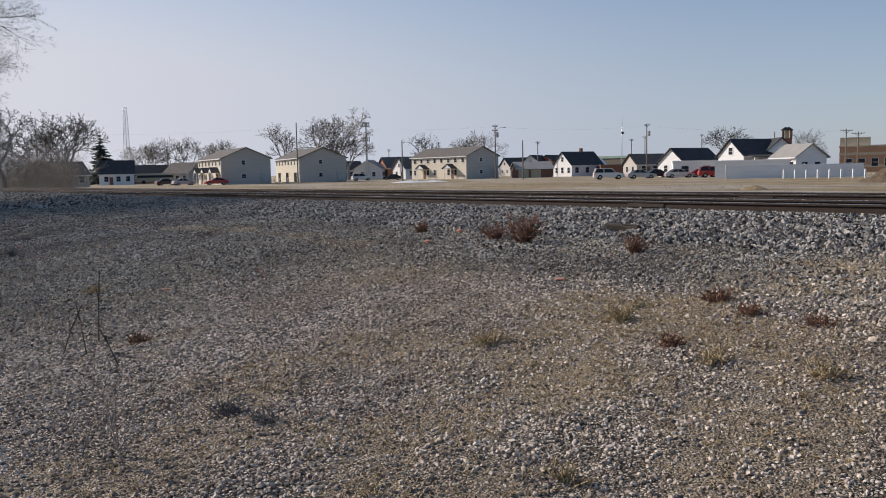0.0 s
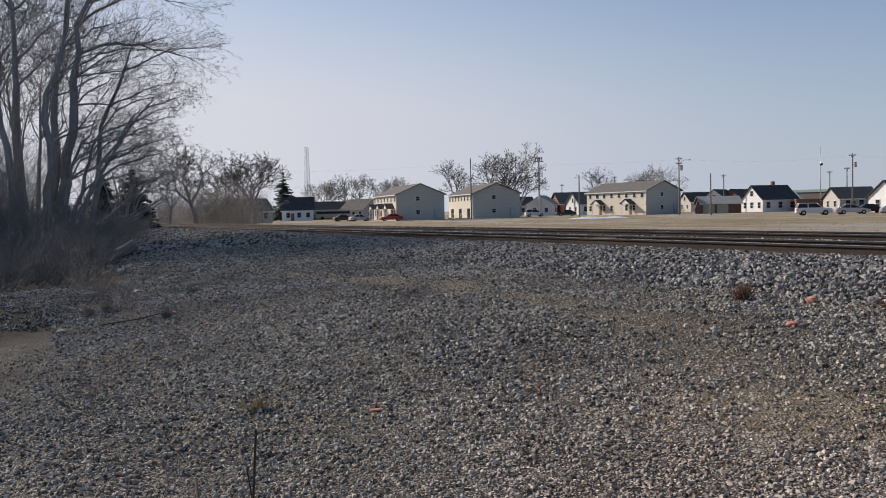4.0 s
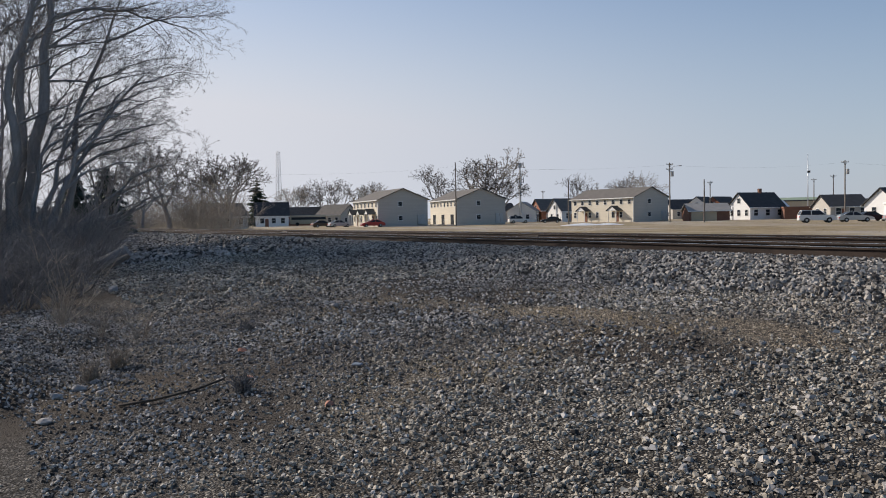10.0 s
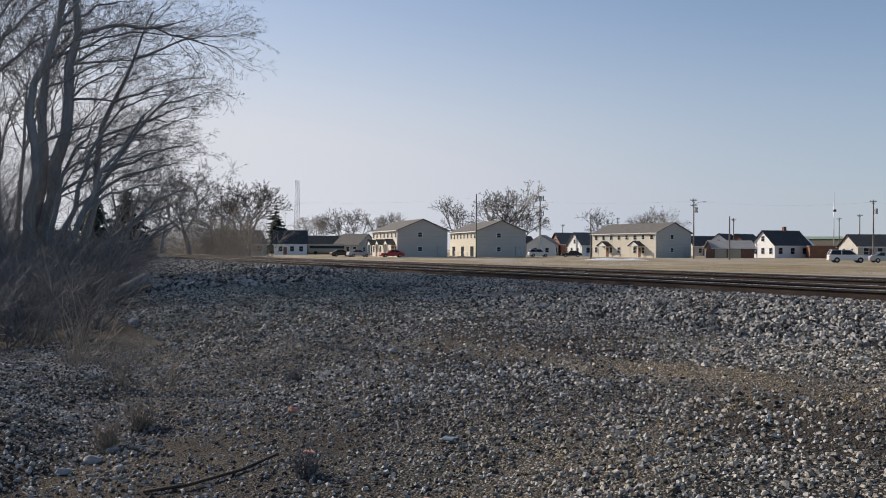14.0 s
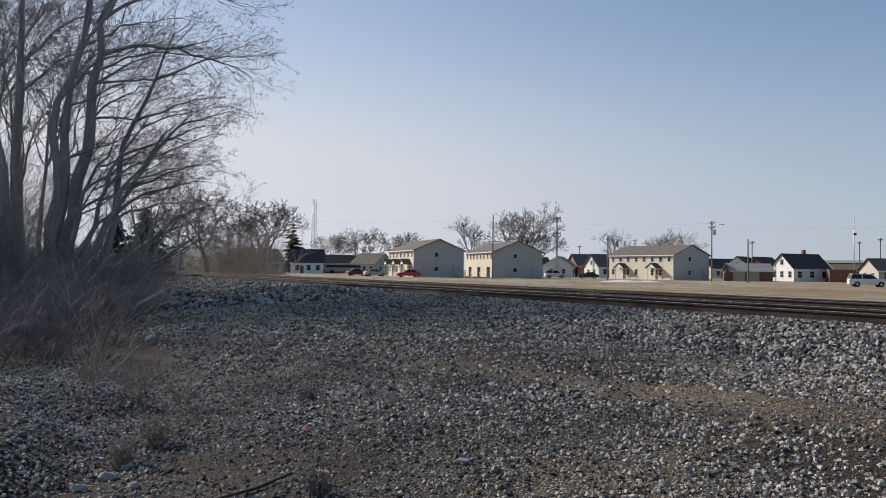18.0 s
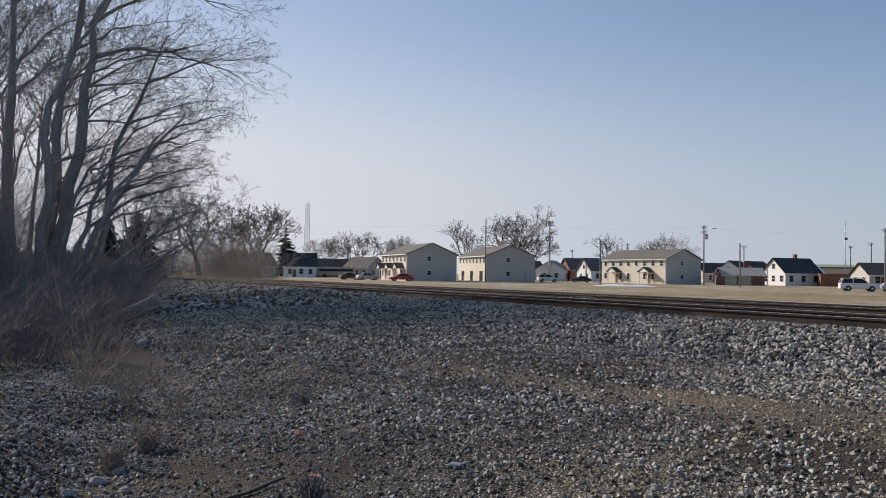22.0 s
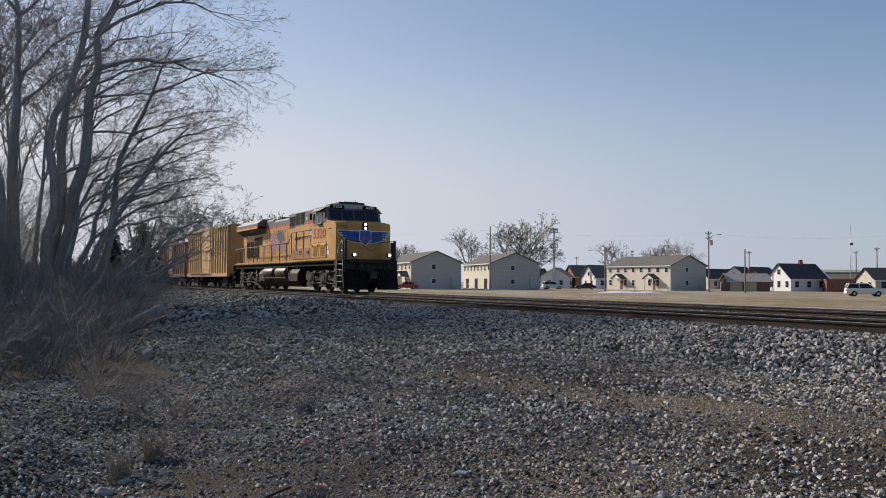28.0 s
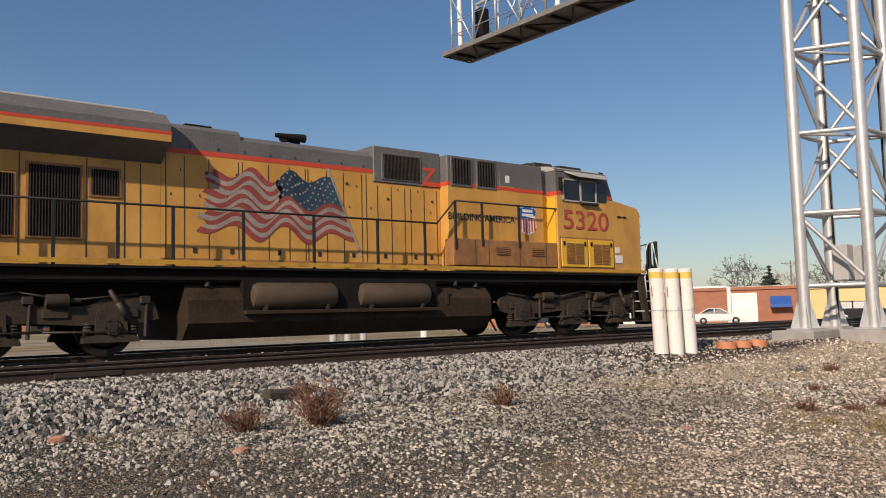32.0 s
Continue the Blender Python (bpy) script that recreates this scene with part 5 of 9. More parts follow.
    part("front_rail", Geo().path([(2.3, -1.3, 2.68), (2.36, -0.4, 2.55)], 0.018).path([(2.3, 1.3, 2.68), (2.36, 0.4, 2.55)], 0.018), HANDRAIL, loco)
    for s in (-1, 1):
        part("rear_steps", Geo().box(-19.3, -18.75, min(s * 1.0, s * 1.5), max(s * 1.0, s * 1.5), 0.35, 0.4).box(-19.3, -18.75, min(s * 1.0, s * 1.5), max(s * 1.0, s * 1.5), 0.75, 0.8).box(-19.3, -18.75, min(s * 1.0, s * 1.5), max(s * 1.0, s * 1.5), 1.15, 1.2).box(-19.34, -19.28, min(s * 1.0, s * 1.55), max(s * 1.0, s * 1.55), 0.3, 1.66), GRIME, loco)
    part("rear_coupler", Geo().box(-19.9, -19.2, -0.14, 0.14, 0.74, 1.0, 0.03), DARK_IRON, loco)
    return loco


def freight_truck(car, cx):
    g = Geo()
    for s in (-1, 1):
        a, b = min(s * 0.98, s * 1.12), max(s * 0.98, s * 1.12)
        g.prism([(cx - 1.15, 0.40), (cx - 1.15, 0.56), (cx - 0.5, 0.80), (cx + 0.5, 0.80), (cx + 1.15, 0.56), (cx + 1.15, 0.40), (cx + 0.4, 0.26), (cx - 0.4, 0.26)], a, b, "y")
    g.box(cx - 0.2, cx + 0.2, -1.1, 1.1, 0.6, 0.9)
    t = part("truck", g, GRIME, car, "rusty two-axle truck")
    for ax in (cx - 0.89, cx + 0.89):
        wheelset(car, ax, 0.457, True)
        for s in (-1, 1):
            part("bearing", Geo().lathe([(0.1, s * 1.0), (0.1, s * 1.2), (0.0, s * 1.22)], (ax, 0, 0.457), "y", 10), DARK_IRON, t)


def build_boxcar(length, top, paint_mat, label, door, ribs):
    """Local x from 0 (front end) back to -length."""
    car = thing("boxcar", label, "boxcar")
    z0 = 1.05
    part("body", Geo().box(-length + 0.3, -0.3, -1.42, 1.42, z0, top - 0.16, 0.02), paint_mat, car)
    part("roof", Geo().prism([(-1.50, top - 0.16), (1.50, top - 0.16), (0.0, top)], -length + 0.25, -0.25, "x"), CAR_GREY, car, "pale galvanised roof")
    for s in (-1, 1):
        yb = lambda a, b: (min(s * a, s * b), max(s * a, s * b))
        for k in range(ribs):
            x = -0.5 - k * (length - 1.0) / (ribs - 1)
            if door[0] - 0.1 < -x < door[1] + 0.1:
                continue
            part("side_rib", Geo().box(x - 0.05, x + 0.05, *yb(1.42, 1.50), z0 + 0.05, top - 0.22), paint_mat, car)
        part("top_chord", Geo().box(-length + 0.3, -0.3, *yb(1.42, 1.52), top - 0.28, top - 0.16), paint_mat, car)
        part("side_sill", Geo().box(-length + 0.3, -0.3, *yb(1.30, 1.52), z0 - 0.2, z0 + 0.06), paint_mat, car)
        d = part("door", Geo().box(-door[1], -door[0], *yb(1.42, 1.54), z0 + 0.05, top - 0.35, 0.01), paint_mat, car, "sliding plug door")
        for k in range(3):
            za = z0 + 0.4 + k * (top - z0 - 0.9) / 2.2
            part("door_rail", Geo().box(-door[1], -door[0], *yb(1.54, 1.57), za, za + 0.08), paint_mat, d)
        for x in (-door[0] - 0.4, -door[1] + 0.4):
            part("lock_rod", Geo().tube((x, s * 1.57, z0 + 0.1), (x, s * 1.57, top - 0.4), 0.025), DARK_IRON, d)
        part("door_track", Geo().box(-door[1] - (door[1] - door[0]), -door[0], *yb(1.5, 1.58), z0 - 0.04, z0 + 0.04), DARK_IRON, car)
        lad = Geo()
        for x in (-0.45, -length + 0.45):
            for k in range(9):
                lad.tube((x - 0.2, s * 1.55, z0 + 0.1 + k * 0.38), (x + 0.2, s * 1.55, z0 + 0.1 + k * 0.38), 0.014)
        part("ladder", lad, paint_mat, car)
    for x, sx in ((-0.3, 1), (-length + 0.3, -1)):
        g = Geo()
        for k in range(8):
            za = z0 + 0.2 + k * (top - z0 - 0.5) / 8
            g.box(min(x, x + sx * 0.07), max(x, x + sx * 0.07), -1.3, 1.3, za, za + 0.18)
        part("end_rib", g, paint_mat, car, "corrugated end wall")
    part("underframe", Geo().box(-length + 0.2, -0.2, -0.35, 0.35, 0.75, 1.05), GRIME, car)
    part("coupler", Geo().box(-0.3, 0.45, -0.13, 0.13, 0.74, 1.0).box(-length - 0.45, -length + 0.3, -0.13, 0.13, 0.74, 1.0), DARK_IRON, car)
    freight_truck(car, -2.4)
    freight_truck(car, -length + 2.4)
    return car


def build_tank_car(length):
    car = thing("tank_car", "white cylindrical tank car with rusty streaks", "tank car")
    r = 1.45
    part("tank", Geo().lathe([(0.0, -length + 0.6), (0.9, -length + 0.75), (r, -length + 1.3), (r, -1.3), (0.9, -0.75), (0.0, -0.6)], (0, 0, 2.55), "x", 28), CAR_WHITE, car)
    part("dome", Geo().lathe([(0.45, 3.9), (0.45, 4.3), (0.0, 4.35)], (-length / 2, 0, 0), "z", 16), CAR_WHITE, car, "valve dome")
    part("platform", Geo().box(-length / 2 - 1.2, -length / 2 + 1.2, -0.9, 0.9, 4.0, 4.04), DARK_IRON, car)
    for s in (-1, 1):
        part("railing", Geo().path([(-length / 2 - 1.2, s * 0.9, 4.04), (-length / 2 - 1.2, s * 0.9, 4.7), (-length / 2 + 1.2, s * 0.9, 4.7), (-length / 2 + 1.2, s * 0.9, 4.04)], 0.025), DARK_IRON, car)
        part("ladder", Geo().tube((-length / 2 - 0.25, s * 1.5, 1.0), (-length / 2 - 0.25, s * 1.2, 4.0), 0.025).tube((-length / 2 + 0.25, s * 1.5, 1.0), (-length / 2 + 0.25, s * 1.2, 4.0), 0.025), DARK_IRON, car)
    part("bolster", Geo().box(-3.0, -1.8, -1.3, 1.3, 0.95, 1.45).box(-length + 1.8, -length + 3.0, -1.3, 1.3, 0.95, 1.45).box(-length + 0.2, -0.2, -0.3, 0.3, 0.75, 1.05), GRIME, car)
    part("coupler", Geo().box(-0.3, 0.45, -0.13, 0.13, 0.74, 1.0).box(-length - 0.45, -length + 0.3, -0.13, 0.13, 0.74, 1.0), DARK_IRON, car)
    freight_truck(car, -2.4)
    freight_truck(car, -length + 2.4)
    return car


def build_hopper(length):
    car = thing("covered_hopper", "pale grey covered hopper car with ribbed sides", "hopper car", group="hopper cars of the train")
    body = [(-1.42, 1.5), (-1.5, 1.9), (-1.5, 4.2), (-1.1, 4.55), (1.1, 4.55), (1.5, 4.2), (1.5, 1.9), (1.42, 1.5)]
    part("body", Geo().prism(body, -length + 1.2, -1.2, "x"), CAR_GREY, car)
    for k in range(14):
        x = -1.6 - k * (length - 3.2) / 13
        part("side_rib", Geo().box(x - 0.05, x + 0.05, -1.58, 1.58, 1.6, 4.15), CAR_GREY, car)
    for k in range(3):
        cx = -length * (0.28 + 0.22 * k)
        part("discharge_bay", Geo().add([(cx - 1.5, -1.2, 1.5), (cx + 1.5, -1.2, 1.5), (cx + 1.5, 1.2, 1.5), (cx - 1.5, 1.2, 1.5), (cx - 0.3, -0.3, 0.55), (cx + 0.3, -0.3, 0.55), (cx + 0.3, 0.3, 0.55), (cx - 0.3, 0.3, 0.55)],
             [(0, 1, 2, 3), (4, 7, 6, 5), (0, 4, 5, 1), (1, 5, 6, 2), (2, 6, 7, 3), (3, 7, 4, 0)]), CAR_GREY, car)
    part("end_frame", Geo().box(-1.2, -0.3, -1.4, 1.4, 1.05, 1.25).box(-length + 0.3, -length + 1.2, -1.4, 1.4, 1.05, 1.25).box(-length + 0.2, -0.2, -0.3, 0.3, 0.75, 1.1).tube((-0.5, -1.3, 1.2), (-1.25, -1.3, 4.0), 0.05).tube((-length + 0.5, -1.3, 1.2), (-length + 1.25, -1.3, 4.0), 0.05), GRIME, car)
    part("roof_walk", Geo().box(-length + 1.2, -1.2, -0.4, 0.4, 4.62, 4.66).box(-length + 2, -2, -0.3, 0.3, 4.55, 4.62), DARK_IRON, car)
    part("coupler", Geo().box(-0.3, 0.45, -0.13, 0.13, 0.74, 1.0).box(-length - 0.45, -length + 0.3, -0.13, 0.13, 0.74, 1.0), DARK_IRON, car)
    freight_truck(car, -2.2)
    freight_truck(car, -length + 2.2)
    return car


TRAIN = [(build_locomotive(), 0.0),
         (build_boxcar(15.3, 4.95, BOX_YELLOW, "faded yellow ribbed boxcar with a wide plug door", (5.4, 9.3), 19), -21.0),
         (build_boxcar(14.4, 4.25, BOX_BROWN, "dark rusty brown boxcar, lower than its neighbour", (5.6, 8.6), 15), -36.9),
         (build_tank_car(14.0), -51.9), ]
HOPPER = build_hopper(16.5)
TRAIN.append((HOPPER, -66.6))
for k in range(1, 4):
    TRAIN.append((copy_thing(HOPPER, Matrix()), -66.6 - 17.4 * k))

# ---- trees and brush ----
def grow(r, base, way, length, radius, level, out, up=0.15, wander=0.22, kids=(5, 9), shrink=0.62, last=4, start=0.3, droop=0.0):
    """A branch as a chain of pieces, with side branches; out collects (p, q, r0, r1, level)."""
    n = 6 if level < 2 else (4 if level == 2 else (2 if level == 3 else 1))
    p, d, pts = Vector(base), Vector(way).normalized(), []
    for i in range(n):
        bend = up if level < 2 else up * 0.5 - droop
        d = (d + Vector((r.gauss(0, 1), r.gauss(0, 1), r.gauss(0, 1))) * wander * (0.6 + 0.3 * min(level, 3)) + Vector((0, 0, bend))).normalized()
        q = p + d * (length / n)
        r0, r1 = radius * (1 - 0.7 * i / n), radius * (1 - 0.7 * (i + 1) / n)
        out.append((p.copy(), q.copy(), r0, r1, level))
        pts.append((q.copy(), d.copy(), r1, (i + 1) / n))
        p = q
    if level >= last:
        return
    s = shrink[min(level, len(shrink) - 1)] if isinstance(shrink, tuple) else shrink
    for k in range(r.randint(*kids)):
        f = start + (1 - start) * r.random()
        q, dd, rr, _f = pts[min(n - 1, int(f * n))]
        if n == 1:
            q = out[-1][0].lerp(q, f) if k else q
        side = Vector((r.gauss(0, 1), r.gauss(0, 1), r.gauss(0, 0.7))).normalized()
        w = (dd * r.uniform(0.7, 1.1) + side * r.uniform(0.45, 0.8)).normalized()
        grow(r, q, w, length * s * r.uniform(0.65, 1.2), max(0.0025, rr * r.uniform(0.45, 0.7)), level + 1, out, up * 0.8, wander, kids, shrink, last, 0.2, droop)


def branches_mesh(name, segs, material, sides=3, thick=1.0, least=0.0):
    p = np.array([s[0][:] for s in segs])
    q = np.array([s[1][:] for s in segs])
    r0 = np.maximum(np.array([s[2] for s in segs]) * thick, least)
    r1 = np.maximum(np.array([s[3] for s in segs]) * thick, least * 0.8)
    d = q - p
    d /= np.linalg.norm(d, axis=1)[:, None] + 1e-9
    if sides > 5:
        p, q = p - d * r0[:, None] * 0.35, q + d * r1[:, None] * 0.35
    ref = np.where(np.abs(d[:, 2:3]) > 0.9, np.array([[1.0, 0, 0]]), np.array([[0, 0, 1.0]]))
    a = np.cross(d, ref)
    a /= np.linalg.norm(a, axis=1)[:, None]
    b = np.cross(d, a)
    ang = 2 * np.pi * np.arange(sides) / sides
    ring = a[:, None, :] * np.cos(ang)[None, :, None] + b[:, None, :] * np.sin(ang)[None, :, None]
    v = np.concatenate([p[:, None] + ring * r0[:, None, None], q[:, None] + ring * r1[:, None, None]], 1).reshape(-1, 3)
    k = np.arange(sides)
    f = np.stack([k, (k + 1) % sides, sides + (k + 1) % sides, sides + k], 1)
    f = (f[None] + 2 * sides * np.arange(len(segs))[:, None, None]).reshape(-1, 4)
    return raw_mesh(name, v, f, material)


def bare_tree(label, m, seed, height, stems, last=4, kids=(5, 8), spread=0.55, trunk=0.3, twig_mat=None, least=0.005, shrink=0.62, fork=0.25, up=0.12, name="bare_tree", group="", start=0.3, lean=(0, 0), droop=0.0, wander=0.13):
    r = random.Random(seed)
    t = thing(name, label, "tree", m, group)
    segs = []
    for i in range(stems):
        a = 2 * math.pi * (i + r.random() * 0.6) / max(stems, 1)
        k = 0.0 if stems == 1 else r.uniform(0.6, 1.0) * fork
        way = Vector((math.cos(a) * k + lean[0], math.sin(a) * k + lean[1], 1))
        off = Vector((math.cos(a), math.sin(a), 0)) * (0.0 if stems == 1 else trunk * 0.8)
        grow(r, off, way, height * r.uniform(0.75, 1.0), trunk * r.uniform(0.75, 1.05), 0, segs, up, wander, kids, shrink, last, start, droop)
    wood = [s for s in segs if s[4] <= 1]
    twigs = [s for s in segs if s[4] > 1]
    part("trunk", branches_mesh("trunk", wood, BARK, 7, 1.0, 0.01), None, t, "grey bark trunk and main limbs")
    tagged(part("crown", branches_mesh("crown", twigs, twig_mat or TWIG, 3, 1.0, least), None, t, "bare leafless crown of fine twigs"), kind="")
    return t


def conifer(label, m, seed, height, radius, name="spruce_tree"):
    r = random.Random(seed)
    t = thing(name, label, "tree", m)
    part("trunk", Geo().tube((0, 0, -0.1), (0, 0, height * 0.95), radius * 0.09, 0.02, 8), BARK, t)
    g_v, g_f = [], []
    tiers = 15
    for i in range(tiers):
        f = (i + 0.3) / tiers
        for b in range(13 if i < tiers - 3 else 6):
            z = height * (0.08 + 0.92 * (f + r.uniform(-0.025, 0.025)))
            rad = (radius * (1 - f) ** 0.85 + 0.1) * r.choice((0.55, 0.8, 0.95, 1.05, 1.2))
            a = r.uniform(0, 2 * math.pi)
            for k in range(7):
                u = 0.12 + 0.88 * k / 6
                c = Vector((math.cos(a) * rad * u, math.sin(a) * rad * u, z - rad * 0.30 * u + rad * 0.16 * u * u)) + Vector((r.gauss(0, 0.05), r.gauss(0, 0.05), r.gauss(0, 0.05))) * rad
                w = (0.12 + 0.14 * rad) * (1.25 - 0.7 * u)
                out_, side = Vector((math.cos(a), math.sin(a), -0.15)) * w * 1.5, Vector((-math.sin(a), math.cos(a), r.uniform(-0.5, 0.3))) * w * 1.3
                m_ = len(g_v)
                g_v += [c - out_, c + side - Vector((0, 0, w * 0.5)), c + out_, c - side - Vector((0, 0, w * 0.5)), c + Vector((0, 0, w * 0.55))]
                g_f += [(m_, m_ + 1, m_ + 4), (m_ + 1, m_ + 2, m_ + 4), (m_ + 2, m_ + 3, m_ + 4), (m_ + 3, m_, m_ + 4)]
    tri = np.array([f[:3] for f in g_f])
    part("crown", raw_mesh("crown", np.array([v[:] for v in g_v]), tri, NEEDLE), None, t, "dark green needles")
    return t


def at_ground(x, y, turn=0.0, dz=0.0):
    return pose(x, y, ground_z(x, y) - 0.05 + dz, 0, 0, turn)


def arch(r, base, heading, e0, e1, length, radius, segs, sprouts, reach=0.29, droop=0.0, first=0.15, n=10, kids=(3, 5), level=1, last=5):
    """A limb that leaves at elevation e0 and ends at e1 (degrees), with side shoots all along it."""
    p, pts = Vector(base), []
    for i in range(n):
        f = (i + 0.5) / n
        e, h = radians(e0 + (e1 - e0) * f + r.gauss(0, 8)), radians(heading + r.gauss(0, 13))
        d = Vector((math.cos(e) * math.cos(h), math.cos(e) * math.sin(h), math.sin(e)))
        q = p + d * length / n
        segs.append((p.copy(), q.copy(), radius * (1 - 0.85 * i / n), radius * (1 - 0.85 * (i + 1) / n), level))
        pts.append((q.copy(), d, radius * (1 - 0.85 * (i + 1) / n)))
        p = q
    sprouts = round(sprouts * (0.72 if level else 1.0))
    for k in range(sprouts):
        f = first + (1 - first) * (k + r.random()) / sprouts
        q, d, rr = pts[min(n - 1, int(f * n))]
        side = Vector((r.gauss(0, 1), r.gauss(0, 1), r.gauss(0.1, 0.8))).normalized()
        w = (d * r.uniform(0.8, 1.2) + side * r.uniform(0.4, 0.85)).normalized()
        grow(r, q, w, length * reach * r.uniform(0.55, 1.25) * (1.15 - 0.35 * f), max(0.010, min(0.022, rr * 0.55)), 2, segs, 0.05, 0.10, kids, (0.5, 0.5, 0.55, 0.5, 0.5), last, 0.15, droop)
    return pts


def limbed_tree(label, m, seed, trunks, limbs, name="bare_tree", least=0.0032):
    """trunks: (dx, dy, heading, e0, e1, length, radius); limbs: (trunk, share of its length, heading, e0, e1, length, radius, shoots)."""
    r = random.Random(seed)
    t = thing(name, label, "tree", m)
    segs, lines = [], []
    for dx, dy, heading, e0, e1, length, radius in trunks:
        lines.append(arch(r, (dx, dy, -0.2), heading, e0, e1, length, radius, segs, 12, 0.17, 0.03, 0.32, 12, level=0))
    for k, f, heading, e0, e1, length, radius, shoots in limbs:
        arch(r, lines[k][min(11, int(f * 12))][0], heading, e0, e1, length, radius, segs, shoots)
    part("trunk", branches_mesh("trunk", [s for s in segs if s[4] <= 1], BARK, 7, 1.0, 0.012), None, t, "grey bark trunk and main limbs")
    part("crown", branches_mesh("crown", [s for s in segs if s[4] > 1], TWIG, 3, 1.0, least), None, t, "bare leafless crown of fine twigs")
    return t


# the stand beside the track
STAND = (0.50, 0.52, 0.48, 0.5)
limbed_tree("tall bare tree with arching, drooping limbs beside the track", at_ground(-31.2, 2.0), 11,
            [(0.0, 0.0, 100, 92, 66, 14.0, 0.31), (-0.5, -1.2, 200, 88, 84, 13.5, 0.29), (0.3, -0.7, 60, 86, 82, 12.5, 0.24), (-0.4, -0.3, 90, 88, 76, 12.5, 0.26), (-0.9, 0.3, 80, 85, 72, 11.0, 0.18), (0.1, -1.6, 250, 88, 84, 12.0, 0.22)],
            [(0, 0.64, 84, 28, -26, 5.4, 0.075, 26), (0, 0.49, 86, 14, 4, 3.7, 0.05, 18), (0, 0.72, 80, 40, -14, 5.6, 0.075, 26), (0, 0.80, 88, 46, -5, 5.2, 0.065, 24), (3, 0.6, 82, 35, -10, 5.0, 0.06, 22), (3, 0.5, 70, 34, 8, 3.4, 0.045, 14), (4, 0.6, 85, 36, 8, 3.4, 0.045, 14), (4, 0.75, 80, 40, 0, 4.0, 0.05, 16), (3, 0.72, 95, 45, 5, 4.4, 0.05, 18), (0, 0.58, 88, 24, 0, 3.8, 0.05, 16), (0, 0.56, 100, 38, 10, 3.8, 0.05, 12), (0, 0.9, 70, 60, 20, 5.0, 0.06, 14),
             (0, 0.44, 60, 36, 12, 3.0, 0.045, 10), (1, 0.5, 80, 50, 15, 4.2, 0.06, 12), (1, 0.65, 100, 55, 20, 4.5, 0.06, 12), (2, 0.55, 80, 55, 20, 4.2, 0.06, 12), (2, 0.7, 60, 60, 30, 4.5, 0.06, 12), (1, 0.8, 300, 50, 20, 4.0, 0.06, 10), (2, 0.4, 95, 35, 15, 3.4, 0.05, 12), (1, 0.75, 60, 45, 10, 4.4, 0.06, 12)])
limbed_tree("low round bare tree with arching twigs", at_ground(-29.8, 2.2), 13,
            [(0.0, 0.2, 85, 86, 36, 8.0, 0.14), (0.2, 0.1, 70, 84, 44, 7.4, 0.12), (-0.2, 0.0, 110, 86, 50, 7.8, 0.13), (0.1, 0.3, 88, 62, 26, 6.0, 0.12), (-0.3, -0.3, 130, 86, 60, 7.2, 0.13), (0.0, 0.4, 80, 48, 16, 4.6, 0.10)],
            [(5, 0.3, 84, 24, 46, 4.2, 0.06, 12), (3, 0.45, 90, 36, 14, 3.0, 0.05, 12), (0, 0.55, 80, 36, 0, 3.0, 0.05, 12), (1, 0.5, 70, 40, 5, 3.0, 0.05, 12), (2, 0.5, 100, 45, 0, 3.0, 0.05, 12), (4, 0.55, 90, 50, 5, 3.2, 0.05, 12),
             (0, 0.38, 75, 46, 10, 3.6, 0.055, 14), (1, 0.34, 95, 40, 4, 3.6, 0.055, 14), (3, 0.3, 80, 30, 8, 3.6, 0.055, 14), (2, 0.38, 80, 44, 0, 3.6, 0.055, 14), (4, 0.42, 70, 36, 0, 3.6, 0.055, 14), (0, 0.72, 95, 50, 10, 2.8, 0.045, 12), (2, 0.7, 75, 36, -8, 3.0, 0.045, 12), (1, 0.7, 85, 46, 5, 2.8, 0.045, 12), (4, 0.72, 80, 26, -12, 3.2, 0.045, 12), (0, 0.85, 80, 40, 0, 2.4, 0.04, 12), (2, 0.86, 90, 40, -5, 2.6, 0.04, 12)])
limbed_tree("slim leaning bare tree behind the others", at_ground(-36.0, 1.6), 17,
            [(0.0, 0.0, 95, 88, 74, 9.0, 0.085), (0.3, 0.5, 80, 84, 60, 7.5, 0.07)],
            [(0, 0.5, 85, 40, 5, 3.6, 0.045, 10), (0, 0.65, 95, 45, 5, 3.4, 0.045, 10), (1, 0.6, 80, 35, 0, 3.0, 0.04, 10)], least=0.005)
bare_tree("low bare tree among the brush", at_ground(-36.0, 5.2), 14, 4.2, 5, 4, (5, 6), 0.62, 0.08, least=0.005, fork=0.5, up=0.04, shrink=(0.5, 0.5, 0.5))
bare_tree("slender bare tree behind the brush", at_ground(-44.0, 1.5), 15, 11, 3, 3, (7, 10), 0.58, 0.18, least=0.012, fork=0.25, shrink=(0.5, 0.5, 0.5))
bare_tree("tall bare tree deep in the stand", at_ground(-38.0, -1.0), 18, 13, 4, 4, (5, 7), 0.6, 0.24, least=0.010, fork=0.25, shrink=STAND, droop=0.05)
conifer("dark ragged cedar in the brush", at_ground(-62.0, 9.3), 21, 5.2, 1.7, "cedar_tree")
conifer("small dark cedar in the brush", at_ground(-52.0, 6.0), 22, 4.4, 1.5, "cedar_tree")


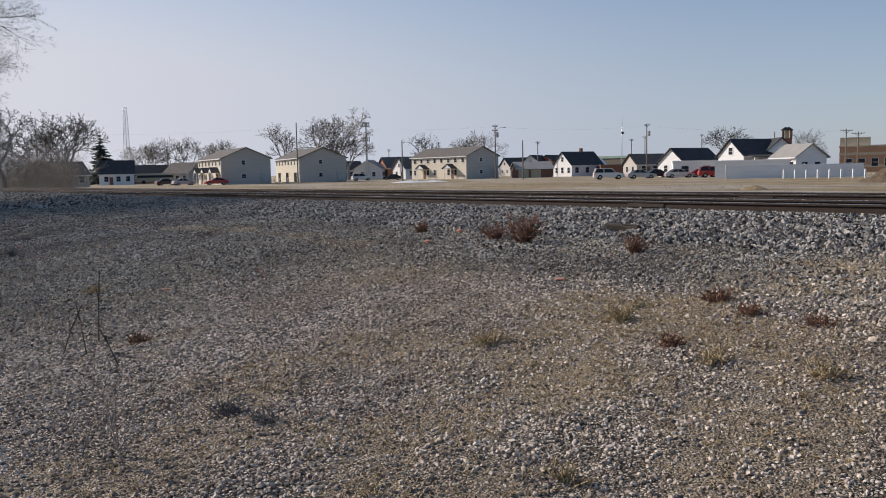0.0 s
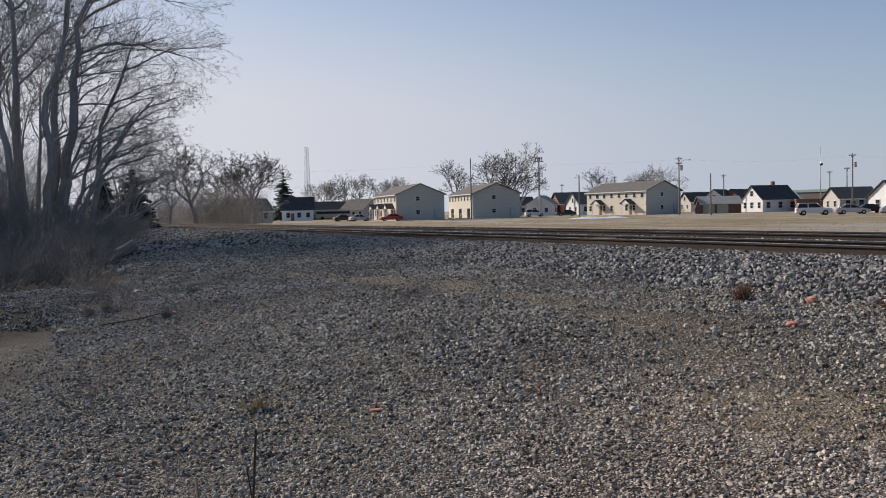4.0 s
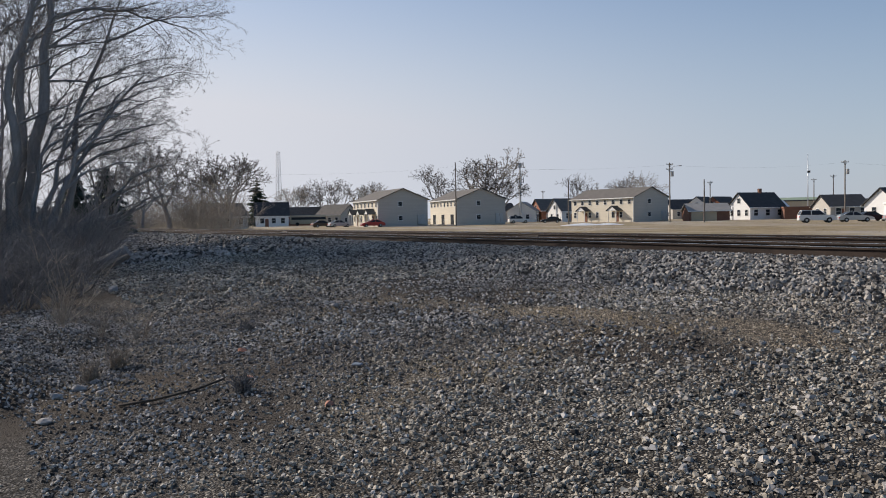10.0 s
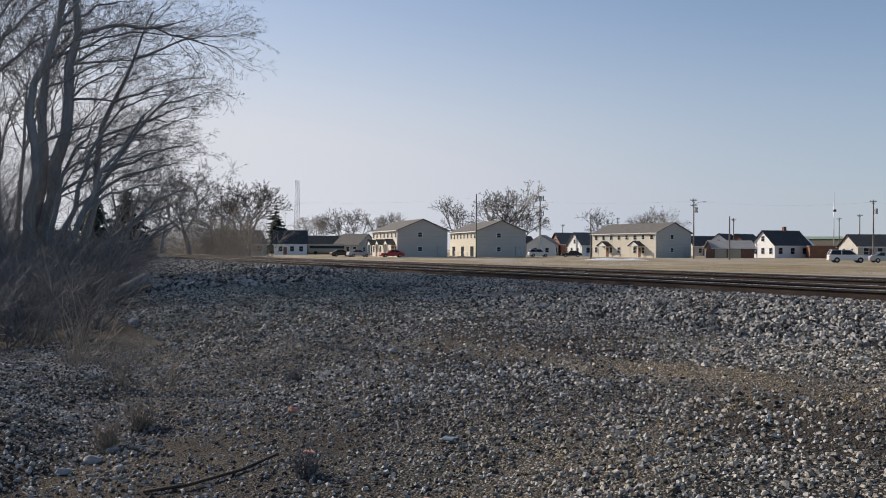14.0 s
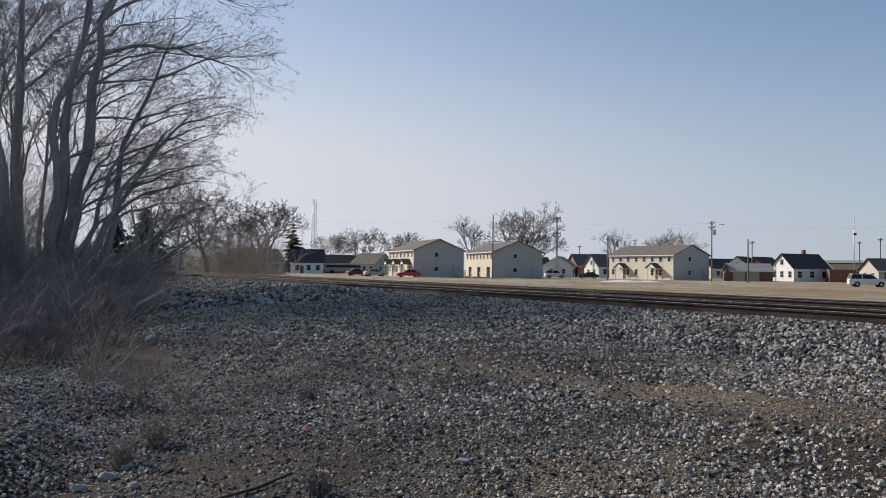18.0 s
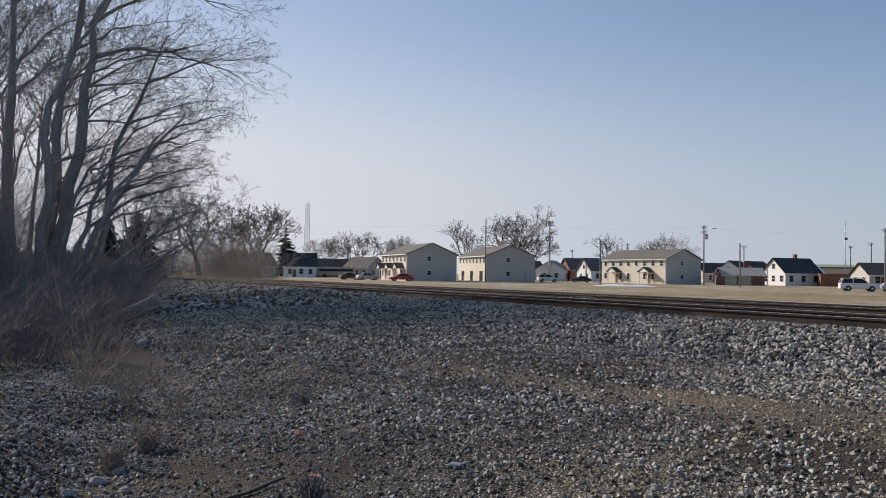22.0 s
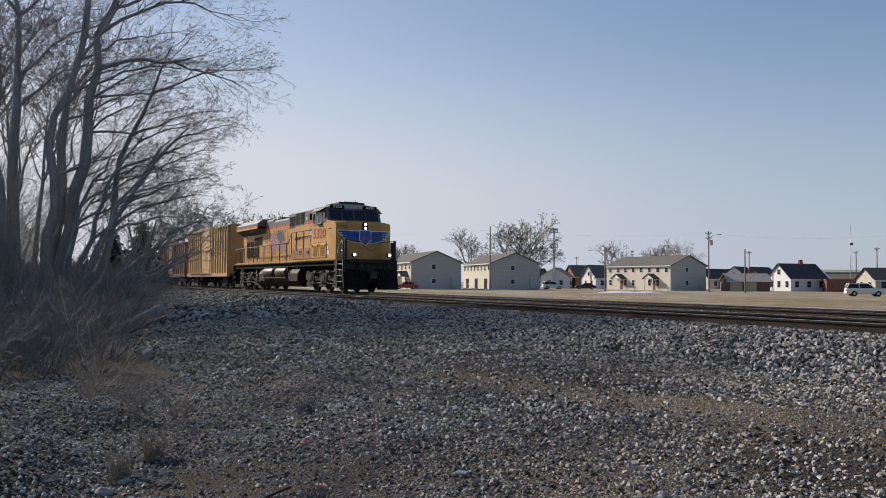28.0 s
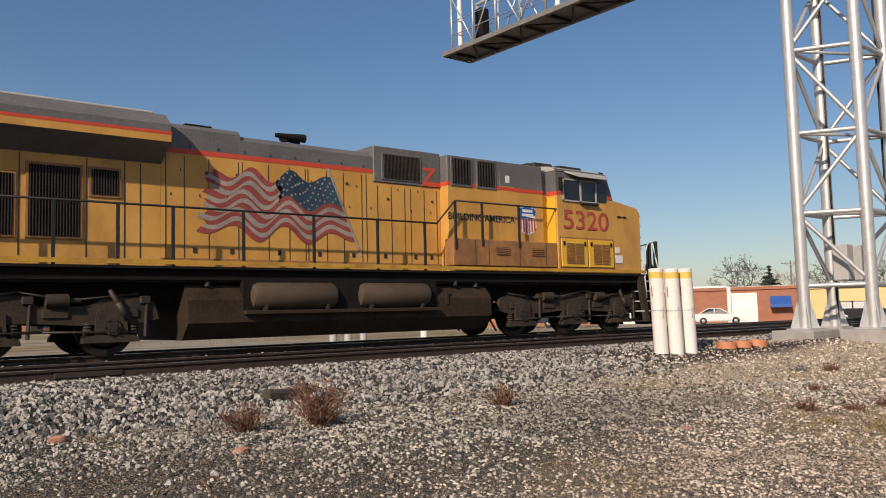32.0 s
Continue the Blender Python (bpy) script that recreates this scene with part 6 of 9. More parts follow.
def thicket(name, label, n, area, height, material, seed, keep=None, least=0.006, forks=3, spread=0.5):
    """Brush: many thin forked stems from the ground, one mesh."""
    r = random.Random(seed)
    segs = []
    while n > 0:
        x, y = r.uniform(area[0], area[1]), r.uniform(area[2], area[3])
        n -= 1
        if keep and not keep(x, y):
            continue
        h = r.uniform(0.5, 1.0) * height * (1 + 0.55 * noise.noise(Vector((x * 0.22, y * 0.22, seed))))
        p = Vector((x, y, ground_z(x, y) - 0.05))
        d = Vector((r.gauss(0, spread), r.gauss(0, spread), 1)).normalized()
        for i in range(3):
            d = (d + Vector((r.gauss(0, 0.25), r.gauss(0, 0.25), 0.0))).normalized()
            q = p + d * h / 3
            segs.append((p, q, 0.012 * (1 - i * 0.28), 0.012 * (0.75 - i * 0.22), 2))
            for _ in range(forks):
                e = (d + Vector((r.gauss(0, 0.8), r.gauss(0, 0.8), r.gauss(0.1, 0.4)))).normalized()
                e2 = (e + Vector((r.gauss(0, 0.4), r.gauss(0, 0.4), r.gauss(0, 0.3)))).normalized()
                f = p.lerp(q, r.random())
                a = h * r.uniform(0.12, 0.35)
                segs.append((f, f + e * a, 0.006, 0.004, 3))
                segs.append((f + e * a, f + e * a + e2 * a * 0.8, 0.004, 0.002, 3))
            p = q
    return tagged(new(name, branches_mesh(name, segs, material, 3, 1.0, least)), label, "brush", kind="stuff")


def brush_edge(x, y):
    return y < min(7.6, -0.168 * x - 0.3 + 0.9 * noise.noise(Vector((x * 0.4, y * 0.4, 2)))) and y > -9


thicket("trackside_brush", "dense dark leafless brush beside the track", 3000, (-60, -20.5, -6, 8.5), 2.0, BRUSH_TWIG, 31, brush_edge, 0.006)
thicket("brush_front", "low tangled grey-brown brush in front of the trees", 2000, (-30, -14.5, -6, 4.6), 1.5, BRUSH_TWIG, 32, lambda x, y: y < -0.26 * x - 2.3 and y < -0.10 * x + 0.8, 0.0045)
thicket("tall_stems", "thin upright saplings at the edge of the brush", 90, (-44, -24, 2, 8.2), 3.4, TWIG, 33, brush_edge, 0.010, 2, 0.18)
thicket("sapling_stand", "dense thin saplings among the trackside trees", 680, (-40, -27, -6, 0.7), 5.4, TWIG, 37, None, 0.005, 6, 0.17)
thicket("far_brush", "pale leafless brush beyond the track", 1500, (-150, -72, 22.5, 40), 5.4, PALE_TWIG, 34, lambda x, y: y < -0.305 * x + 1 + 10 * noise.noise(Vector((x * 0.09, y * 0.09, 21))) and noise.noise(Vector((x * 0.16, y * 0.16, 3))) > -0.12, 0.012, 4, 0.20)
thicket("field_grass", "low tufts of dry grass scattered over the field", 2600, (-75, 50, 22, 62), 0.30, STRAW, 36, lambda x, y: noise.noise(Vector((x * 0.05, y * 0.16, 6))) > 0.02, 0.010, 1, 0.6)
thicket("weed_litter", "flattened brown weed stems scattered on the gravel", 1500, (1.5, 14, 0.5, 8.0), 0.11, RUSTY_WEED, 38, lambda x, y: noise.noise(Vector((x * 0.7, y * 0.7, 30))) > 0.12, 0.0022, 2, 1.3)
thicket("dark_litter", "flattened dark weed stems scattered on the gravel", 900, (-11, 3, 0.8, 7.0), 0.10, BRUSH_TWIG, 39, lambda x, y: noise.noise(Vector((x * 0.6, y * 0.6, 33))) > 0.15, 0.0022, 2, 1.3)
thicket("dead_tufts", "small dark tufts of dead grass among the tan gravel", 2600, (0.5, 12.5, -1.4, 5.0), 0.085, BRUSH_TWIG, 40, lambda x, y: noise.noise(Vector((x * 2.2, y * 2.2, 35))) > 0.28, 0.002, 2, 1.0)
thicket("distant_brush", "distant leafless brush along the railway", 900, (-190, -62, 1, 9.5), 3.2, BRUSH_TWIG, 35, None, 0.02)

# trees across the track; bearings from the standing point
FAR_TREES = [(-77.6, 112, 10.4, 3, 0.22), (-79.3, 105, 7.0, 3, 0.16), (-73.6, 125, 10.6, 4, 0.12), (-74.6, 128, 10.0, 4, 0.12), (-75.6, 140, 9, 3, 0.2), (-69.9, 260, 11, 3, 0.3), (-68.9, 280, 12, 3, 0.3), (-67.6, 250, 11.5, 3, 0.3), (-66.7, 265, 13, 2, 0.35), (-65.0, 240, 10.5, 3, 0.3), (-64.0, 255, 12.0, 3, 0.3),
             (-59.5, 230, 14, 3, 0.35), (-57.0, 220, 15.5, 3, 0.45), (-56.0, 225, 17.0, 3, 0.45), (-55.0, 215, 11.5, 2, 0.3), (-49.5, 260, 12.5, 4, 0.35), (-47.0, 270, 12.0, 3, 0.3), (-45.9, 268, 13, 3, 0.3), (-28.6, 240, 12, 4, 0.35), (-23.5, 250, 10, 3, 0.35), (-3.8, 210, 8, 3, 0.25), (4.6, 200, 8, 3, 0.25), (7.4, 215, 9.5, 4, 0.3),
             (14.2, 190, 13.5, 4, 0.4), (16.8, 195, 11.5, 4, 0.4), (22.4, 170, 10, 4, 0.35), (23.3, 165, 17.5, 3, 0.5), (24.6, 180, 10.5, 3, 0.3), (26.7, 210, 11, 4, 0.3), (29.6, 185, 16, 4, 0.45), (31.2, 190, 12.5, 4, 0.35), (32.5, 205, 12, 4, 0.35), (33.8, 215, 11, 3, 0.35), (36.5, 260, 13, 3, 0.35), (38.0, 270, 13, 3, 0.35), (39.4, 280, 14, 3, 0.35), (59.3, 150, 9.0, 5, 0.3), (61.6, 170, 7.5, 4, 0.3), (64.5, 190, 10, 4, 0.3), (67.0, 200, 10, 4, 0.3)]


def town_tree(seed, reach, twig_mat, m):
    """A broad leafless tree that forks again and again into a rounded crown."""
    r = random.Random(seed)
    t = thing("bare_tree", "leafless broad-crowned street tree", "tree", m, "bare trees of the town")
    segs = []

    def fork(p, d, length, radius, level):
        for i in range(2):
            d = (d + Vector((r.gauss(0, 0.11), r.gauss(0, 0.11), r.gauss(0.03, 0.08)))).normalized()
            q = p + d * length / 2
            segs.append((p.copy(), q.copy(), radius * (1 - 0.15 * i), radius * (0.85 - 0.15 * i), level))
            p = q
            if level >= 7:
                return
            if level > 1:
                for _ in range(2 if level > 3 else 1):
                    e = (d * 0.8 + Vector((r.gauss(0, 0.6), r.gauss(0, 0.6), r.gauss(0.1, 0.5)))).normalized()
                    fork(p, e, length * r.uniform(0.4, 0.6), radius * 0.4, max(level + 2, 6))
        a = r.uniform(0, 2 * math.pi)
        side = d.orthogonal().normalized()
        other = d.cross(side)
        many = 4 if level == 0 else (3 if r.random() < 0.35 else 2)
        for k in range(many):
            b = a + 2 * math.pi * (k + r.uniform(-0.2, 0.2)) / many
            tilt = r.uniform(0.36, 0.68) * reach
            e = (d + (side * math.cos(b) + other * math.sin(b)) * tilt).normalized()
            fork(p, e, length * r.uniform(0.62, 0.88), max(0.012, radius * (0.54 if many > 2 else 0.62)), level + 1)

    fork(Vector((0, 0, -0.1)), Vector((0, 0, 1)), 1.9, 0.2, 0)
    part("trunk", branches_mesh("trunk", [s for s in segs if s[4] <= 2], BARK, 6, 1.0, 0.03), None, t, "grey bark trunk and main limbs")
    part("crown", branches_mesh("crown", [s for s in segs if s[4] > 2], twig_mat, 3, 1.0, 0.013), None, t, "bare leafless crown of fine twigs")
    return t


KINDS = [town_tree(50 + i, (1.55, 1.1, 1.3, 1.2)[i], (TOWN_TWIG, PALE_TWIG, TOWN_TWIG, TOWN_TWIG)[i], at_ground(*spot(FAR_TREES[i][0], FAR_TREES[i][1]))) for i in range(4)]
TALLEST = [max(v.co.z for v in k.children[1].data.vertices) for k in KINDS]
for i, (az, far, h, stems, _w) in enumerate(FAR_TREES):
    x, y = spot(az, far)
    k = KINDS[i % 4]
    s = 0.72 * h / TALLEST[i % 4]
    m = at_ground(x, y, (i * 77) % 360) @ Matrix.Diagonal((s, s, s, 1))
    if i < 4:
        k.matrix_world = m
    else:
        c = copy_thing(k, at_ground(x, y, (i * 77) % 360))
        c.scale = (s * (0.9 + 0.2 * ((i * 37) % 10) / 10), s, s)
conifer("tall dark spruce behind the houses", at_ground(*spot(-71.95, 236)), 61, 14.2, 4.4)
conifer("dark spruce behind the white trailers", at_ground(*spot(27.9, 165)), 62, 13.0, 4.0)
conifer("small dark pine behind the brick building", at_ground(*spot(60.7, 140)), 63, 8.2, 2.6)

# ---- town beyond the track ----
SIDING_CREAM = surface("cream_siding", (0.55, 0.50, 0.40), (0.68, 0.62, 0.51), 0.8, 0.7, fine=6, stretch=(0.3, 0.3, 6))
SIDING_GREY_AND_SHADE = surface("grey_and_shade_siding", (0.40, 0.37, 0.33), (0.50, 0.47, 0.42), 0.8, 0.7, fine=6, stretch=(0.3, 0.3, 6))
SIDING_WHITE = surface("white_siding", (0.66, 0.66, 0.65), (0.80, 0.80, 0.79), 0.8, 0.6, fine=6, stretch=(0.3, 0.3, 6))
ROOF_BROWN = surface("brown_shingles", (0.085, 0.078, 0.070), (0.165, 0.152, 0.138), 1.2, 0.95, fine=9)
ROOF_DARK = surface("dark_shingles", (0.025, 0.027, 0.030), (0.065, 0.067, 0.072), 1.2, 0.95, fine=9)
ROOF_RED = surface("red_shingles", (0.20, 0.055, 0.04), (0.32, 0.10, 0.075), 1.2, 0.9, fine=9)
ROOF_MAROON = surface("maroon_shingles", (0.055, 0.024, 0.020), (0.11, 0.05, 0.04), 1.2, 0.9, fine=9)
ROOF_GREEN = surface("pale_green_roof", (0.30, 0.38, 0.26), (0.42, 0.50, 0.36), 0.8, 0.8)
ROOF_GREY = surface("grey_roof", (0.22, 0.21, 0.20), (0.34, 0.33, 0.31), 0.8, 0.8)
ROOF_WHITE = surface("white_flat_roof", (0.60, 0.59, 0.57), (0.76, 0.75, 0.73), 0.6, 0.7)
BRICK_RED = surface("red_brick", (0.27, 0.11, 0.065), (0.42, 0.185, 0.115), 0.7, 0.9, fine=11, stretch=(1, 1, 3))
BRICK_BROWN = surface("brown_brick", (0.15, 0.075, 0.05), (0.26, 0.13, 0.09), 0.7, 0.9, fine=11, stretch=(1, 1, 3))
BRICK_TAN = surface("tan_orange_brick", (0.34, 0.19, 0.11), (0.48, 0.29, 0.18), 0.7, 0.9, fine=11, stretch=(1, 1, 3))
TAN_WALL = surface("tan_wall", (0.44, 0.36, 0.25), (0.56, 0.47, 0.34), 0.6, 0.8)
YELLOW_WALL = surface("yellow_wall", (0.58, 0.47, 0.22), (0.70, 0.58, 0.30), 0.6, 0.8)
BLUE_WALL = surface("blue_grey_wall", (0.20, 0.27, 0.36), (0.30, 0.38, 0.48), 0.6, 0.7)
TRIM_WHITE = paint("white_trim", (0.72, 0.72, 0.70), 0.5)
DARK_BAND = paint("dark_fascia", (0.05, 0.05, 0.055), 0.6)
WINDOW_DARK = surface("dark_window_pane", (0.022, 0.027, 0.034), (0.038, 0.045, 0.056), 2, 0.25, spec=0.12)
POLE_WOOD = surface("weathered_pole", (0.14, 0.115, 0.095), (0.27, 0.235, 0.20), 2, 0.9, fine=30, stretch=(4, 4, 0.4))
WIRE = paint("dark_wire", (0.05, 0.05, 0.05), 0.6)
EARTH = surface("dug_earth", (0.045, 0.032, 0.021), (0.19, 0.142, 0.095), 2.6, 0.98, fine=12, bump=0.05)
WHITE_DEBRIS = surface("white_debris", (0.66, 0.68, 0.70), (0.80, 0.81, 0.82), 1.5, 0.8)


def window(parent, x, z, w, h, y, face=-1, frame=TRIM_WHITE):
    """A framed window on a wall that faces local -y (face -1) or +y."""
    a, b = sorted((y, y + face * 0.06))
    wd = part("window", Geo().box(x - w / 2 - 0.09, x + w / 2 + 0.09, a, b, z - 0.09, z + h + 0.09), frame, parent)
    a, b = sorted((y + face * 0.06, y + face * 0.075))
    part("pane", Geo().box(x - w / 2, x + w / 2, a, b, z, z + h * 0.48).box(x - w / 2, x + w / 2, a, b, z + h * 0.52, z + h), WINDOW_DARK, wd)
    return wd


def window_end(parent, y, z, w, h, x, face=1, frame=TRIM_WHITE):
    a, b = sorted((x, x + face * 0.06))
    wd = part("window", Geo().box(a, b, y - w / 2 - 0.09, y + w / 2 + 0.09, z - 0.09, z + h + 0.09), frame, parent)
    a, b = sorted((x + face * 0.06, x + face * 0.075))
    part("pane", Geo().box(a, b, y - w / 2, y + w / 2, z, z + h * 0.48).box(a, b, y - w / 2, y + w / 2, z + h * 0.52, z + h), WINDOW_DARK, wd)
    return wd


def house(name, label, m, length, width, eave, peak, wall, roof, gable_wall=None, over=0.4, chimney=None, category="house"):
    """A gabled house: ridge along local x, front wall towards local -y, centre at the origin."""
    h = thing(name, label, category, m)
    L, W = length / 2, width / 2
    part("wall", Geo().box(-L, L, -W, W, -0.3, eave), wall, h)
    for s in (-1, 1):
        a, b = sorted((s * L, s * (L + 0.02)))
        part("gable", Geo().prism([(-W, 0.0), (W, 0.0), (W, eave), (0, peak), (-W, eave)], a, b, "x"), gable_wall or wall, h)
    sl = (peak - eave) / W
    for s in (-1, 1):
        lo = eave - over * sl
        part("roof", Geo().prism([(0, peak), (s * (W + over), lo), (s * (W + over), lo + 0.14), (0, peak + 0.16)], -L - over, L + over, "x"), roof, h)
        part("eave_trim", Geo().box(-L - over, L + over, min(s * (W + over), s * (W + over + 0.05)), max(s * (W + over), s * (W + over + 0.05)), lo - 0.05, lo + 0.13), TRIM_WHITE, h)
    if chimney is not None:
        part("chimney", Geo().box(chimney - 0.35, chimney + 0.35, -0.3, 0.3, peak - 0.5, peak + 1.0), BRICK_BROWN, h)
    return h


def porch(parent, x, y, w, d, z, wall=TRIM_WHITE, roof=ROOF_DARK):
    """A small gabled door hood on posts, in front of a wall facing -y."""
    p = part("porch", Geo().prism([(x - w / 2, z), (x + w / 2, z), (x, z + w * 0.32)], y - d, y, "y"), wall, parent, "gabled porch hood")
    for s in (-1, 1):
        part("porch_roof", Geo().prism([(x, z + w * 0.32), (x + s * w * 0.6, z - 0.06), (x + s * w * 0.6, z + 0.06), (x, z + w * 0.32 + 0.13)], y - d - 0.15, y, "y"), roof, p)
        part("post", Geo().box(x + s * w * 0.42 - 0.06, x + s * w * 0.42 + 0.06, y - d + 0.05, y - d + 0.17, 0, z), wall, p)
    part("door", Geo().box(x - 0.45, x + 0.45, y - 0.04, y - 0.01, 0.1, 2.1), BRICK_BROWN, p)
    return p


def flat_building(name, label, m, length, width, height, wall, roof, band=None, category="building"):
    b = thing(name, label, category, m)
    L, W = length / 2, width / 2
    part("wall", Geo().box(-L, L, -W, W, -0.3, height), wall, b)
    part("roof", Geo().box(-L - 0.15, L + 0.15, -W - 0.15, W + 0.15, height + 0.003, height + 0.3), band or wall, b)
    part("roof_deck", Geo().box(-L + 0.1, L - 0.1, -W + 0.1, W - 0.1, height + 0.3, height + 0.34), roof, b)
    return b


def facing(az, far, extra=0.0):
    """A pose at a bearing and distance, local -y towards the standing point, turned by extra degrees."""
    x, y = spot(az, far)
    return pose(x, y, ground_z(x, y), 0, 0, -az + extra)


# three apartment houses: gable end towards the railway
def apartment(label, az, far, length, turn, width=9.6, eave=5.3, peak=7.4, porches=0, wall=SIDING_CREAM):
    cx, cy = spot(az, far)
    m = pose(cx, cy, ground_z(cx, cy), 0, 0, -az + turn) @ pose(-length / 2, width / 2, 0)
    # gable ends take grey siding: their shade is put into the colour
    h = house("apartment_house", label, m, length, width, eave, peak, wall, ROOF_BROWN, SIDING_GREY_AND_SHADE)
    W, L = width / 2, length / 2
    for s in (1, -1):
        window_end(h, -0.6, 1.2, 0.8, 0.85, s * (L + 0.02), s)
        window_end(h, -0.6, 4.0, 0.8, 0.85, s * (L + 0.02), s)
        part("meter_box", Geo().box(min(s * L, s * (L + 0.3)), max(s * L, s * (L + 0.3)), W - 2.2, W - 0.6, 0.3, 2.3, 0.03), CAR_GREY, h, "grey meter bank")
    n = int(length / 2.6)
    for k in range(n):
        x = -L + 1.4 + k * (length - 2.8) / (n - 1)
        window(h, x, 3.9, 0.8, 0.9, -W)
        if porches and k % 3 != 1:
            window(h, x, 1.0, 0.8, 1.2, -W)
    for k in range(porches):
        porch(h, -L + length * (k + 0.5) / porches, -W, 3.0, 1.6, 2.5)
    if not porches:
        for k in range(3):
            x = -L + length * (k + 0.5) / 3
            st = part("stoop", Geo().box(x - 1.6, x + 1.6, -W - 1.5, -W, -0.2, 0.15), CONCRETE, h, "concrete stoop")
            part("stoop_rail", Geo().path([(x - 1.5, -W - 1.4, 0.15), (x - 1.5, -W - 1.4, 1.1), (x + 1.5, -W - 1.4, 1.1), (x + 1.5, -W - 1.4, 0.15)], 0.04), TRIM_WHITE, st)
            # wide dark panel in place of the shaded recess under the porch
            part("door", Geo().box(x - 1.1, x + 1.1, -W - 0.05, -W - 0.01, 0.15, 2.2), WINDOW_DARK, h, "dark panel standing for the shaded porch recess")
    part("downspout", Geo().box(L - 0.25, L - 0.13, -W - 0.1, -W, 0, eave), TRIM_WHITE, h)
    return h


apartment("two-storey cream apartment house with its plain gable end coloured as shaded", -63.6, 160, 20, -74, width=10.2, porches=3)
apartment("two-storey cream apartment house with a brown shingle roof", -58.1, 166, 21, -73, width=10.4)
apartment("long two-storey cream apartment house with gabled porches", -45.95, 178, 21, -47, width=9.8, porches=2)

hs = house("house", "white cape house with a steep dark roof and chimney", facing(-38.2, 200, 40), 9.4, 7.6, 2.9, 6.0, SIDING_WHITE, ROOF_DARK, chimney=1.0)
for y_ in (-2.6, 0.0, 2.4):
    window_end(hs, y_, 0.9, 0.9, 1.3, -4.72, -1)
window_end(hs, 0.0, 3.7, 0.9, 1.1, -4.72, -1)
for x_ in (-3.2, 0.0, 3.2):
    window(hs, x_, 0.9, 1.0, 1.3, -3.8)
part("side_wing", Geo().box(4.7, 7.6, -2.6, 2.6, -0.3, 2.6).prism([(-2.6, 2.6), (2.6, 2.6), (0, 4.3)], 4.7, 7.6, "x"), SIDING_WHITE, hs, "lower white side wing")

SMALL_HOUSES = [
    (-70.95, 225, 8.5, 8, 3.0, 6.4, SIDING_WHITE, ROOF_DARK, 0, "white house with a dark gambrel-like roof behind the brush"),
    (-74.4, 175, 9, 8, 2.6, 5.2, SIDING_GREY_AND_SHADE, ROOF_BROWN, 20, "grey house with a brown roof behind the brush"),
    (-69.0, 250, 16, 8, 3.0, 5.4, BRICK_BROWN, ROOF_DARK, 10, "dark brown bungalow with a low roof"),
    (-66.5, 240, 9, 8, 3.1, 5.8, SIDING_GREY_AND_SHADE, ROOF_BROWN, -40, "small grey house with a gabled front"),
    (-53.5, 235, 9, 8, 3.2, 5.6, SIDING_WHITE, ROOF_GREY, 80, "small white house with a gabled porch"),
    (-51.6, 240, 10, 8, 3.3, 6.4, BRICK_RED, ROOF_BROWN, 25, "red brick house with a steep brown roof"),
    (-50.4, 228, 9, 8, 3.0, 6.2, SIDING_WHITE, ROOF_BROWN, 30, "white house with a brown roof"),
    (-43.0, 260, 10, 8, 3.0, 5.8, SIDING_GREY_AND_SHADE, ROOF_DARK, 30, "grey house with a dark roof"),
    (-41.6, 245, 9, 8, 3.2, 6.2, SIDING_WHITE, ROOF_DARK, 70, "white gabled house with a dark roof"),
    (-40.4, 250, 9, 8, 3.2, 6.2, BRICK_RED, ROOF_DARK, 60, "brick house with a white gable"),
    (-36.2, 260, 14, 9, 3.0, 5.6, SIDING_WHITE, ROOF_GREEN, 10, "low white house with a greenish roof"),
    (-29.7, 156, 9.0, 7, 2.6, 5.2, SIDING_WHITE, ROOF_DARK, 48, "white house with a dark roof behind parked cars"),
    (-33.2, 185, 8.0, 7, 2.6, 4.8, SIDING_GREY_AND_SHADE, ROOF_DARK, 30, "grey house with a dark roof in the jumble"),
    (-21.9, 132, 6.2, 5.2, 3.0, 4.8, SIDING_WHITE, ROOF_GREY, -50, "white gabled outbuilding with a grey roof"),
    (-12.9, 205, 12, 9, 3.2, 6.0, SIDING_GREY_AND_SHADE, ROOF_DARK, 20, "grey house behind the chapel"),
    (-3.0, 185, 9, 8.5, 3.2, 6.2, BRICK_BROWN, ROOF_RED, 55, "brick bungalow with a red roof and white bargeboards"),
    (-1.8, 178, 7.5, 8, 3.0, 6.0, SIDING_WHITE, ROOF_BROWN, 60, "small house with a brown roof"),
    (1.0, 172, 8.6, 8, 2.6, 4.9, BRICK_BROWN, ROOF_RED, 0, "low house with a hipped red roof and porch"),
    (3.2, 190, 13, 8, 2.8, 5.6, TAN_WALL, ROOF_GREY, 4, "cream house with a long grey roof"),
    (8.6, 230, 13, 9, 2.6, 4.4, TAN_WALL, ROOF_WHITE, 0, "low tan house with a pale roof"),
    (11.0, 168, 8.8, 8, 2.7, 4.3, BRICK_RED, ROOF_WHITE, 90, "brick office with a shallow white gable"),
    (11.7, 195, 9, 8, 3.2, 6.4, BRICK_RED, ROOF_WHITE, 60, "brick house with a white-trimmed gable"),
    (21.2, 158, 7.0, 10, 3.4, 6.4, SIDING_CREAM, ROOF_GREEN, 80, "cream house with a pale green roof"),
    (-55.4, 250, 9, 8, 3.0, 5.6, SIDING_GREY_AND_SHADE, ROOF_DARK, 20, "grey bungalow behind the apartments"),
]
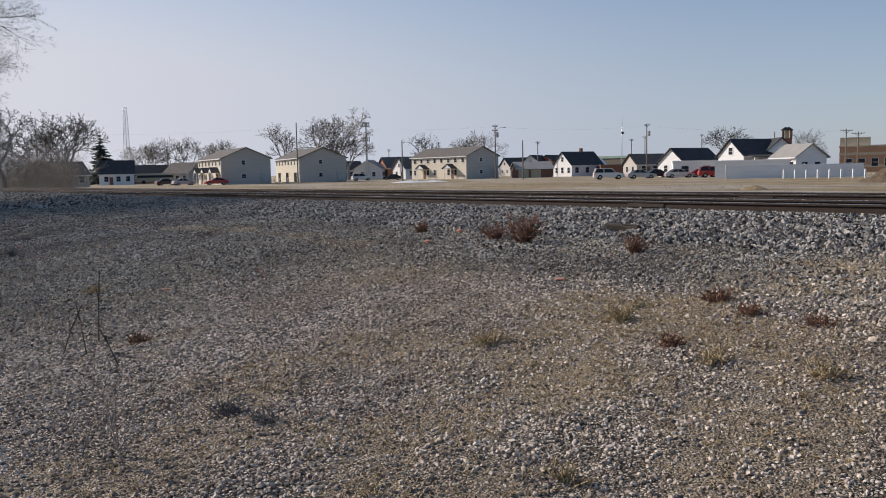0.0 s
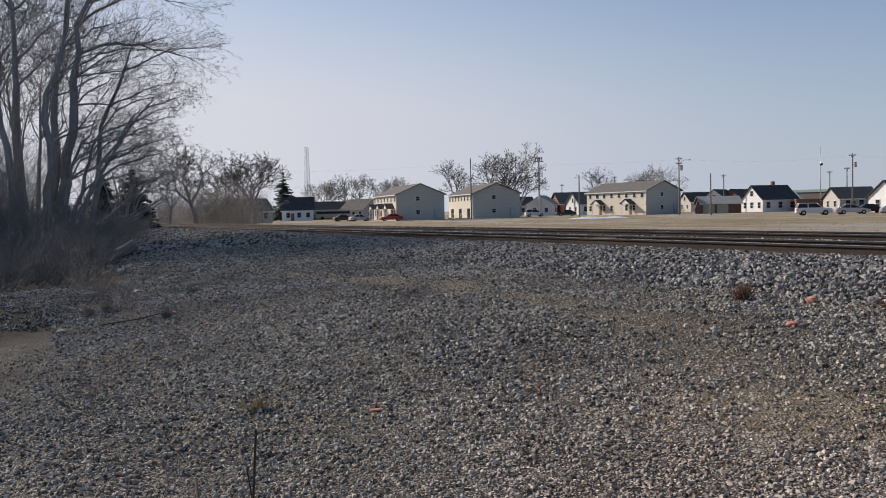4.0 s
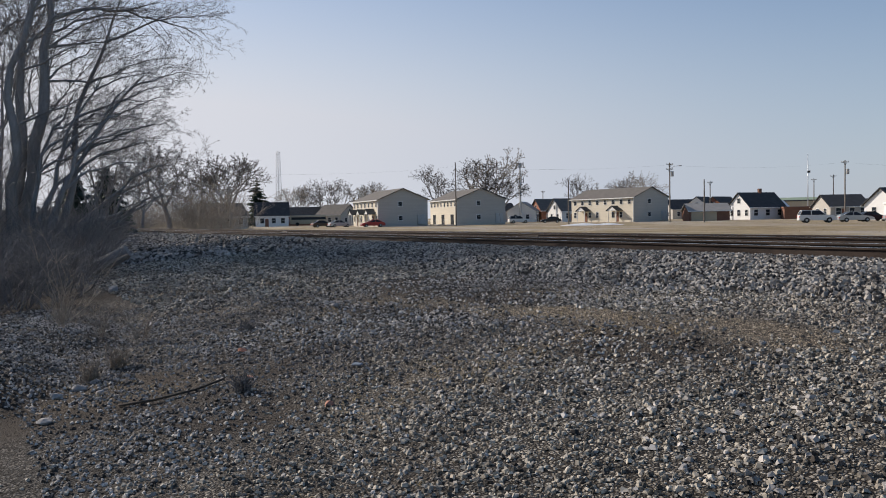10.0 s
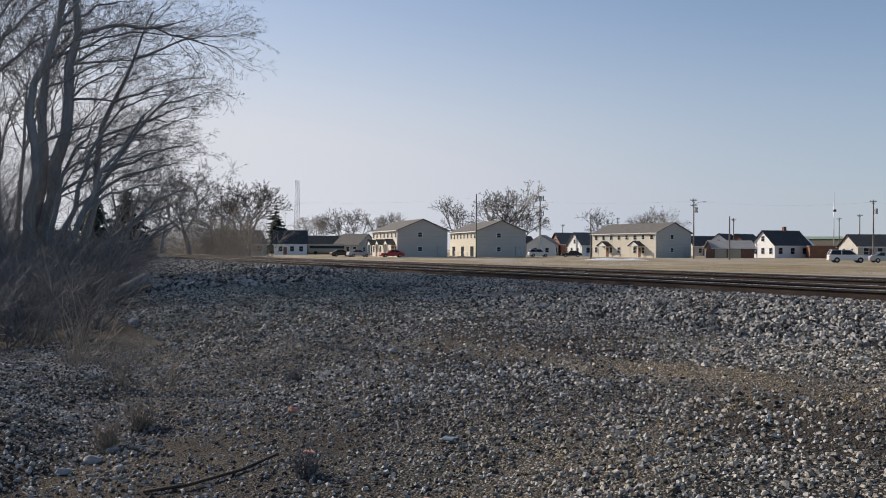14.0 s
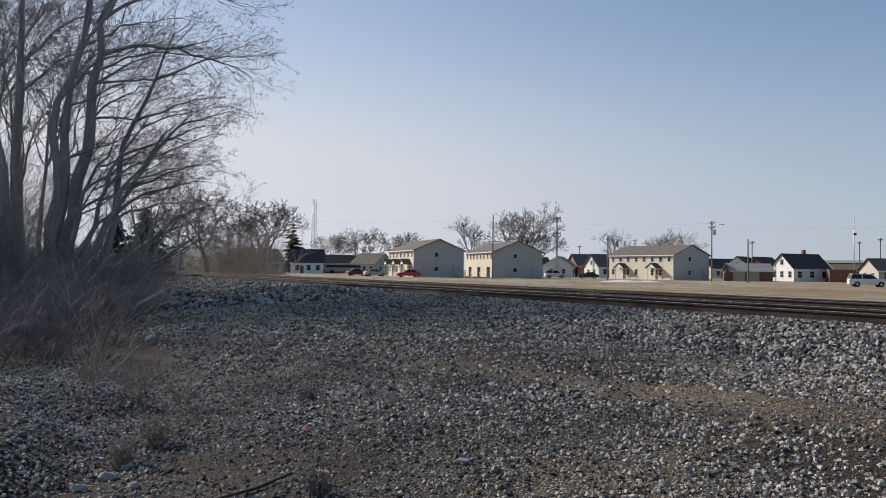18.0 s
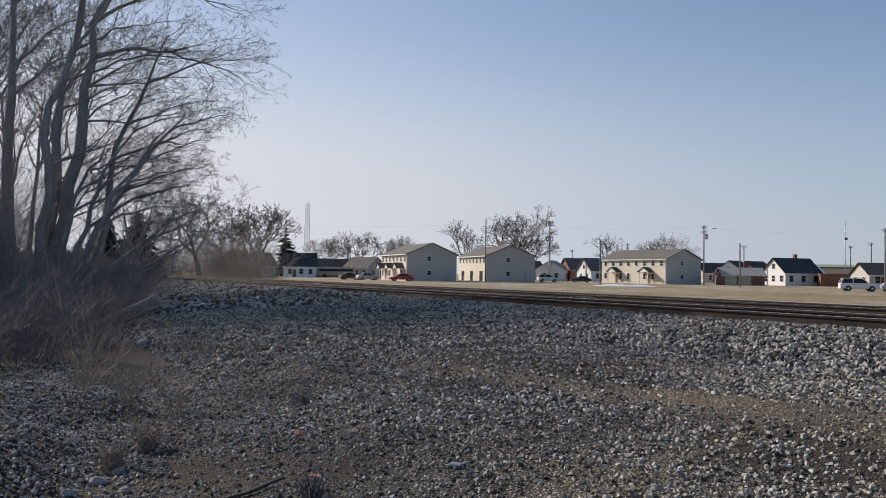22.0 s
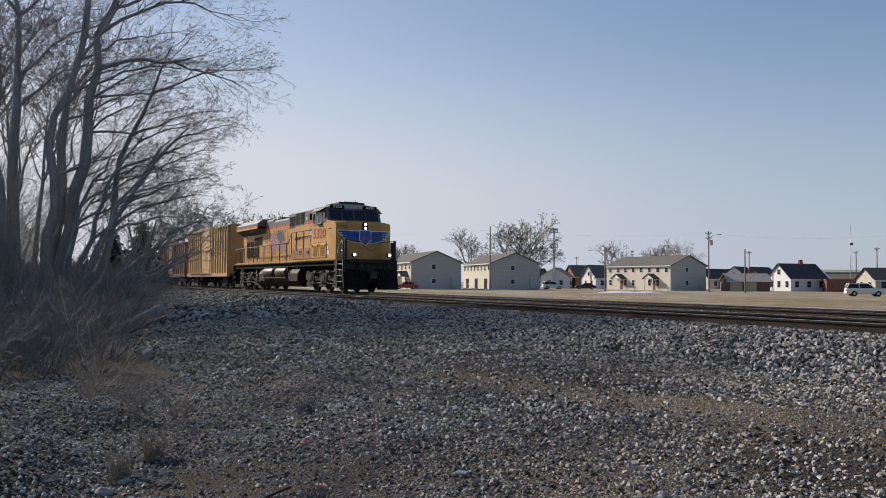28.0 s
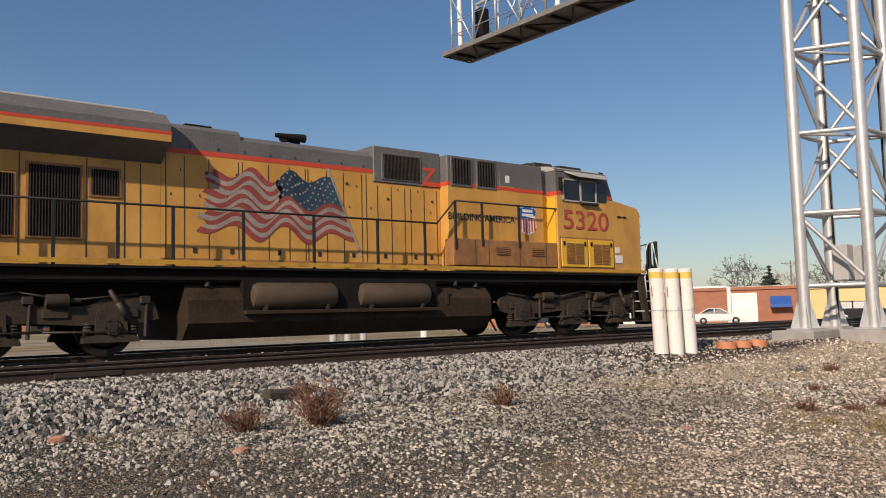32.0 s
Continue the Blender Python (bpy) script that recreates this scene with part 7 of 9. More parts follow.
for az, far, ln, wd, ev, pk, wl, rf, turn, label in SMALL_HOUSES:
    h_ = house("house", label, facing(az, far, turn), ln, wd, ev, pk, wl, rf)
    for k in (-0.3, 0.05, 0.33):
        window(h_, ln * k, 0.9, 1.0, 1.3, -wd / 2)
    for s_ in (-1, 1):
        window_end(h_, -wd * 0.22, 0.9, 0.9, 1.2, s_ * (ln / 2 + 0.02), s_)
        window_end(h_, wd * 0.2, 0.9, 0.9, 1.2, s_ * (ln / 2 + 0.02), s_)
        if pk > 5.7:
            window_end(h_, 0, ev + 0.4, 0.8, 1.0, s_ * (ln / 2 + 0.02), s_)
    part("door", Geo().box(-ln * 0.16 - 0.45, -ln * 0.16 + 0.45, -wd / 2 - 0.05, -wd / 2 - 0.01, 0, 2.05), BRICK_BROWN, h_)

# big white house with a cupola tower behind, and the low buildings round it
bw = house("house", "large white house with dark shingled gables", facing(-25.2, 138, 45), 7.6, 6.2, 3.5, 6.0, SIDING_WHITE, ROOF_DARK)
for k in (-1.6, 1.6):
    window(bw, k, 1.0, 1.0, 1.4, -3.1)
    window_end(bw, k, 1.0, 1.0, 1.4, -3.82, -1)
window_end(bw, 0, 3.6, 0.9, 1.1, -3.82, -1)
part("porch_roof", Geo().prism([(-4.9, 3.0), (-3.1, 3.4), (-3.1, 3.55), (-4.9, 3.15)], -3.2, 3.2, "x"), ROOF_DARK, bw, "dark porch roof")
for k in (-3.0, 0.0, 3.0):
    part("porch_post", Geo().box(k - 0.08, k + 0.08, -4.8, -4.64, 0, 3.0), TRIM_WHITE, bw)
wg = house("house", "white wing of the large house with a plain gable", facing(-23.7, 141, -68), 6.5, 6.4, 3.3, 6.1, SIDING_WHITE, ROOF_DARK)
window_end(wg, -1.2, 1.0, 0.9, 1.3, 3.27, 1)
cup = thing("brick_tower", "square dark brick tower with an open cupola", "tower", facing(-24.65, 226))
part("shaft", Geo().box(-1.15, 1.15, -1.15, 1.15, -0.3, 8.7), BRICK_BROWN, cup)
for sx in (-0.95, 0.95):
    for sy in (-0.95, 0.95):
        part("pillar", Geo().box(sx - 0.25, sx + 0.25, sy - 0.25, sy + 0.25, 8.7, 10.7), BRICK_BROWN, cup)
part("belfry", Geo().box(-0.5, 0.5, -0.5, 0.5, 8.7, 10.7), YELLOW_WALL, cup)
part("cap", Geo().box(-1.4, 1.4, -1.4, 1.4, 10.7, 10.95).prism([(-1.25, 10.95), (1.25, 10.95), (0.6, 11.5), (-0.6, 11.5)], -1.25, 1.25, "y"), DARK_BAND, cup)
low = flat_building("commercial_building", "long low white building behind parked cars", facing(-28.2, 146, 8), 12, 7, 2.5, SIDING_WHITE, ROOF_WHITE)
for k in range(3):
    window(low, -4 + k * 3.6, 0.8, 1.2, 1.1, -3.5)
flat_building("shed", "very low white shed behind the fence", facing(-24.3, 119, 0), 9.8, 4, 2.2, SIDING_WHITE, ROOF_WHITE)
flat_building("commercial_building", "flat-roofed brown warehouse with a dark band", facing(-33.6, 245, 0), 34, 14, 4.4, TAN_WALL, ROOF_GREY, DARK_BAND)
flat_building("commercial_building", "dark brown flat-roofed building", facing(-34.4, 200, 10), 16, 10, 2.4, BRICK_BROWN, ROOF_GREY)
ob_ = flat_building("brick_building", "orange brick building with pale bands", facing(-18.9, 190, 5), 13.5, 10, 5.2, BRICK_TAN, ROOF_WHITE, TAN_WALL)
for z_ in (1.0, 3.5):
    part("pale_band", Geo().box(-6.8, 6.8, -5.04, -5.0, z_, z_ + 0.55), TAN_WALL, ob_, "pale brick band")
part("upper_storey", Geo().box(-6.7, -1, -4, 4, 5.54, 7.2), TAN_WALL, ob_)
for k in range(5):
    window(ob_, -5 + k * 2.4, 1.2, 1.2, 1.6, -5)

# chapel-like barn with a red roof, outside stair and a small steeple
ch = house("barn", "white barn-like building with a dark red roof and small steeple", facing(-14.2, 185, 60), 11, 7.2, 3.4, 8.0, SIDING_WHITE, ROOF_MAROON, SIDING_WHITE)
part("cupola", Geo().box(-1.0, 0.4, -0.7, 0.7, 7.6, 9.0), SIDING_WHITE, ch, "white cupola on the ridge")
part("cupola_roof", Geo().lathe([(1.25, 9.0), (0.7, 9.6), (0.12, 10.6), (0.03, 12.6)], (-0.3, 0, 0), "z", 8), ROOF_RED, ch, "red pointed roof with a spike")
for y_ in (-0.9, 0.4):
    window_end(ch, y_, 4.4, 0.7, 1.2, -5.52, -1)
for x_ in (-3, 0.5, 3.5):
    window(ch, x_, 0.9, 1.1, 1.4, -3.6)
stair = part("outside_stair", Geo().prism([(-2.6, 3.6), (-2.4, 3.7), (2.6, 0.1), (2.3, 0.0)], -6.4, -5.6, "x"), POLE_WOOD, ch, "brown wooden outside stair")
part("stair_landing", Geo().box(-6.5, -5.55, -3.6, -2.4, 3.55, 3.7), POLE_WOOD, stair)
part("stair_rail", Geo().path([(-6.4, -3.5, 4.6), (-6.4, -2.5, 4.6), (-6.4, 2.4, 1.0)], 0.05), POLE_WOOD, stair)

bb = flat_building("commercial_building", "long low tan building with a dark roof edge", facing(-7.6, 165, 4), 22, 12, 3.0, TAN_WALL, ROOF_DARK, DARK_BAND)
part("low_roof", Geo().prism([(-6.1, 3.35), (6.1, 3.35), (0, 4.0)], -11.1, 11.1, "x"), ROOF_DARK, bb, "shallow dark roof")
part("blue_annex", Geo().box(11.0, 16.5, -5.8, 6.0, -0.2, 3.4), BLUE_WALL, bb, "blue-grey annex wall")
part("annex_roof", Geo().box(10.9, 16.7, -6.1, 6.1, 3.42, 3.6), DARK_BAND, bb)

# church steeple and grain plant far behind
st_ = thing("church_steeple", "distant dark pointed church steeple", "church", facing(-7.8, 420))
part("tower", Geo().box(-1.5, 1.5, -1.5, 1.5, -0.5, 12), BRICK_BROWN, st_)
part("spire", Geo().lathe([(2.0, 12), (0.05, 22.5)], (0, 0, 0), "z", 8), ROOF_DARK, st_)
gr_ = thing("grain_plant", "distant pale grain elevator with conveyors", "silo", facing(-9.2, 430))
for k in range(4):
    part("bin", Geo().lathe([(2.6, -0.5), (2.6, 9.5), (0.3, 11)], (-7 + k * 5.4, 0, 0), "z", 16), ROOF_WHITE, gr_)
part("head_house", Geo().box(1.5, 4.5, -2, 2, -0.5, 15), ROOF_WHITE, gr_)
part("conveyor", Geo().tube((-16, 0, 15), (-6, 0, 11), 0.6).tube((3, 0, 15.5), (9, 0, 13), 0.5), GALV, gr_)

# motel row and white trailers on the right-hand street
mo = flat_building("motel", "long low motel with a covered walkway", facing(16.1, 170, 0), 21, 7, 2.9, TAN_WALL, ROOF_WHITE, ROOF_GREY)
part("canopy", Geo().box(-10.5, 10.5, -6.0, -3.5, 2.6, 2.85), ROOF_GREY, mo, "grey walkway canopy")
for k in range(6):
    part("canopy_post", Geo().box(-10.3 + k * 4.1, -10.15 + k * 4.1, -5.9, -5.75, 0, 2.6), TRIM_WHITE, mo)
    window(mo, -8.6 + k * 3.4, 0.9, 1.3, 1.2, -3.5)
sh_ = flat_building("shop", "low tan shopfront with wide windows", facing(22.6, 156, 0), 7.5, 6, 2.8, TAN_WALL, ROOF_WHITE)
for k in range(4):
    window(sh_, -2.7 + k * 1.8, 0.5, 1.4, 1.7, -3.0)


def trailer(label, m, length):
    t = thing("semi_trailer", label, "trailer", m, "white trailers along the street")
    part("box", Geo().box(-length / 2, length / 2, -1.3, 1.3, 1.1, 4.1, 0.04), SIDING_WHITE, t)
    part("rail", Geo().box(-length / 2, length / 2, -1.33, 1.33, 1.0, 1.12), CAR_GREY, t)
    for x in (-length / 2 + 1.2, -length / 2 + 2.5, length / 2 - 2.6):
        for s in (-1, 1):
            part("wheel", Geo().lathe([(0.0, s * 0.9), (0.5, s * 0.9), (0.5, s * 1.25), (0.25, s * 1.25), (0.0, s * 1.2)], (x, 0, 0.5), "y", 14), RUBBER, t)
    part("underframe", Geo().box(-length / 2 + 0.5, length / 2 - 0.5, -0.5, 0.5, 0.8, 1.0), DARK_IRON, t)
    part("landing_gear", Geo().box(length / 2 - 4.2, length / 2 - 4.0, -0.8, 0.8, 0, 1.0), DARK_IRON, t)
    return t


trailer("long white box trailer parked across the lot", facing(25.1, 176, -4), 15.5)
trailer("white box trailer parked beside another", facing(28.9, 160, 0), 14.2)
trailer("white box trailer seen beyond the posts", facing(31.3, 150, 10), 9.0)

# brick workshops
br = flat_building("brick_building", "red brick two-part workshop with a white door", facing(47.2, 98, 0), 19, 12, 4.1, BRICK_RED, ROOF_WHITE)
part("tall_block", Geo().box(-9.6, 1.0, -6.1, 6.0, 4.45, 6.4), BRICK_RED, br, "taller brick block")
part("white_door", Geo().box(6.0, 8.6, -6.05, -6.0, 0, 2.7), TRIM_WHITE, br, "white roller door")
AWNING_GREEN = paint("dark_green_awning", (0.02, 0.085, 0.05), 0.7)
for x_, z_ in ((-8.3, 3.9), (-5.5, 4.5), (-2.9, 4.6), (-2.5, 2.6), (-8.4, 2.0)):
    part("opening", Geo().box(x_ - 0.45, x_ + 0.45, -6.12, -6.1, z_ - 1.1, z_), WINDOW_DARK, br)
    part("awning", Geo().prism([(-6.1, z_ + 0.55), (-6.45, z_ + 0.42), (-6.75, z_), (-6.75, z_ - 0.12), (-6.1, z_ - 0.12)], x_ - 0.65, x_ + 0.65, "x"), AWNING_GREEN, br, "dark green rounded awning")
for x_, z_ in ((-5.4, 3.1), (3.2, 2.6)):
    part("sign_board", Geo().box(x_ - 0.45, x_ + 0.45, -6.19, -6.13, z_, z_ + 0.9), TRIM_WHITE, br, "white sign board")
part("ledge", Geo().box(-9.7, 1.1, -6.2, -6.1, 6.4, 6.55), BRICK_BROWN, br, "brick parapet ledge")
br2 = flat_building("brick_building", "low red brick building with white roller door and pale roof", facing(58.9, 92, 0), 11.5, 9, 3.2, BRICK_RED, ROOF_WHITE)
part("white_door", Geo().box(-0.9, 1.5, -4.55, -4.5, 0, 2.9), TRIM_WHITE, br2, "white roller door")
part("pilaster", Geo().box(-1.3, -0.95, -4.7, -4.5, 0, 3.5), TRIM_WHITE, br2)
part("blue_awning", Geo().prism([(-4.5, 2.5), (-5.6, 1.7), (-5.6, 1.4), (-4.5, 1.4)], 2.7, 4.6, "x"), LOGO_BLUE, br2, "blue fabric awning")
part("side_roof", Geo().box(-6.2, -1.3, -4.0, 4.0, 3.5, 3.7), ROOF_WHITE, br2)
flat_building("brick_building", "long pale-roofed brick building behind", facing(55.0, 112, 0), 22, 10, 3.6, BRICK_RED, ROOF_WHITE, ROOF_WHITE)
flat_building("commercial_building", "yellow-walled building behind the signal tower", facing(65.6, 100, 0), 12, 9, 3.2, YELLOW_WALL, ROOF_WHITE)
flat_building("commercial_building", "small white-walled building beside the brick one", facing(62.9, 105, 0), 5, 8, 2.8, SIDING_WHITE, ROOF_DARK)
b3 = flat_building("brick_building", "red brick store with a red side door and white garage door", facing(38.6, 125, 4), 12.5, 10, 4.6, BRICK_RED, ROOF_GREY)
part("red_door", Geo().box(-4.6, -3.2, -5.05, -5.0, 0, 3.0), LOCO_RED, b3)
part("white_door", Geo().box(-1.2, 1.2, -5.05, -5.0, 0, 3.2), TRIM_WHITE, b3)
flat_building("commercial_building", "cream two-storey building beyond the lot", facing(35.4, 160, 0), 8, 8, 5.2, SIDING_CREAM, ROOF_GREY)
house("house", "low tan house beyond the trailers", facing(33.3, 165, 0), 10, 8, 2.9, 4.6, TAN_WALL, ROOF_BROWN)

# garage, white fence, posts, dirt pile
ga = house("garage", "low brown garage with pale doors and a grey roof", facing(-41.3, 185, 15), 8.4, 6, 2.2, 3.6, BRICK_BROWN, ROOF_GREY)
for x_ in (-2.6, 0.3):
    part("garage_door", Geo().box(x_ - 1.2, x_ + 1.2, -3.05, -3.0, 0, 1.9), TAN_WALL, ga)
fx0, fy0 = spot(-25.4, 106)
fx1, fy1 = spot(-15.9, 112)
fl_ = math.hypot(fx1 - fx0, fy1 - fy0)
fence = thing("fence", "long solid white panel fence", "fence", pose(fx0, fy0, ground_z(fx0, fy0), 0, 0, math.degrees(math.atan2(fy1 - fy0, fx1 - fx0))))
np_ = int(fl_ / 2.4)
for k in range(np_):
    part("panel", Geo().box(k * 2.4 + 0.06, k * 2.4 + 2.34, -0.03, 0.03, 0.05, 1.75), SIDING_WHITE, fence)
    part("post", Geo().box(k * 2.4 - 0.06, k * 2.4 + 0.06, -0.06, 0.06, -0.2, 1.85), TRIM_WHITE, fence)
bollard = single("bollard", Geo().lathe([(0.12, -0.3), (0.12, 1.0), (0.08, 1.08), (0.0, 1.1)], n=12), TRIM_WHITE, "short white post in front of the fence", "post", group="white posts by the fence", m=facing(-21.3, 101))
for k in range(1, 8):
    copy_thing(bollard, facing(-21.3 + k * 0.715, 101))


def heap(name, label, az, far, rx, ry, h, material, seed, category="pile"):
    r = random.Random(seed)
    n, mrings = 64, 24
    g = Geo()
    vs = []
    for k in range(mrings + 1):
        f = k / mrings
        for i in range(n):
            a = 2 * math.pi * i / n
            nz = noise.noise(Vector((math.cos(a) * 2 * f + seed, math.sin(a) * 2 * f, 0))) * 0.6 + 0.45 * noise.noise(Vector((math.cos(a) * 6 * f + seed, math.sin(a) * 6 * f, 4))) + 0.3 * noise.noise(Vector((math.cos(a) * 15 * f + seed, math.sin(a) * 15 * f, 7)))
            rr = f * (1 + 0.15 * nz)
            vs.append((math.cos(a) * rx * rr, math.sin(a) * ry * rr, h * (1 - f) ** 0.85 * (1 + 0.35 * nz) - 0.05 * (k == mrings)))
    g.add(vs, [(k * n + i, k * n + (i + 1) % n, (k + 1) * n + (i + 1) % n, (k + 1) * n + i) for k in range(mrings) for i in range(n)])
    return single(name, g, material, label, category, m=facing(az, far))


heap("dirt_heap", "brown heap of dug earth in the field", -11.9, 76, 3.4, 2.4, 1.75, EARTH, 3)
heap("straw_heap", "low yellow heap of straw in the field", -17.3, 52, 0.9, 0.6, 0.3, STRAW, 5)
# white slab debris near the third apartment house, built as flat heaps
heap("snow_patch", "flat heap of white slab debris", -49.2, 128, 3.6, 1.2, 0.35, WHITE_DEBRIS, 7, "snow")
heap("snow_patch", "small heap of white slab debris", -47.6, 130, 2.6, 1.0, 0.3, WHITE_DEBRIS, 8, "snow")
heap("brush_heap", "low pile of dark brush in the lot", -4.9, 110, 1.9, 0.9, 0.5, EARTH, 9)


# ---- vehicles ----
def vehicle(label, m, color, kind="car", group="parked cars"):
    """x forward, resting on the ground; kinds: car, suv, van, pickup."""
    mat = color
    v = thing({"car": "car", "suv": "suv", "pickup": "pickup_truck"}[kind], label, {"car": "car", "suv": "car", "pickup": "truck"}[kind], m, group)
    if kind == "car":
        low_ = [(-2.25, 0.28), (2.25, 0.28), (2.32, 0.55), (2.2, 0.72), (1.1, 0.92), (-1.5, 0.98), (-2.2, 0.92), (-2.32, 0.6)]
        top_ = [(-1.75, 0.95), (0.95, 0.90), (0.15, 1.38), (-0.95, 1.40)]
        hw, r, ax = 0.88, 0.32, (1.38, -1.36)
    elif kind == "suv":
        low_ = [(-2.3, 0.34), (2.3, 0.34), (2.38, 0.7), (2.25, 0.95), (1.15, 1.10), (-2.3, 1.12), (-2.38, 0.7)]
        top_ = [(-2.28, 1.10), (1.05, 1.08), (0.35, 1.68), (-2.0, 1.70)]
        hw, r, ax = 0.93, 0.37, (1.45, -1.42)
    else:
        low_ = [(-2.85, 0.48), (2.75, 0.48), (2.82, 0.85), (2.72, 1.16), (1.5, 1.26), (-2.85, 1.24)]
        top_ = [(-1.15, 1.23), (1.5, 1.23), (0.85, 1.90), (-0.98, 1.93)]
        hw, r, ax = 0.98, 0.40, (1.75, -1.75)
    bm = bmesh.new()
    Geo()
    g = Geo().prism(low_, -hw, hw, "y")
    for p, f in ((low_, None),):
        pass
    b2 = bmesh.new()
    vs = [b2.verts.new(p) for p in g.v]
    for f in g.f:
        b2.faces.new([vs[i] for i in f])
    bmesh.ops.bevel(b2, geom=b2.edges[:], offset=0.07, segments=2, affect="EDGES")
    bm.free()
    body = part("body", Geo().take(b2), mat, v)
    cu = sum(p[0] for p in top_) / 4
    gl = Geo()
    k = 0.80
    vs_ = [(x, s * hw * (0.96 if z < 1.3 * low_[3][1] and z < top_[2][1] - 0.2 else k), z) for s in (-1, 1) for x, z in top_]
    gl.add(vs_, [(0, 1, 2, 3), (7, 6, 5, 4), (0, 4, 5, 1), (1, 5, 6, 2), (2, 6, 7, 3), (3, 7, 4, 0)])
    cabin = part("glasshouse", gl, WINDOW_DARK, v, "dark windows")
    a, b = top_[3], top_[2]
    part("roof", Geo().box(a[0] - 0.03, b[0] + 0.03, -hw * k - 0.01, hw * k + 0.01, a[1] - 0.03, a[1] + 0.04, 0.02), mat, v)
    pil = Geo()
    for s in (-1, 1):
        for (x0, z0), (x1, z1) in ((top_[0], top_[3]), (top_[1], top_[2])):
            pil.tube((x0, s * hw * 0.95, z0), (x1, s * hw * k, z1), 0.05, n=5)
        xm = (a[0] + b[0]) / 2
        pil.tube((xm, s * hw * 0.95, top_[0][1]), (xm, s * hw * k, a[1]), 0.05, n=5)
    part("pillars", pil, mat, v)
    for x in ax:
        for s in (-1, 1):
            t = part("tyre", Geo().lathe([(r * 0.6, s * (hw - 0.2)), (r * 0.95, s * (hw - 0.2)), (r, s * (hw - 0.15)), (r, s * (hw + 0.0)), (r * 0.95, s * (hw + 0.03)), (r * 0.6, s * (hw + 0.03))], (x, 0, r), "y", 18), RUBBER, v)
            part("rim", Geo().lathe([(0.0, s * (hw + 0.035)), (r * 0.35, s * (hw + 0.04)), (r * 0.6, s * (hw + 0.02)), (r * 0.62, s * (hw - 0.05))], (x, 0, r), "y", 14), CHROME, t)
    zl = low_[3][1] - 0.1
    for s in (-1, 1):
        part("headlight", Geo().box(low_[2][0] - 0.12, low_[2][0] + 0.0, s * hw * 0.75 - 0.18, s * hw * 0.75 + 0.18, zl - 0.1, zl + 0.04, 0.02), LOGO_WHITE, v)
        part("tail_light", Geo().box(low_[-1][0] - 0.0, low_[-1][0] + 0.12, s * hw * 0.8 - 0.12, s * hw * 0.8 + 0.12, zl - 0.1, zl + 0.1, 0.02), LOCO_RED, v)
    part("bumper", Geo().box(low_[1][0] - 0.05, low_[1][0] + 0.12, -hw * 0.9, hw * 0.9, low_[1][1], low_[1][1] + 0.2, 0.03).box(low_[0][0] - 0.1, low_[0][0] + 0.05, -hw * 0.9, hw * 0.9, low_[1][1], low_[1][1] + 0.2, 0.03), CAR_GREY if kind == "pickup" else mat, v)
    if kind == "pickup":
        part("bed", Geo().box(-2.75, -1.2, -0.85, 0.85, 1.21, 1.26), RUBBER, v, "dark cargo bed")
    return v


AUTO_WHITE = paint("car_white", (0.70, 0.70, 0.68), 0.3, 0, 0.05)
AUTO_SILVER = paint("car_silver", (0.38, 0.39, 0.40), 0.3, 0.5, 0.05)
AUTO_RED = paint("car_red", (0.42, 0.035, 0.03), 0.3, 0, 0.08)
AUTO_BLACK = paint("car_black", (0.022, 0.022, 0.026), 0.25, 0, 0.1)
AUTO_BLUE = paint("car_blue", (0.05, 0.08, 0.36), 0.3, 0, 0.08)
AUTO_BROWN = paint("car_brown", (0.09, 0.055, 0.035), 0.35, 0, 0.08)
AUTO_NAVY = paint("car_navy", (0.025, 0.03, 0.05), 0.3, 0, 0.08)

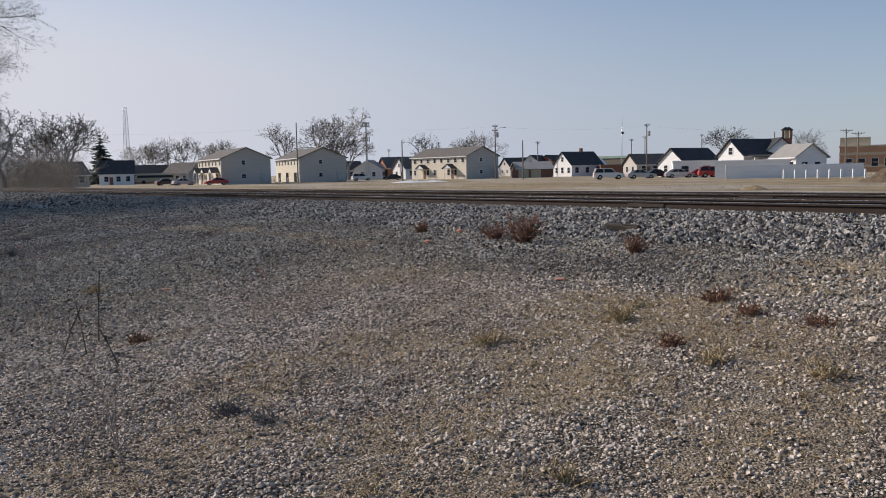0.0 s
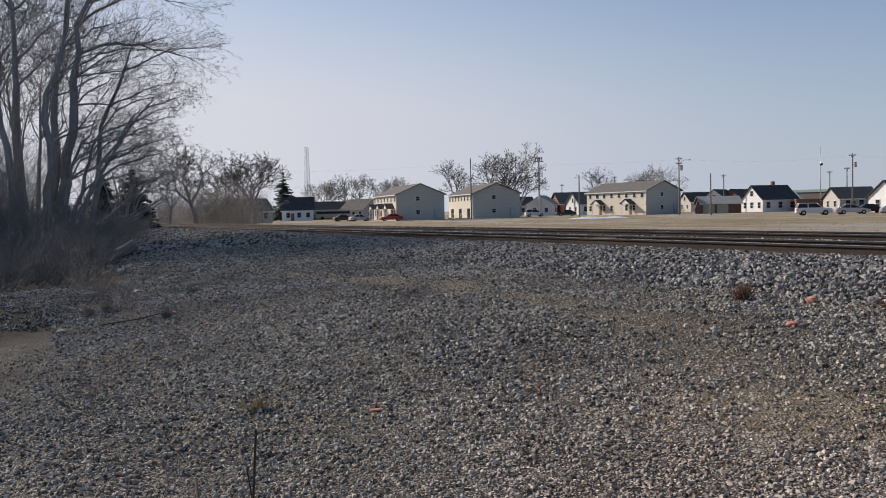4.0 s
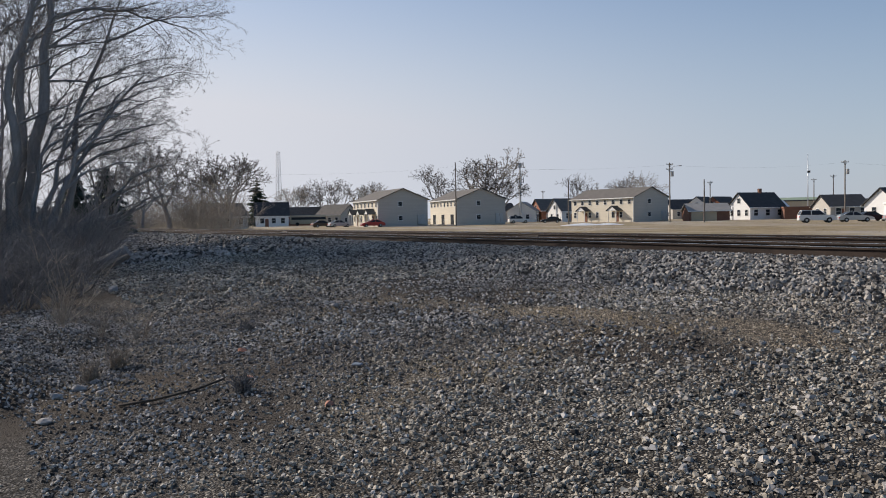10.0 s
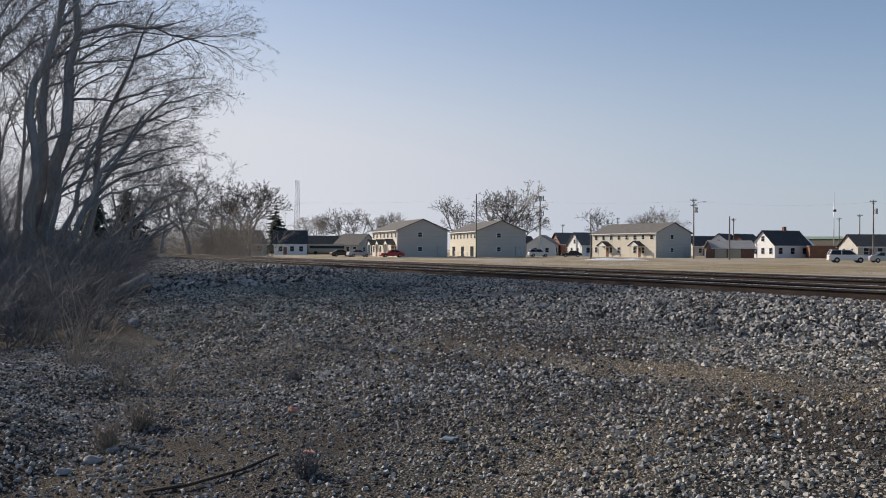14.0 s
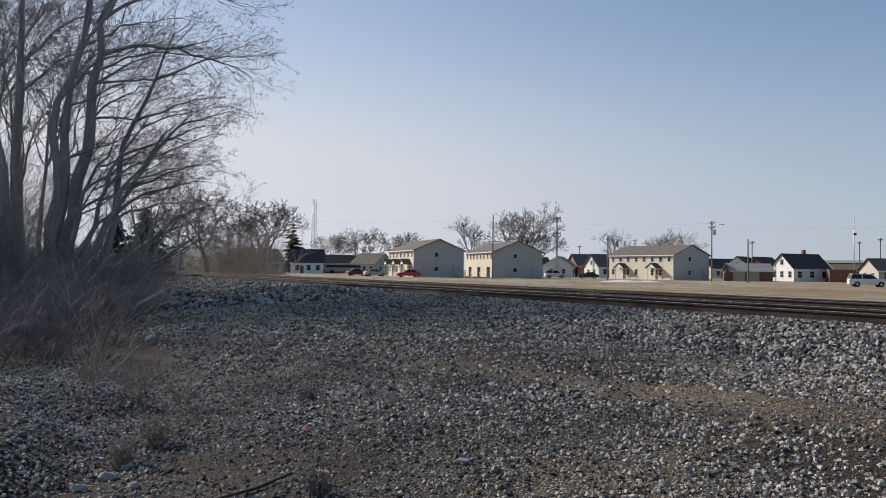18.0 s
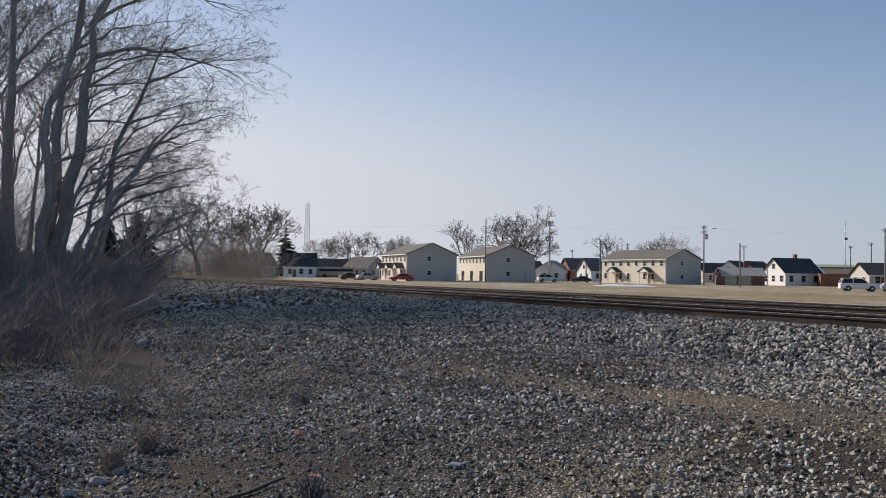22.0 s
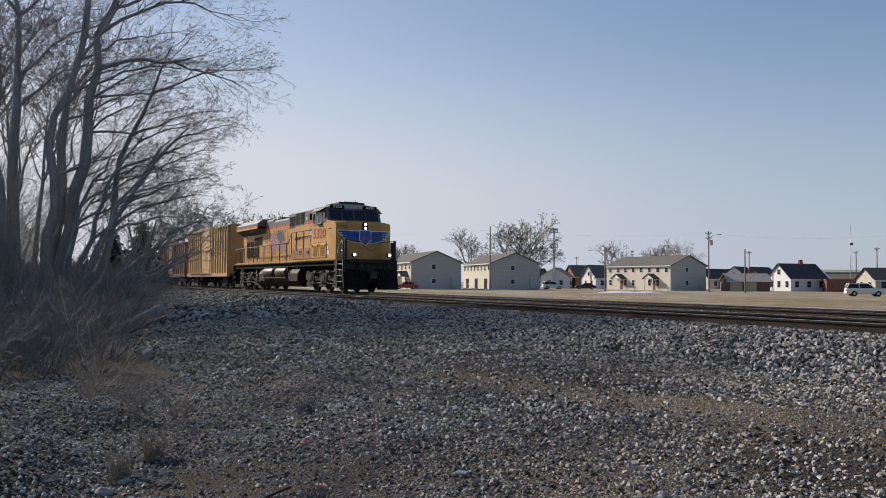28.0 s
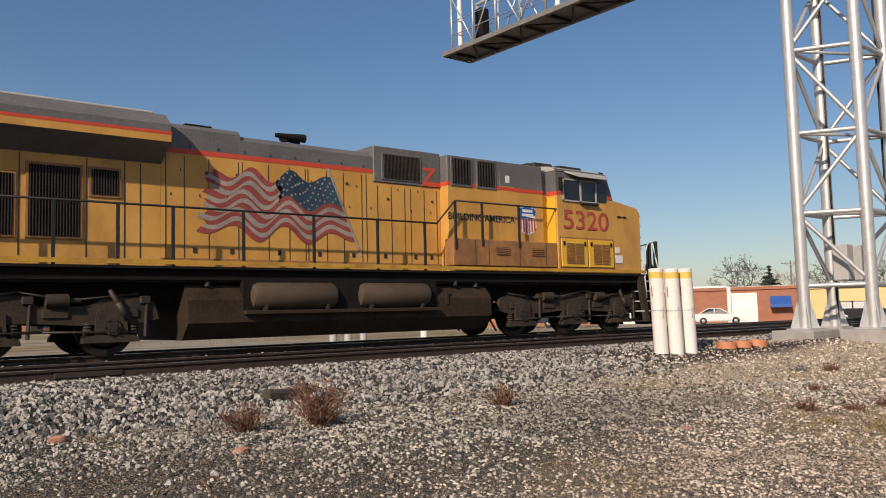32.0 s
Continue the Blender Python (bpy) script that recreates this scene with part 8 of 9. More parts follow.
for az, far, turn, c, kind, label in [
        (-34.35, 123, 12, AUTO_WHITE, "suv", "white family suv parked on the field edge"), (-32.2, 128, 20, AUTO_SILVER, "car", "silver car with red markings parked in the row"), (-31.3, 136, 30, AUTO_BLACK, "car", "black car in the parked row"),
        (-29.6, 130, 18, AUTO_SILVER, "car", "silver car parked by the white building"), (-28.0, 132, 15, AUTO_RED, "car", "red car in the parked row"), (-27.2, 128, 15, AUTO_RED, "suv", "dark red car parked near the fence"), (-26.1, 131, 15, AUTO_BLACK, "suv", "black suv by the end of the fence"),
        (-53.85, 190, 15, AUTO_WHITE, "suv", "white suv parked beside the apartments"), (-51.6, 188, 185, AUTO_BLACK, "car", "black car parked beside the apartments"),
        (-66.3, 165, 20, AUTO_SILVER, "car", "silver car in front of the porches"), (-67.5, 170, 20, AUTO_BROWN, "car", "brown car in front of the porches"), (-64.0, 158, 190, AUTO_RED, "car", "dark red car near the apartment"),
        (-7.2, 150, 188, AUTO_BROWN, "pickup", "brown pickup truck beside the tan building"), (-5.0, 150, 178, AUTO_SILVER, "car", "silver car beside the tan building"), (-3.5, 142, 180, AUTO_BLUE, "pickup", "bright blue pickup truck in the lot"),
        (20.0, 150, 175, AUTO_BLACK, "car", "black car in front of the motel"), (21.7, 146, 180, AUTO_BLACK, "car", "dark car in front of the shopfront"), (13.6, 164, 90, AUTO_BROWN, "suv", "dark suv under the motel canopy"),
        (32.6, 132, 180, AUTO_SILVER, "car", "silver car on the street"), (34.0, 128, 178, AUTO_BLACK, "car", "black car on the street"), (35.9, 122, 178, AUTO_WHITE, "suv", "white suv on the street"), (38.3, 116, 178, AUTO_SILVER, "car", "silver car by the brick store"), (40.0, 112, 178, AUTO_NAVY, "suv", "dark suv by the brick store"),
        (45.2, 84, -10, AUTO_NAVY, "pickup", "dark blue pickup parked by the workshop"), (49.0, 80, 0, AUTO_NAVY, "pickup", "navy pickup truck parked before the brick workshop"), (57.5, 78, 0, AUTO_WHITE, "car", "white sports coupe parked by the brick building"), (66.0, 82, 0, AUTO_BLACK, "suv", "black vehicle behind the signal tower")]:
    x, y = spot(az, far)
    vehicle(label, pose(x, y, ground_z(x, y), 0, 0, -az + turn), c, kind)

bus = thing("bus", "tan bus with a dark window band parked far off", "bus", facing(-68.5, 230, 0))
part("body", Geo().box(-5, 5, -1.25, 1.25, 0.5, 2.9, 0.12), TAN_WALL, bus)
part("window_band", Geo().box(-4.6, 4.8, -1.27, 1.27, 1.7, 2.4), WINDOW_DARK, bus)
for x_ in (-3, 3):
    for s_ in (-1, 1):
        part("wheel", Geo().lathe([(0.0, s_ * 1.0), (0.5, s_ * 1.0), (0.5, s_ * 1.28), (0.0, s_ * 1.28)], (x_, 0, 0.5), "y", 14), RUBBER, bus)


# ---- poles, masts and wires ----
def utility_pole(az, far, h, label, arms=1, lamp=False, can=False, turn=0.0, r=0.15):
    x, y = spot(az, far)
    p = thing("utility_pole", label, "utility pole", pose(x, y, ground_z(x, y), 0, 0, -az + turn), "utility poles of the town")
    part("pole", Geo().tube((0, 0, -0.5), (0, 0, h), r, r * 0.65, 10), POLE_WOOD, p)
    ha = 0.6 if az < -30 else 1.2
    for k in range(arms):
        z = h - 0.35 - k * 0.9
        a = part("crossarm", Geo().box(-ha, ha, -0.05, 0.05, z - 0.05, z + 0.05), POLE_WOOD, p)
        for xx in (-0.9 * ha, -0.45 * ha, 0.45 * ha, 0.9 * ha):
            part("insulator", Geo().lathe([(0.03, z + 0.06), (0.06, z + 0.12), (0.06, z + 0.22), (0.0, z + 0.26)], (xx, 0, 0), "z", 8), CAR_GREY, a)
        part("brace", Geo().tube((-0.55 * ha, 0, z), (0, 0, z - 0.6), 0.03, n=5).tube((0.55 * ha, 0, z), (0, 0, z - 0.6), 0.03, n=5), DARK_IRON, p)
    if can:
        part("transformer", Geo().lathe([(0.0, h - 2.6), (0.28, h - 2.6), (0.28, h - 1.7), (0.2, h - 1.6), (0, h - 1.6)], (0.45, 0, 0), "z", 12), CAR_GREY, p, "grey transformer can")
    if lamp:
        part("lamp_arm", Geo().path([(0, 0, h - 1.2), (0.9, 0, h - 0.7), (1.8, 0, h - 0.6)], 0.04), GALV, p)
        part("lamp_head", Geo().box(1.6, 2.2, -0.15, 0.15, h - 0.7, h - 0.55, 0.04), CAR_GREY, p)
    return p


POLES = [(-58.15, 158, 12.2, 0, False, False), (-50.3, 150, 8.0, 0, False, False), (-43.55, 160, 11.2, 2, True, True), (-41.3, 148, 7.4, 0, False, False), (-41.05, 200, 9.0, 1, False, False), (-34.8, 230, 10.0, 1, False, False), (-33.65, 210, 10.0, 1, False, False), (-32.9, 170, 11.0, 1, False, True), (-75.5, 122, 9.0, 0, False, False),
         (-30.3, 250, 11.5, 1, False, False), (-20.4, 180, 8.8, 1, False, False), (-19.6, 175, 8.0, 1, False, False), (-24.0, 150, 7.6, 0, False, False), (-13.5, 230, 9.5, 1, False, False), (-2.0, 150, 9.6, 2, False, True), (7.0, 150, 9.0, 1, False, False), (18.2, 130, 8.4, 0, False, False), (24.5, 200, 12.5, 1, False, False), (40.05, 105, 12.0, 0, True, False), (39.7, 108, 8.5, 2, False, True), (62.0, 120, 7.6, 1, False, False), (-48.5, 230, 10.5, 2, False, False), (-52.2, 240, 9.0, 1, False, False)]
for az, far, h, arms, lamp, can in POLES:
    utility_pole(az, far, h, "weathered wooden utility pole" + (" with crossarms" if arms else " standing bare"), arms, lamp, can)
utility_pole(5.62, 112, 9.0, "tall leaning T-shaped wooden pole in the empty lot", 1, r=0.2)
for az, far, h in ((-0.72, 140, 7.3), (8.53, 150, 5.8), (26.35, 140, 6.4), (28.95, 125, 7.6)):
    lp = thing("lamp_post", "slim pale metal lamp post", "lamp post", facing(az, far))
    part("post", Geo().tube((0, 0, -0.3), (0, 0, h), 0.11, 0.07, 10), GALV, lp)
    part("arm", Geo().path([(0, 0, h), (-0.6, 0, h + 0.15)] if az < 20 else [(0, 0, h - 1.2), (6.2 if az < 28 else 4.2, 0, h - 0.9)], 0.06), GALV, lp)
    part("lamp_head", Geo().box(-1.0, -0.5, -0.12, 0.12, h + 0.1, h + 0.22, 0.03) if az < 20 else Geo().box(2.2, 2.55, -0.2, 0.1, h - 2.0, h - 1.0, 0.03), YELLOW_BAND if az > 20 else CAR_GREY, lp)
wires = Geo()
for (a0, d0, h0), (a1, d1, h1) in [((-58.15, 158, 11.5), (-43.55, 160, 10.8)), ((-43.55, 160, 10.8), (-32.9, 170, 10.6)), ((-32.9, 170, 10.6), (-20.4, 180, 8.4)), ((-75.5, 122, 8.6), (-58.15, 158, 11.5)), ((-2.0, 150, 9.2), (7.0, 150, 8.6)), ((7.0, 150, 8.6), (18.2, 130, 8.0)), ((18.2, 130, 8.0), (24.5, 200, 12.0))]:
    (x0, y0), (x1, y1) = spot(a0, d0), spot(a1, d1)
    pts = [(x0 + (x1 - x0) * t / 10, y0 + (y1 - y0) * t / 10, -1 + h0 + (h1 - h0) * t / 10 - 3.0 * (t / 10) * (1 - t / 10)) for t in range(11)]
    wires.path(pts, 0.006, 4)
single("power_lines", wires, WIRE, "thin sagging power lines between the poles", "wires", kind="stuff")


def lattice_mast(label, az, far, h, w0, w1, legs=3, bays=24, r=0.06, extras=True):
    m = thing("radio_mast", label, "mast", facing(az, far))
    for i in range(legs):
        a, b = 2 * math.pi * i / legs, 2 * math.pi * (i + 1) / legs
        part("leg", Geo().tube((math.cos(a) * w0, math.sin(a) * w0, -0.3), (math.cos(a) * w1, math.sin(a) * w1, h), r * 1.5, r, 6), GALV, m)
        g = Geo()
        for k in range(bays):
            f0, f1 = k / bays, (k + 1) / bays
            ra, rb = w0 + (w1 - w0) * f0, w0 + (w1 - w0) * f1
            g.tube((math.cos(a) * ra, math.sin(a) * ra, h * f0), (math.cos(b) * rb, math.sin(b) * rb, h * f1), r * 0.6, n=4)
            g.tube((math.cos(a) * rb, math.sin(a) * rb, h * f1), (math.cos(b) * rb, math.sin(b) * rb, h * f1), r * 0.6, n=4)
        part("lattice", g, GALV, m)
    return m


lattice_mast("tall tapering lattice radio mast", -70.5, 420, 36, 1.7, 0.9, 4, 18, 0.09)
lattice_mast("thin lattice mast rising behind the trees", 34.0, 300, 55, 1.2, 0.3, 3, 26, 0.1)
cm = thing("cell_tower", "slim monopole with antenna panels in two tiers", "mast", facing(-53.75, 230))
part("pole", Geo().tube((0, 0, -0.3), (0, 0, 16.5), 0.35, 0.22, 10), GALV, cm)
for z in (15.6, 11.4):
    part("antenna_frame", Geo().box(-1.0, 1.0, -0.08, 0.08, z - 0.3, z - 0.15).box(-1.0, 1.0, -0.08, 0.08, z + 0.5, z + 0.65), DARK_IRON, cm)
    for x_ in (-0.9, -0.3, 0.3, 0.9):
        part("antenna_panel", Geo().box(x_ - 0.13, x_ + 0.13, -0.2, 0.1, z - 0.5, z + 1.0), CAR_GREY, cm)
tm = thing("antenna_mast", "thin tall antenna mast over the rooftops", "mast", facing(-35.1, 200))
part("pole", Geo().tube((0, 0, -0.3), (0, 0, 14.5), 0.12, 0.05, 8), GALV, tm)
part("beacon", Geo().box(-0.1, 0.5, -0.1, 0.1, 10.2, 10.7), DARK_IRON, tm)

# signs on the street
for az, far, h, mat_, w, hh, label in ((37.5, 118, 6.1, LOGO_WHITE, 1.3, 1.3, "white square traffic sign on an arm"), (39.4, 112, 5.8, LOGO_WHITE, 1.2, 1.3, "white square lane sign"), (40.6, 110, 5.6, paint("sign_green", (0.02, 0.22, 0.10), 0.5), 1.8, 1.0, "green street name board"), (6.16, 150, 2.4, LOCO_RED, 1.1, 1.1, "red octagonal stop sign")):
    sg = thing("road_sign", label, "sign", facing(az, far))
    if mat_ is LOCO_RED:
        part("sign_face", Geo().prism([(0.45 * w / 0.9 * math.cos(math.pi / 8 + k * math.pi / 4), h + 0.45 * w / 0.9 * math.sin(math.pi / 8 + k * math.pi / 4)) for k in range(8)], -0.03, 0.03, "y"), mat_, sg)
    else:
        part("sign_face", Geo().box(-w / 2, w / 2, -0.03, 0.03, h - hh / 2, h + hh / 2, 0.01), mat_, sg)
        part("sign_mark", Geo().box(-w * 0.22, w * 0.22, -0.04, -0.03, h - 0.08, h + 0.08), INK if mat_ is LOGO_WHITE else LOGO_WHITE, sg)
    part("sign_post", Geo().tube((0, 0.06, -0.3), (0, 0.06, h + hh / 2), 0.05, n=8), GALV, sg)


# ---- signal bridge over the tracks ----
def signal_bridge():
    sb = thing("signal_bridge", "galvanised cantilever signal bridge over both tracks", "signal bridge")
    legs = [(18.65, 9.65), (19.35, 8.40), (20.30, 9.75), (20.95, 8.45)]
    order = [0, 1, 3, 2]
    zb, zt = -0.05, 11.4
    for x, y in legs:
        lg = part("leg", Geo().tube((x, y, zb + 0.1), (x, y, zt), 0.14, 0.14, 18), GALV, sb, "round galvanised tower leg")
        part("base_plate", Geo().box(x - 0.3, x + 0.3, y - 0.3, y + 0.3, zb + 0.08, zb + 0.12), GALV, lg)
        fins = Geo()
        for k in range(4):
            a = math.pi / 4 + k * math.pi / 2
            c, s = math.cos(a), math.sin(a)
            fins.add([(x + c * 0.13, y + s * 0.13, zb + 0.12), (x + c * 0.33, y + s * 0.33, zb + 0.12), (x + c * 0.15, y + s * 0.15, zb + 0.75),
                      (x + c * 0.13 - s * 0.015, y + s * 0.13 + c * 0.015, zb + 0.12), (x + c * 0.33 - s * 0.015, y + s * 0.33 + c * 0.015, zb + 0.12), (x + c * 0.15 - s * 0.015, y + s * 0.15 + c * 0.015, zb + 0.75)],
                     [(0, 1, 2), (3, 5, 4), (0, 3, 4, 1), (1, 4, 5, 2), (2, 5, 3, 0)])
        part("stiffener", fins, GALV, lg)
        part("footing", Geo().box(x - 0.62, x + 0.62, y - 0.5, y + 0.5, zb - 0.35, zb + 0.08, 0.02), CONCRETE, sb, "grey concrete footing")
    levels = [1.05, 2.75, 4.65, 6.65, 8.6, 10.2]
    for k in range(4):
        (xa, ya), (xb, yb_) = legs[order[k]], legs[order[(k + 1) % 4]]
        for i, z in enumerate(levels):
            part("strut", Geo().tube((xa, ya, z), (xb, yb_, z), 0.055, n=10), GALV, sb)
            if i + 1 < len(levels):
                z2 = levels[i + 1]
                if (i + k) % 2:
                    part("diagonal", Geo().tube((xa, ya, z + 0.05), (xb, yb_, z2 - 0.05), 0.05, n=10), GALV, sb)
                else:
                    part("diagonal", Geo().tube((xb, yb_, z + 0.05), (xa, ya, z2 - 0.05), 0.05, n=10), GALV, sb)
    for z in levels[:-1]:
        part("strut", Geo().tube((legs[0][0], legs[0][1], z), (legs[3][0], legs[3][1], z), 0.04, n=8), GALV, sb)
    for x, y, w in ((19.55, 9.1, 0.35), (20.2, 9.1, 0.25)):
        part("relay_case", Geo().box(x - w / 2, x + w / 2, y - 0.18, y + 0.18, 1.15, 2.0, 0.03), CAR_GREY, sb, "grey relay case")
    part("conduit", Geo().tube((20.95, 8.62, 0), (20.95, 8.62, 10), 0.03, n=6).tube((20.2, 9.6, 0), (20.2, 9.6, 10), 0.025, n=6), DARK_IRON, sb)
    # cantilever: two lower chords, walkway, upper chords, railings
    x0, x1, y0, y1, z = 19.0, 20.25, 8.4, 23.0, 10.1
    for x in (x0, x1):
        part("lower_chord", Geo().box(x - 0.08, x + 0.08, y0, y1, z - 0.02, z + 0.14), DULL_GALV, sb, "walkway edge beam")
        part("upper_chord", Geo().tube((x, y0, z + 2.1), (x, y1 - 0.5, z + 2.1), 0.07, n=10), GALV, sb)
    part("walkway", Geo().box(x0 + 0.09, x1 - 0.09, y0, y1 - 0.4, z + 0.08, z + 0.12), DULL_GALV, sb, "grey grating walkway")
    n = 12
    for k in range(n):
        ya, yb_ = y0 + (y1 - 0.5 - y0) * k / n, y0 + (y1 - 0.5 - y0) * (k + 1) / n
        part("cross_beam", Geo().box(x0, x1, ya - 0.04, ya + 0.04, z - 0.03, z + 0.07), DARK_IRON, sb)
        part("under_brace", Geo().tube((x0 if k % 2 else x1, ya, z + 0.0), (x1 if k % 2 else x0, yb_, z + 0.0), 0.03, n=6), DARK_IRON, sb)
        for x in (x0, x1):
            part("side_post", Geo().tube((x, yb_, z + 0.1), (x, yb_, z + 2.1), 0.04, n=8), GALV, sb)
            part("side_diagonal", Geo().tube((x, ya, z + 0.1 if k % 2 else z + 2.1), (x, yb_, z + 2.1 if k % 2 else z + 0.1), 0.03, n=6), GALV, sb)
    part("end_bars", Geo().box(x0, x1, y1 - 0.5, y1 - 0.44, z - 0.02, z + 0.08).box(x0, x1, y1 - 0.25, y1 - 0.2, z - 0.02, z + 0.08).box(x0, x1, y1 - 0.06, y1, z - 0.02, z + 0.08), DARK_IRON, sb)
    for x in (x0, x1):
        part("guard_rail", Geo().tube((x, y0, z + 0.65), (x, y1 - 0.5, z + 0.65), 0.02, n=6).tube((x, y0, z + 1.15), (x, y1 - 0.5, z + 1.15), 0.02, n=6), GALV, sb)
    for y in (22.2, 17.4):
        ms = part("signal_mast", Geo().tube((x0 + 0.15, y, z + 0.1), (x0 + 0.15, y, z + 4.6), 0.09, n=12), LOGO_WHITE, sb, "white signal mast")
        hd = part("signal_head", Geo().box(x0 + 0.35, x0 + 0.75, y - 0.95, y - 0.55, z + 0.25, z + 1.45, 0.05), BLACK, ms, "black signal head")
    return sb


signal_bridge()


def marker_post(label, m, mat_, h, r, band=True):
    p = thing("marker_post", label, "post", m, "white marker posts")
    part("tube", Geo().lathe([(r, -0.3), (r, h - 0.12), (r * 0.98, h - 0.12)], n=20), mat_, p)
    part("band", Geo().lathe([(r * 1.015, h - 0.18), (r * 1.015, h - 0.06)], n=20), YELLOW_BAND, p, "yellow band near the top")
    part("cap", Geo().lathe([(r * 1.01, h - 0.06), (r * 1.01, h), (r * 0.9, h + 0.015), (0.0, h + 0.02)], n=20), mat_, p)
    part("clamp", Geo().lathe([(r * 1.03, h * 0.51), (r * 1.03, h * 0.51 + 0.02)], n=20).box(r * 0.5, r * 0.62, -r * 1.08, -r * 0.9, h * 0.44, h * 0.56), GALV, p, "metal strap and latch")
    part("writing", Geo().box(-r * 0.75, -r * 0.62, -r * 0.86, -r * 0.72, h * 0.68, h * 0.8), NUM_RED, p)
    return p


for az, far in ((53.72, 16.9), (54.72, 17.0), (55.58, 17.25)):
    x, y = spot(az, far)
    marker_post("fat white plastic marker post with a yellow band", pose(x, y, ground_z(x, y) - 0.02, 1.0, -1.5, -az), WHITE_PLASTIC, 1.68, 0.14)
for az in (31.45, 32.46, 33.52):
    x, y = spot(az, 43)
    marker_post("pale grey marker post beyond the tracks", pose(x, y, ground_z(x, y), 0, 0, -az), CAR_GREY, 1.95, 0.19)
x, y = spot(37.69, 43)
marker_post("white marker post with an orange top beyond the tracks", pose(x, y, ground_z(x, y), 0, 0, -37), WHITE_PLASTIC, 1.8, 0.18)
for k in range(3):
    x, y = 15.3 + k * 0.42, 9.62 - k * 0.1
    rg = Geo().lathe([(0.15, 0.0), (0.20, 0.01), (0.20, 0.15), (0.17, 0.16), (0.15, 0.15), (0.15, 0.0)], n=18)
    single("pipe_end", rg, ORANGE, "short orange plastic pipe end in the gravel", "pipe", group="orange pipe ends", m=pose(x, y, ground_z(x, y) - 0.02, 4 * k, 6, 30 * k))


# ---- weeds, stones and litter beside the track ----
def weed(label, x, y, h, spread, material, seed, n=60, name="weed", group="dry weeds"):
    r = random.Random(seed)
    segs = []
    for _ in range(n):
        d = Vector((r.gauss(0, spread), r.gauss(0, spread), 1)).normalized()
        p = Vector((r.gauss(0, 0.04), r.gauss(0, 0.04), -0.02))
        ln = h * r.uniform(0.4, 1.0)
        for i in range(3):
            d = (d + Vector((r.gauss(0, 0.25), r.gauss(0, 0.25), 0.05))).normalized()
            q = p + d * ln / 3
            segs.append((p, q, 0.006, 0.004, 2))
            for _k in range(3 + i):
                e = (d + Vector((r.gauss(0, 0.9), r.gauss(0, 0.9), r.gauss(0.2, 0.4)))).normalized()
                segs.append((q, q + e * ln * r.uniform(0.08, 0.22), 0.004, 0.003, 3))
            p = q
    w = tagged(new(name, branches_mesh(name, segs, material, 3, 1.0, 0.003)), label, "weed", group)
    w.matrix_world = pose(x, y, ground_z(x, y))
    return w


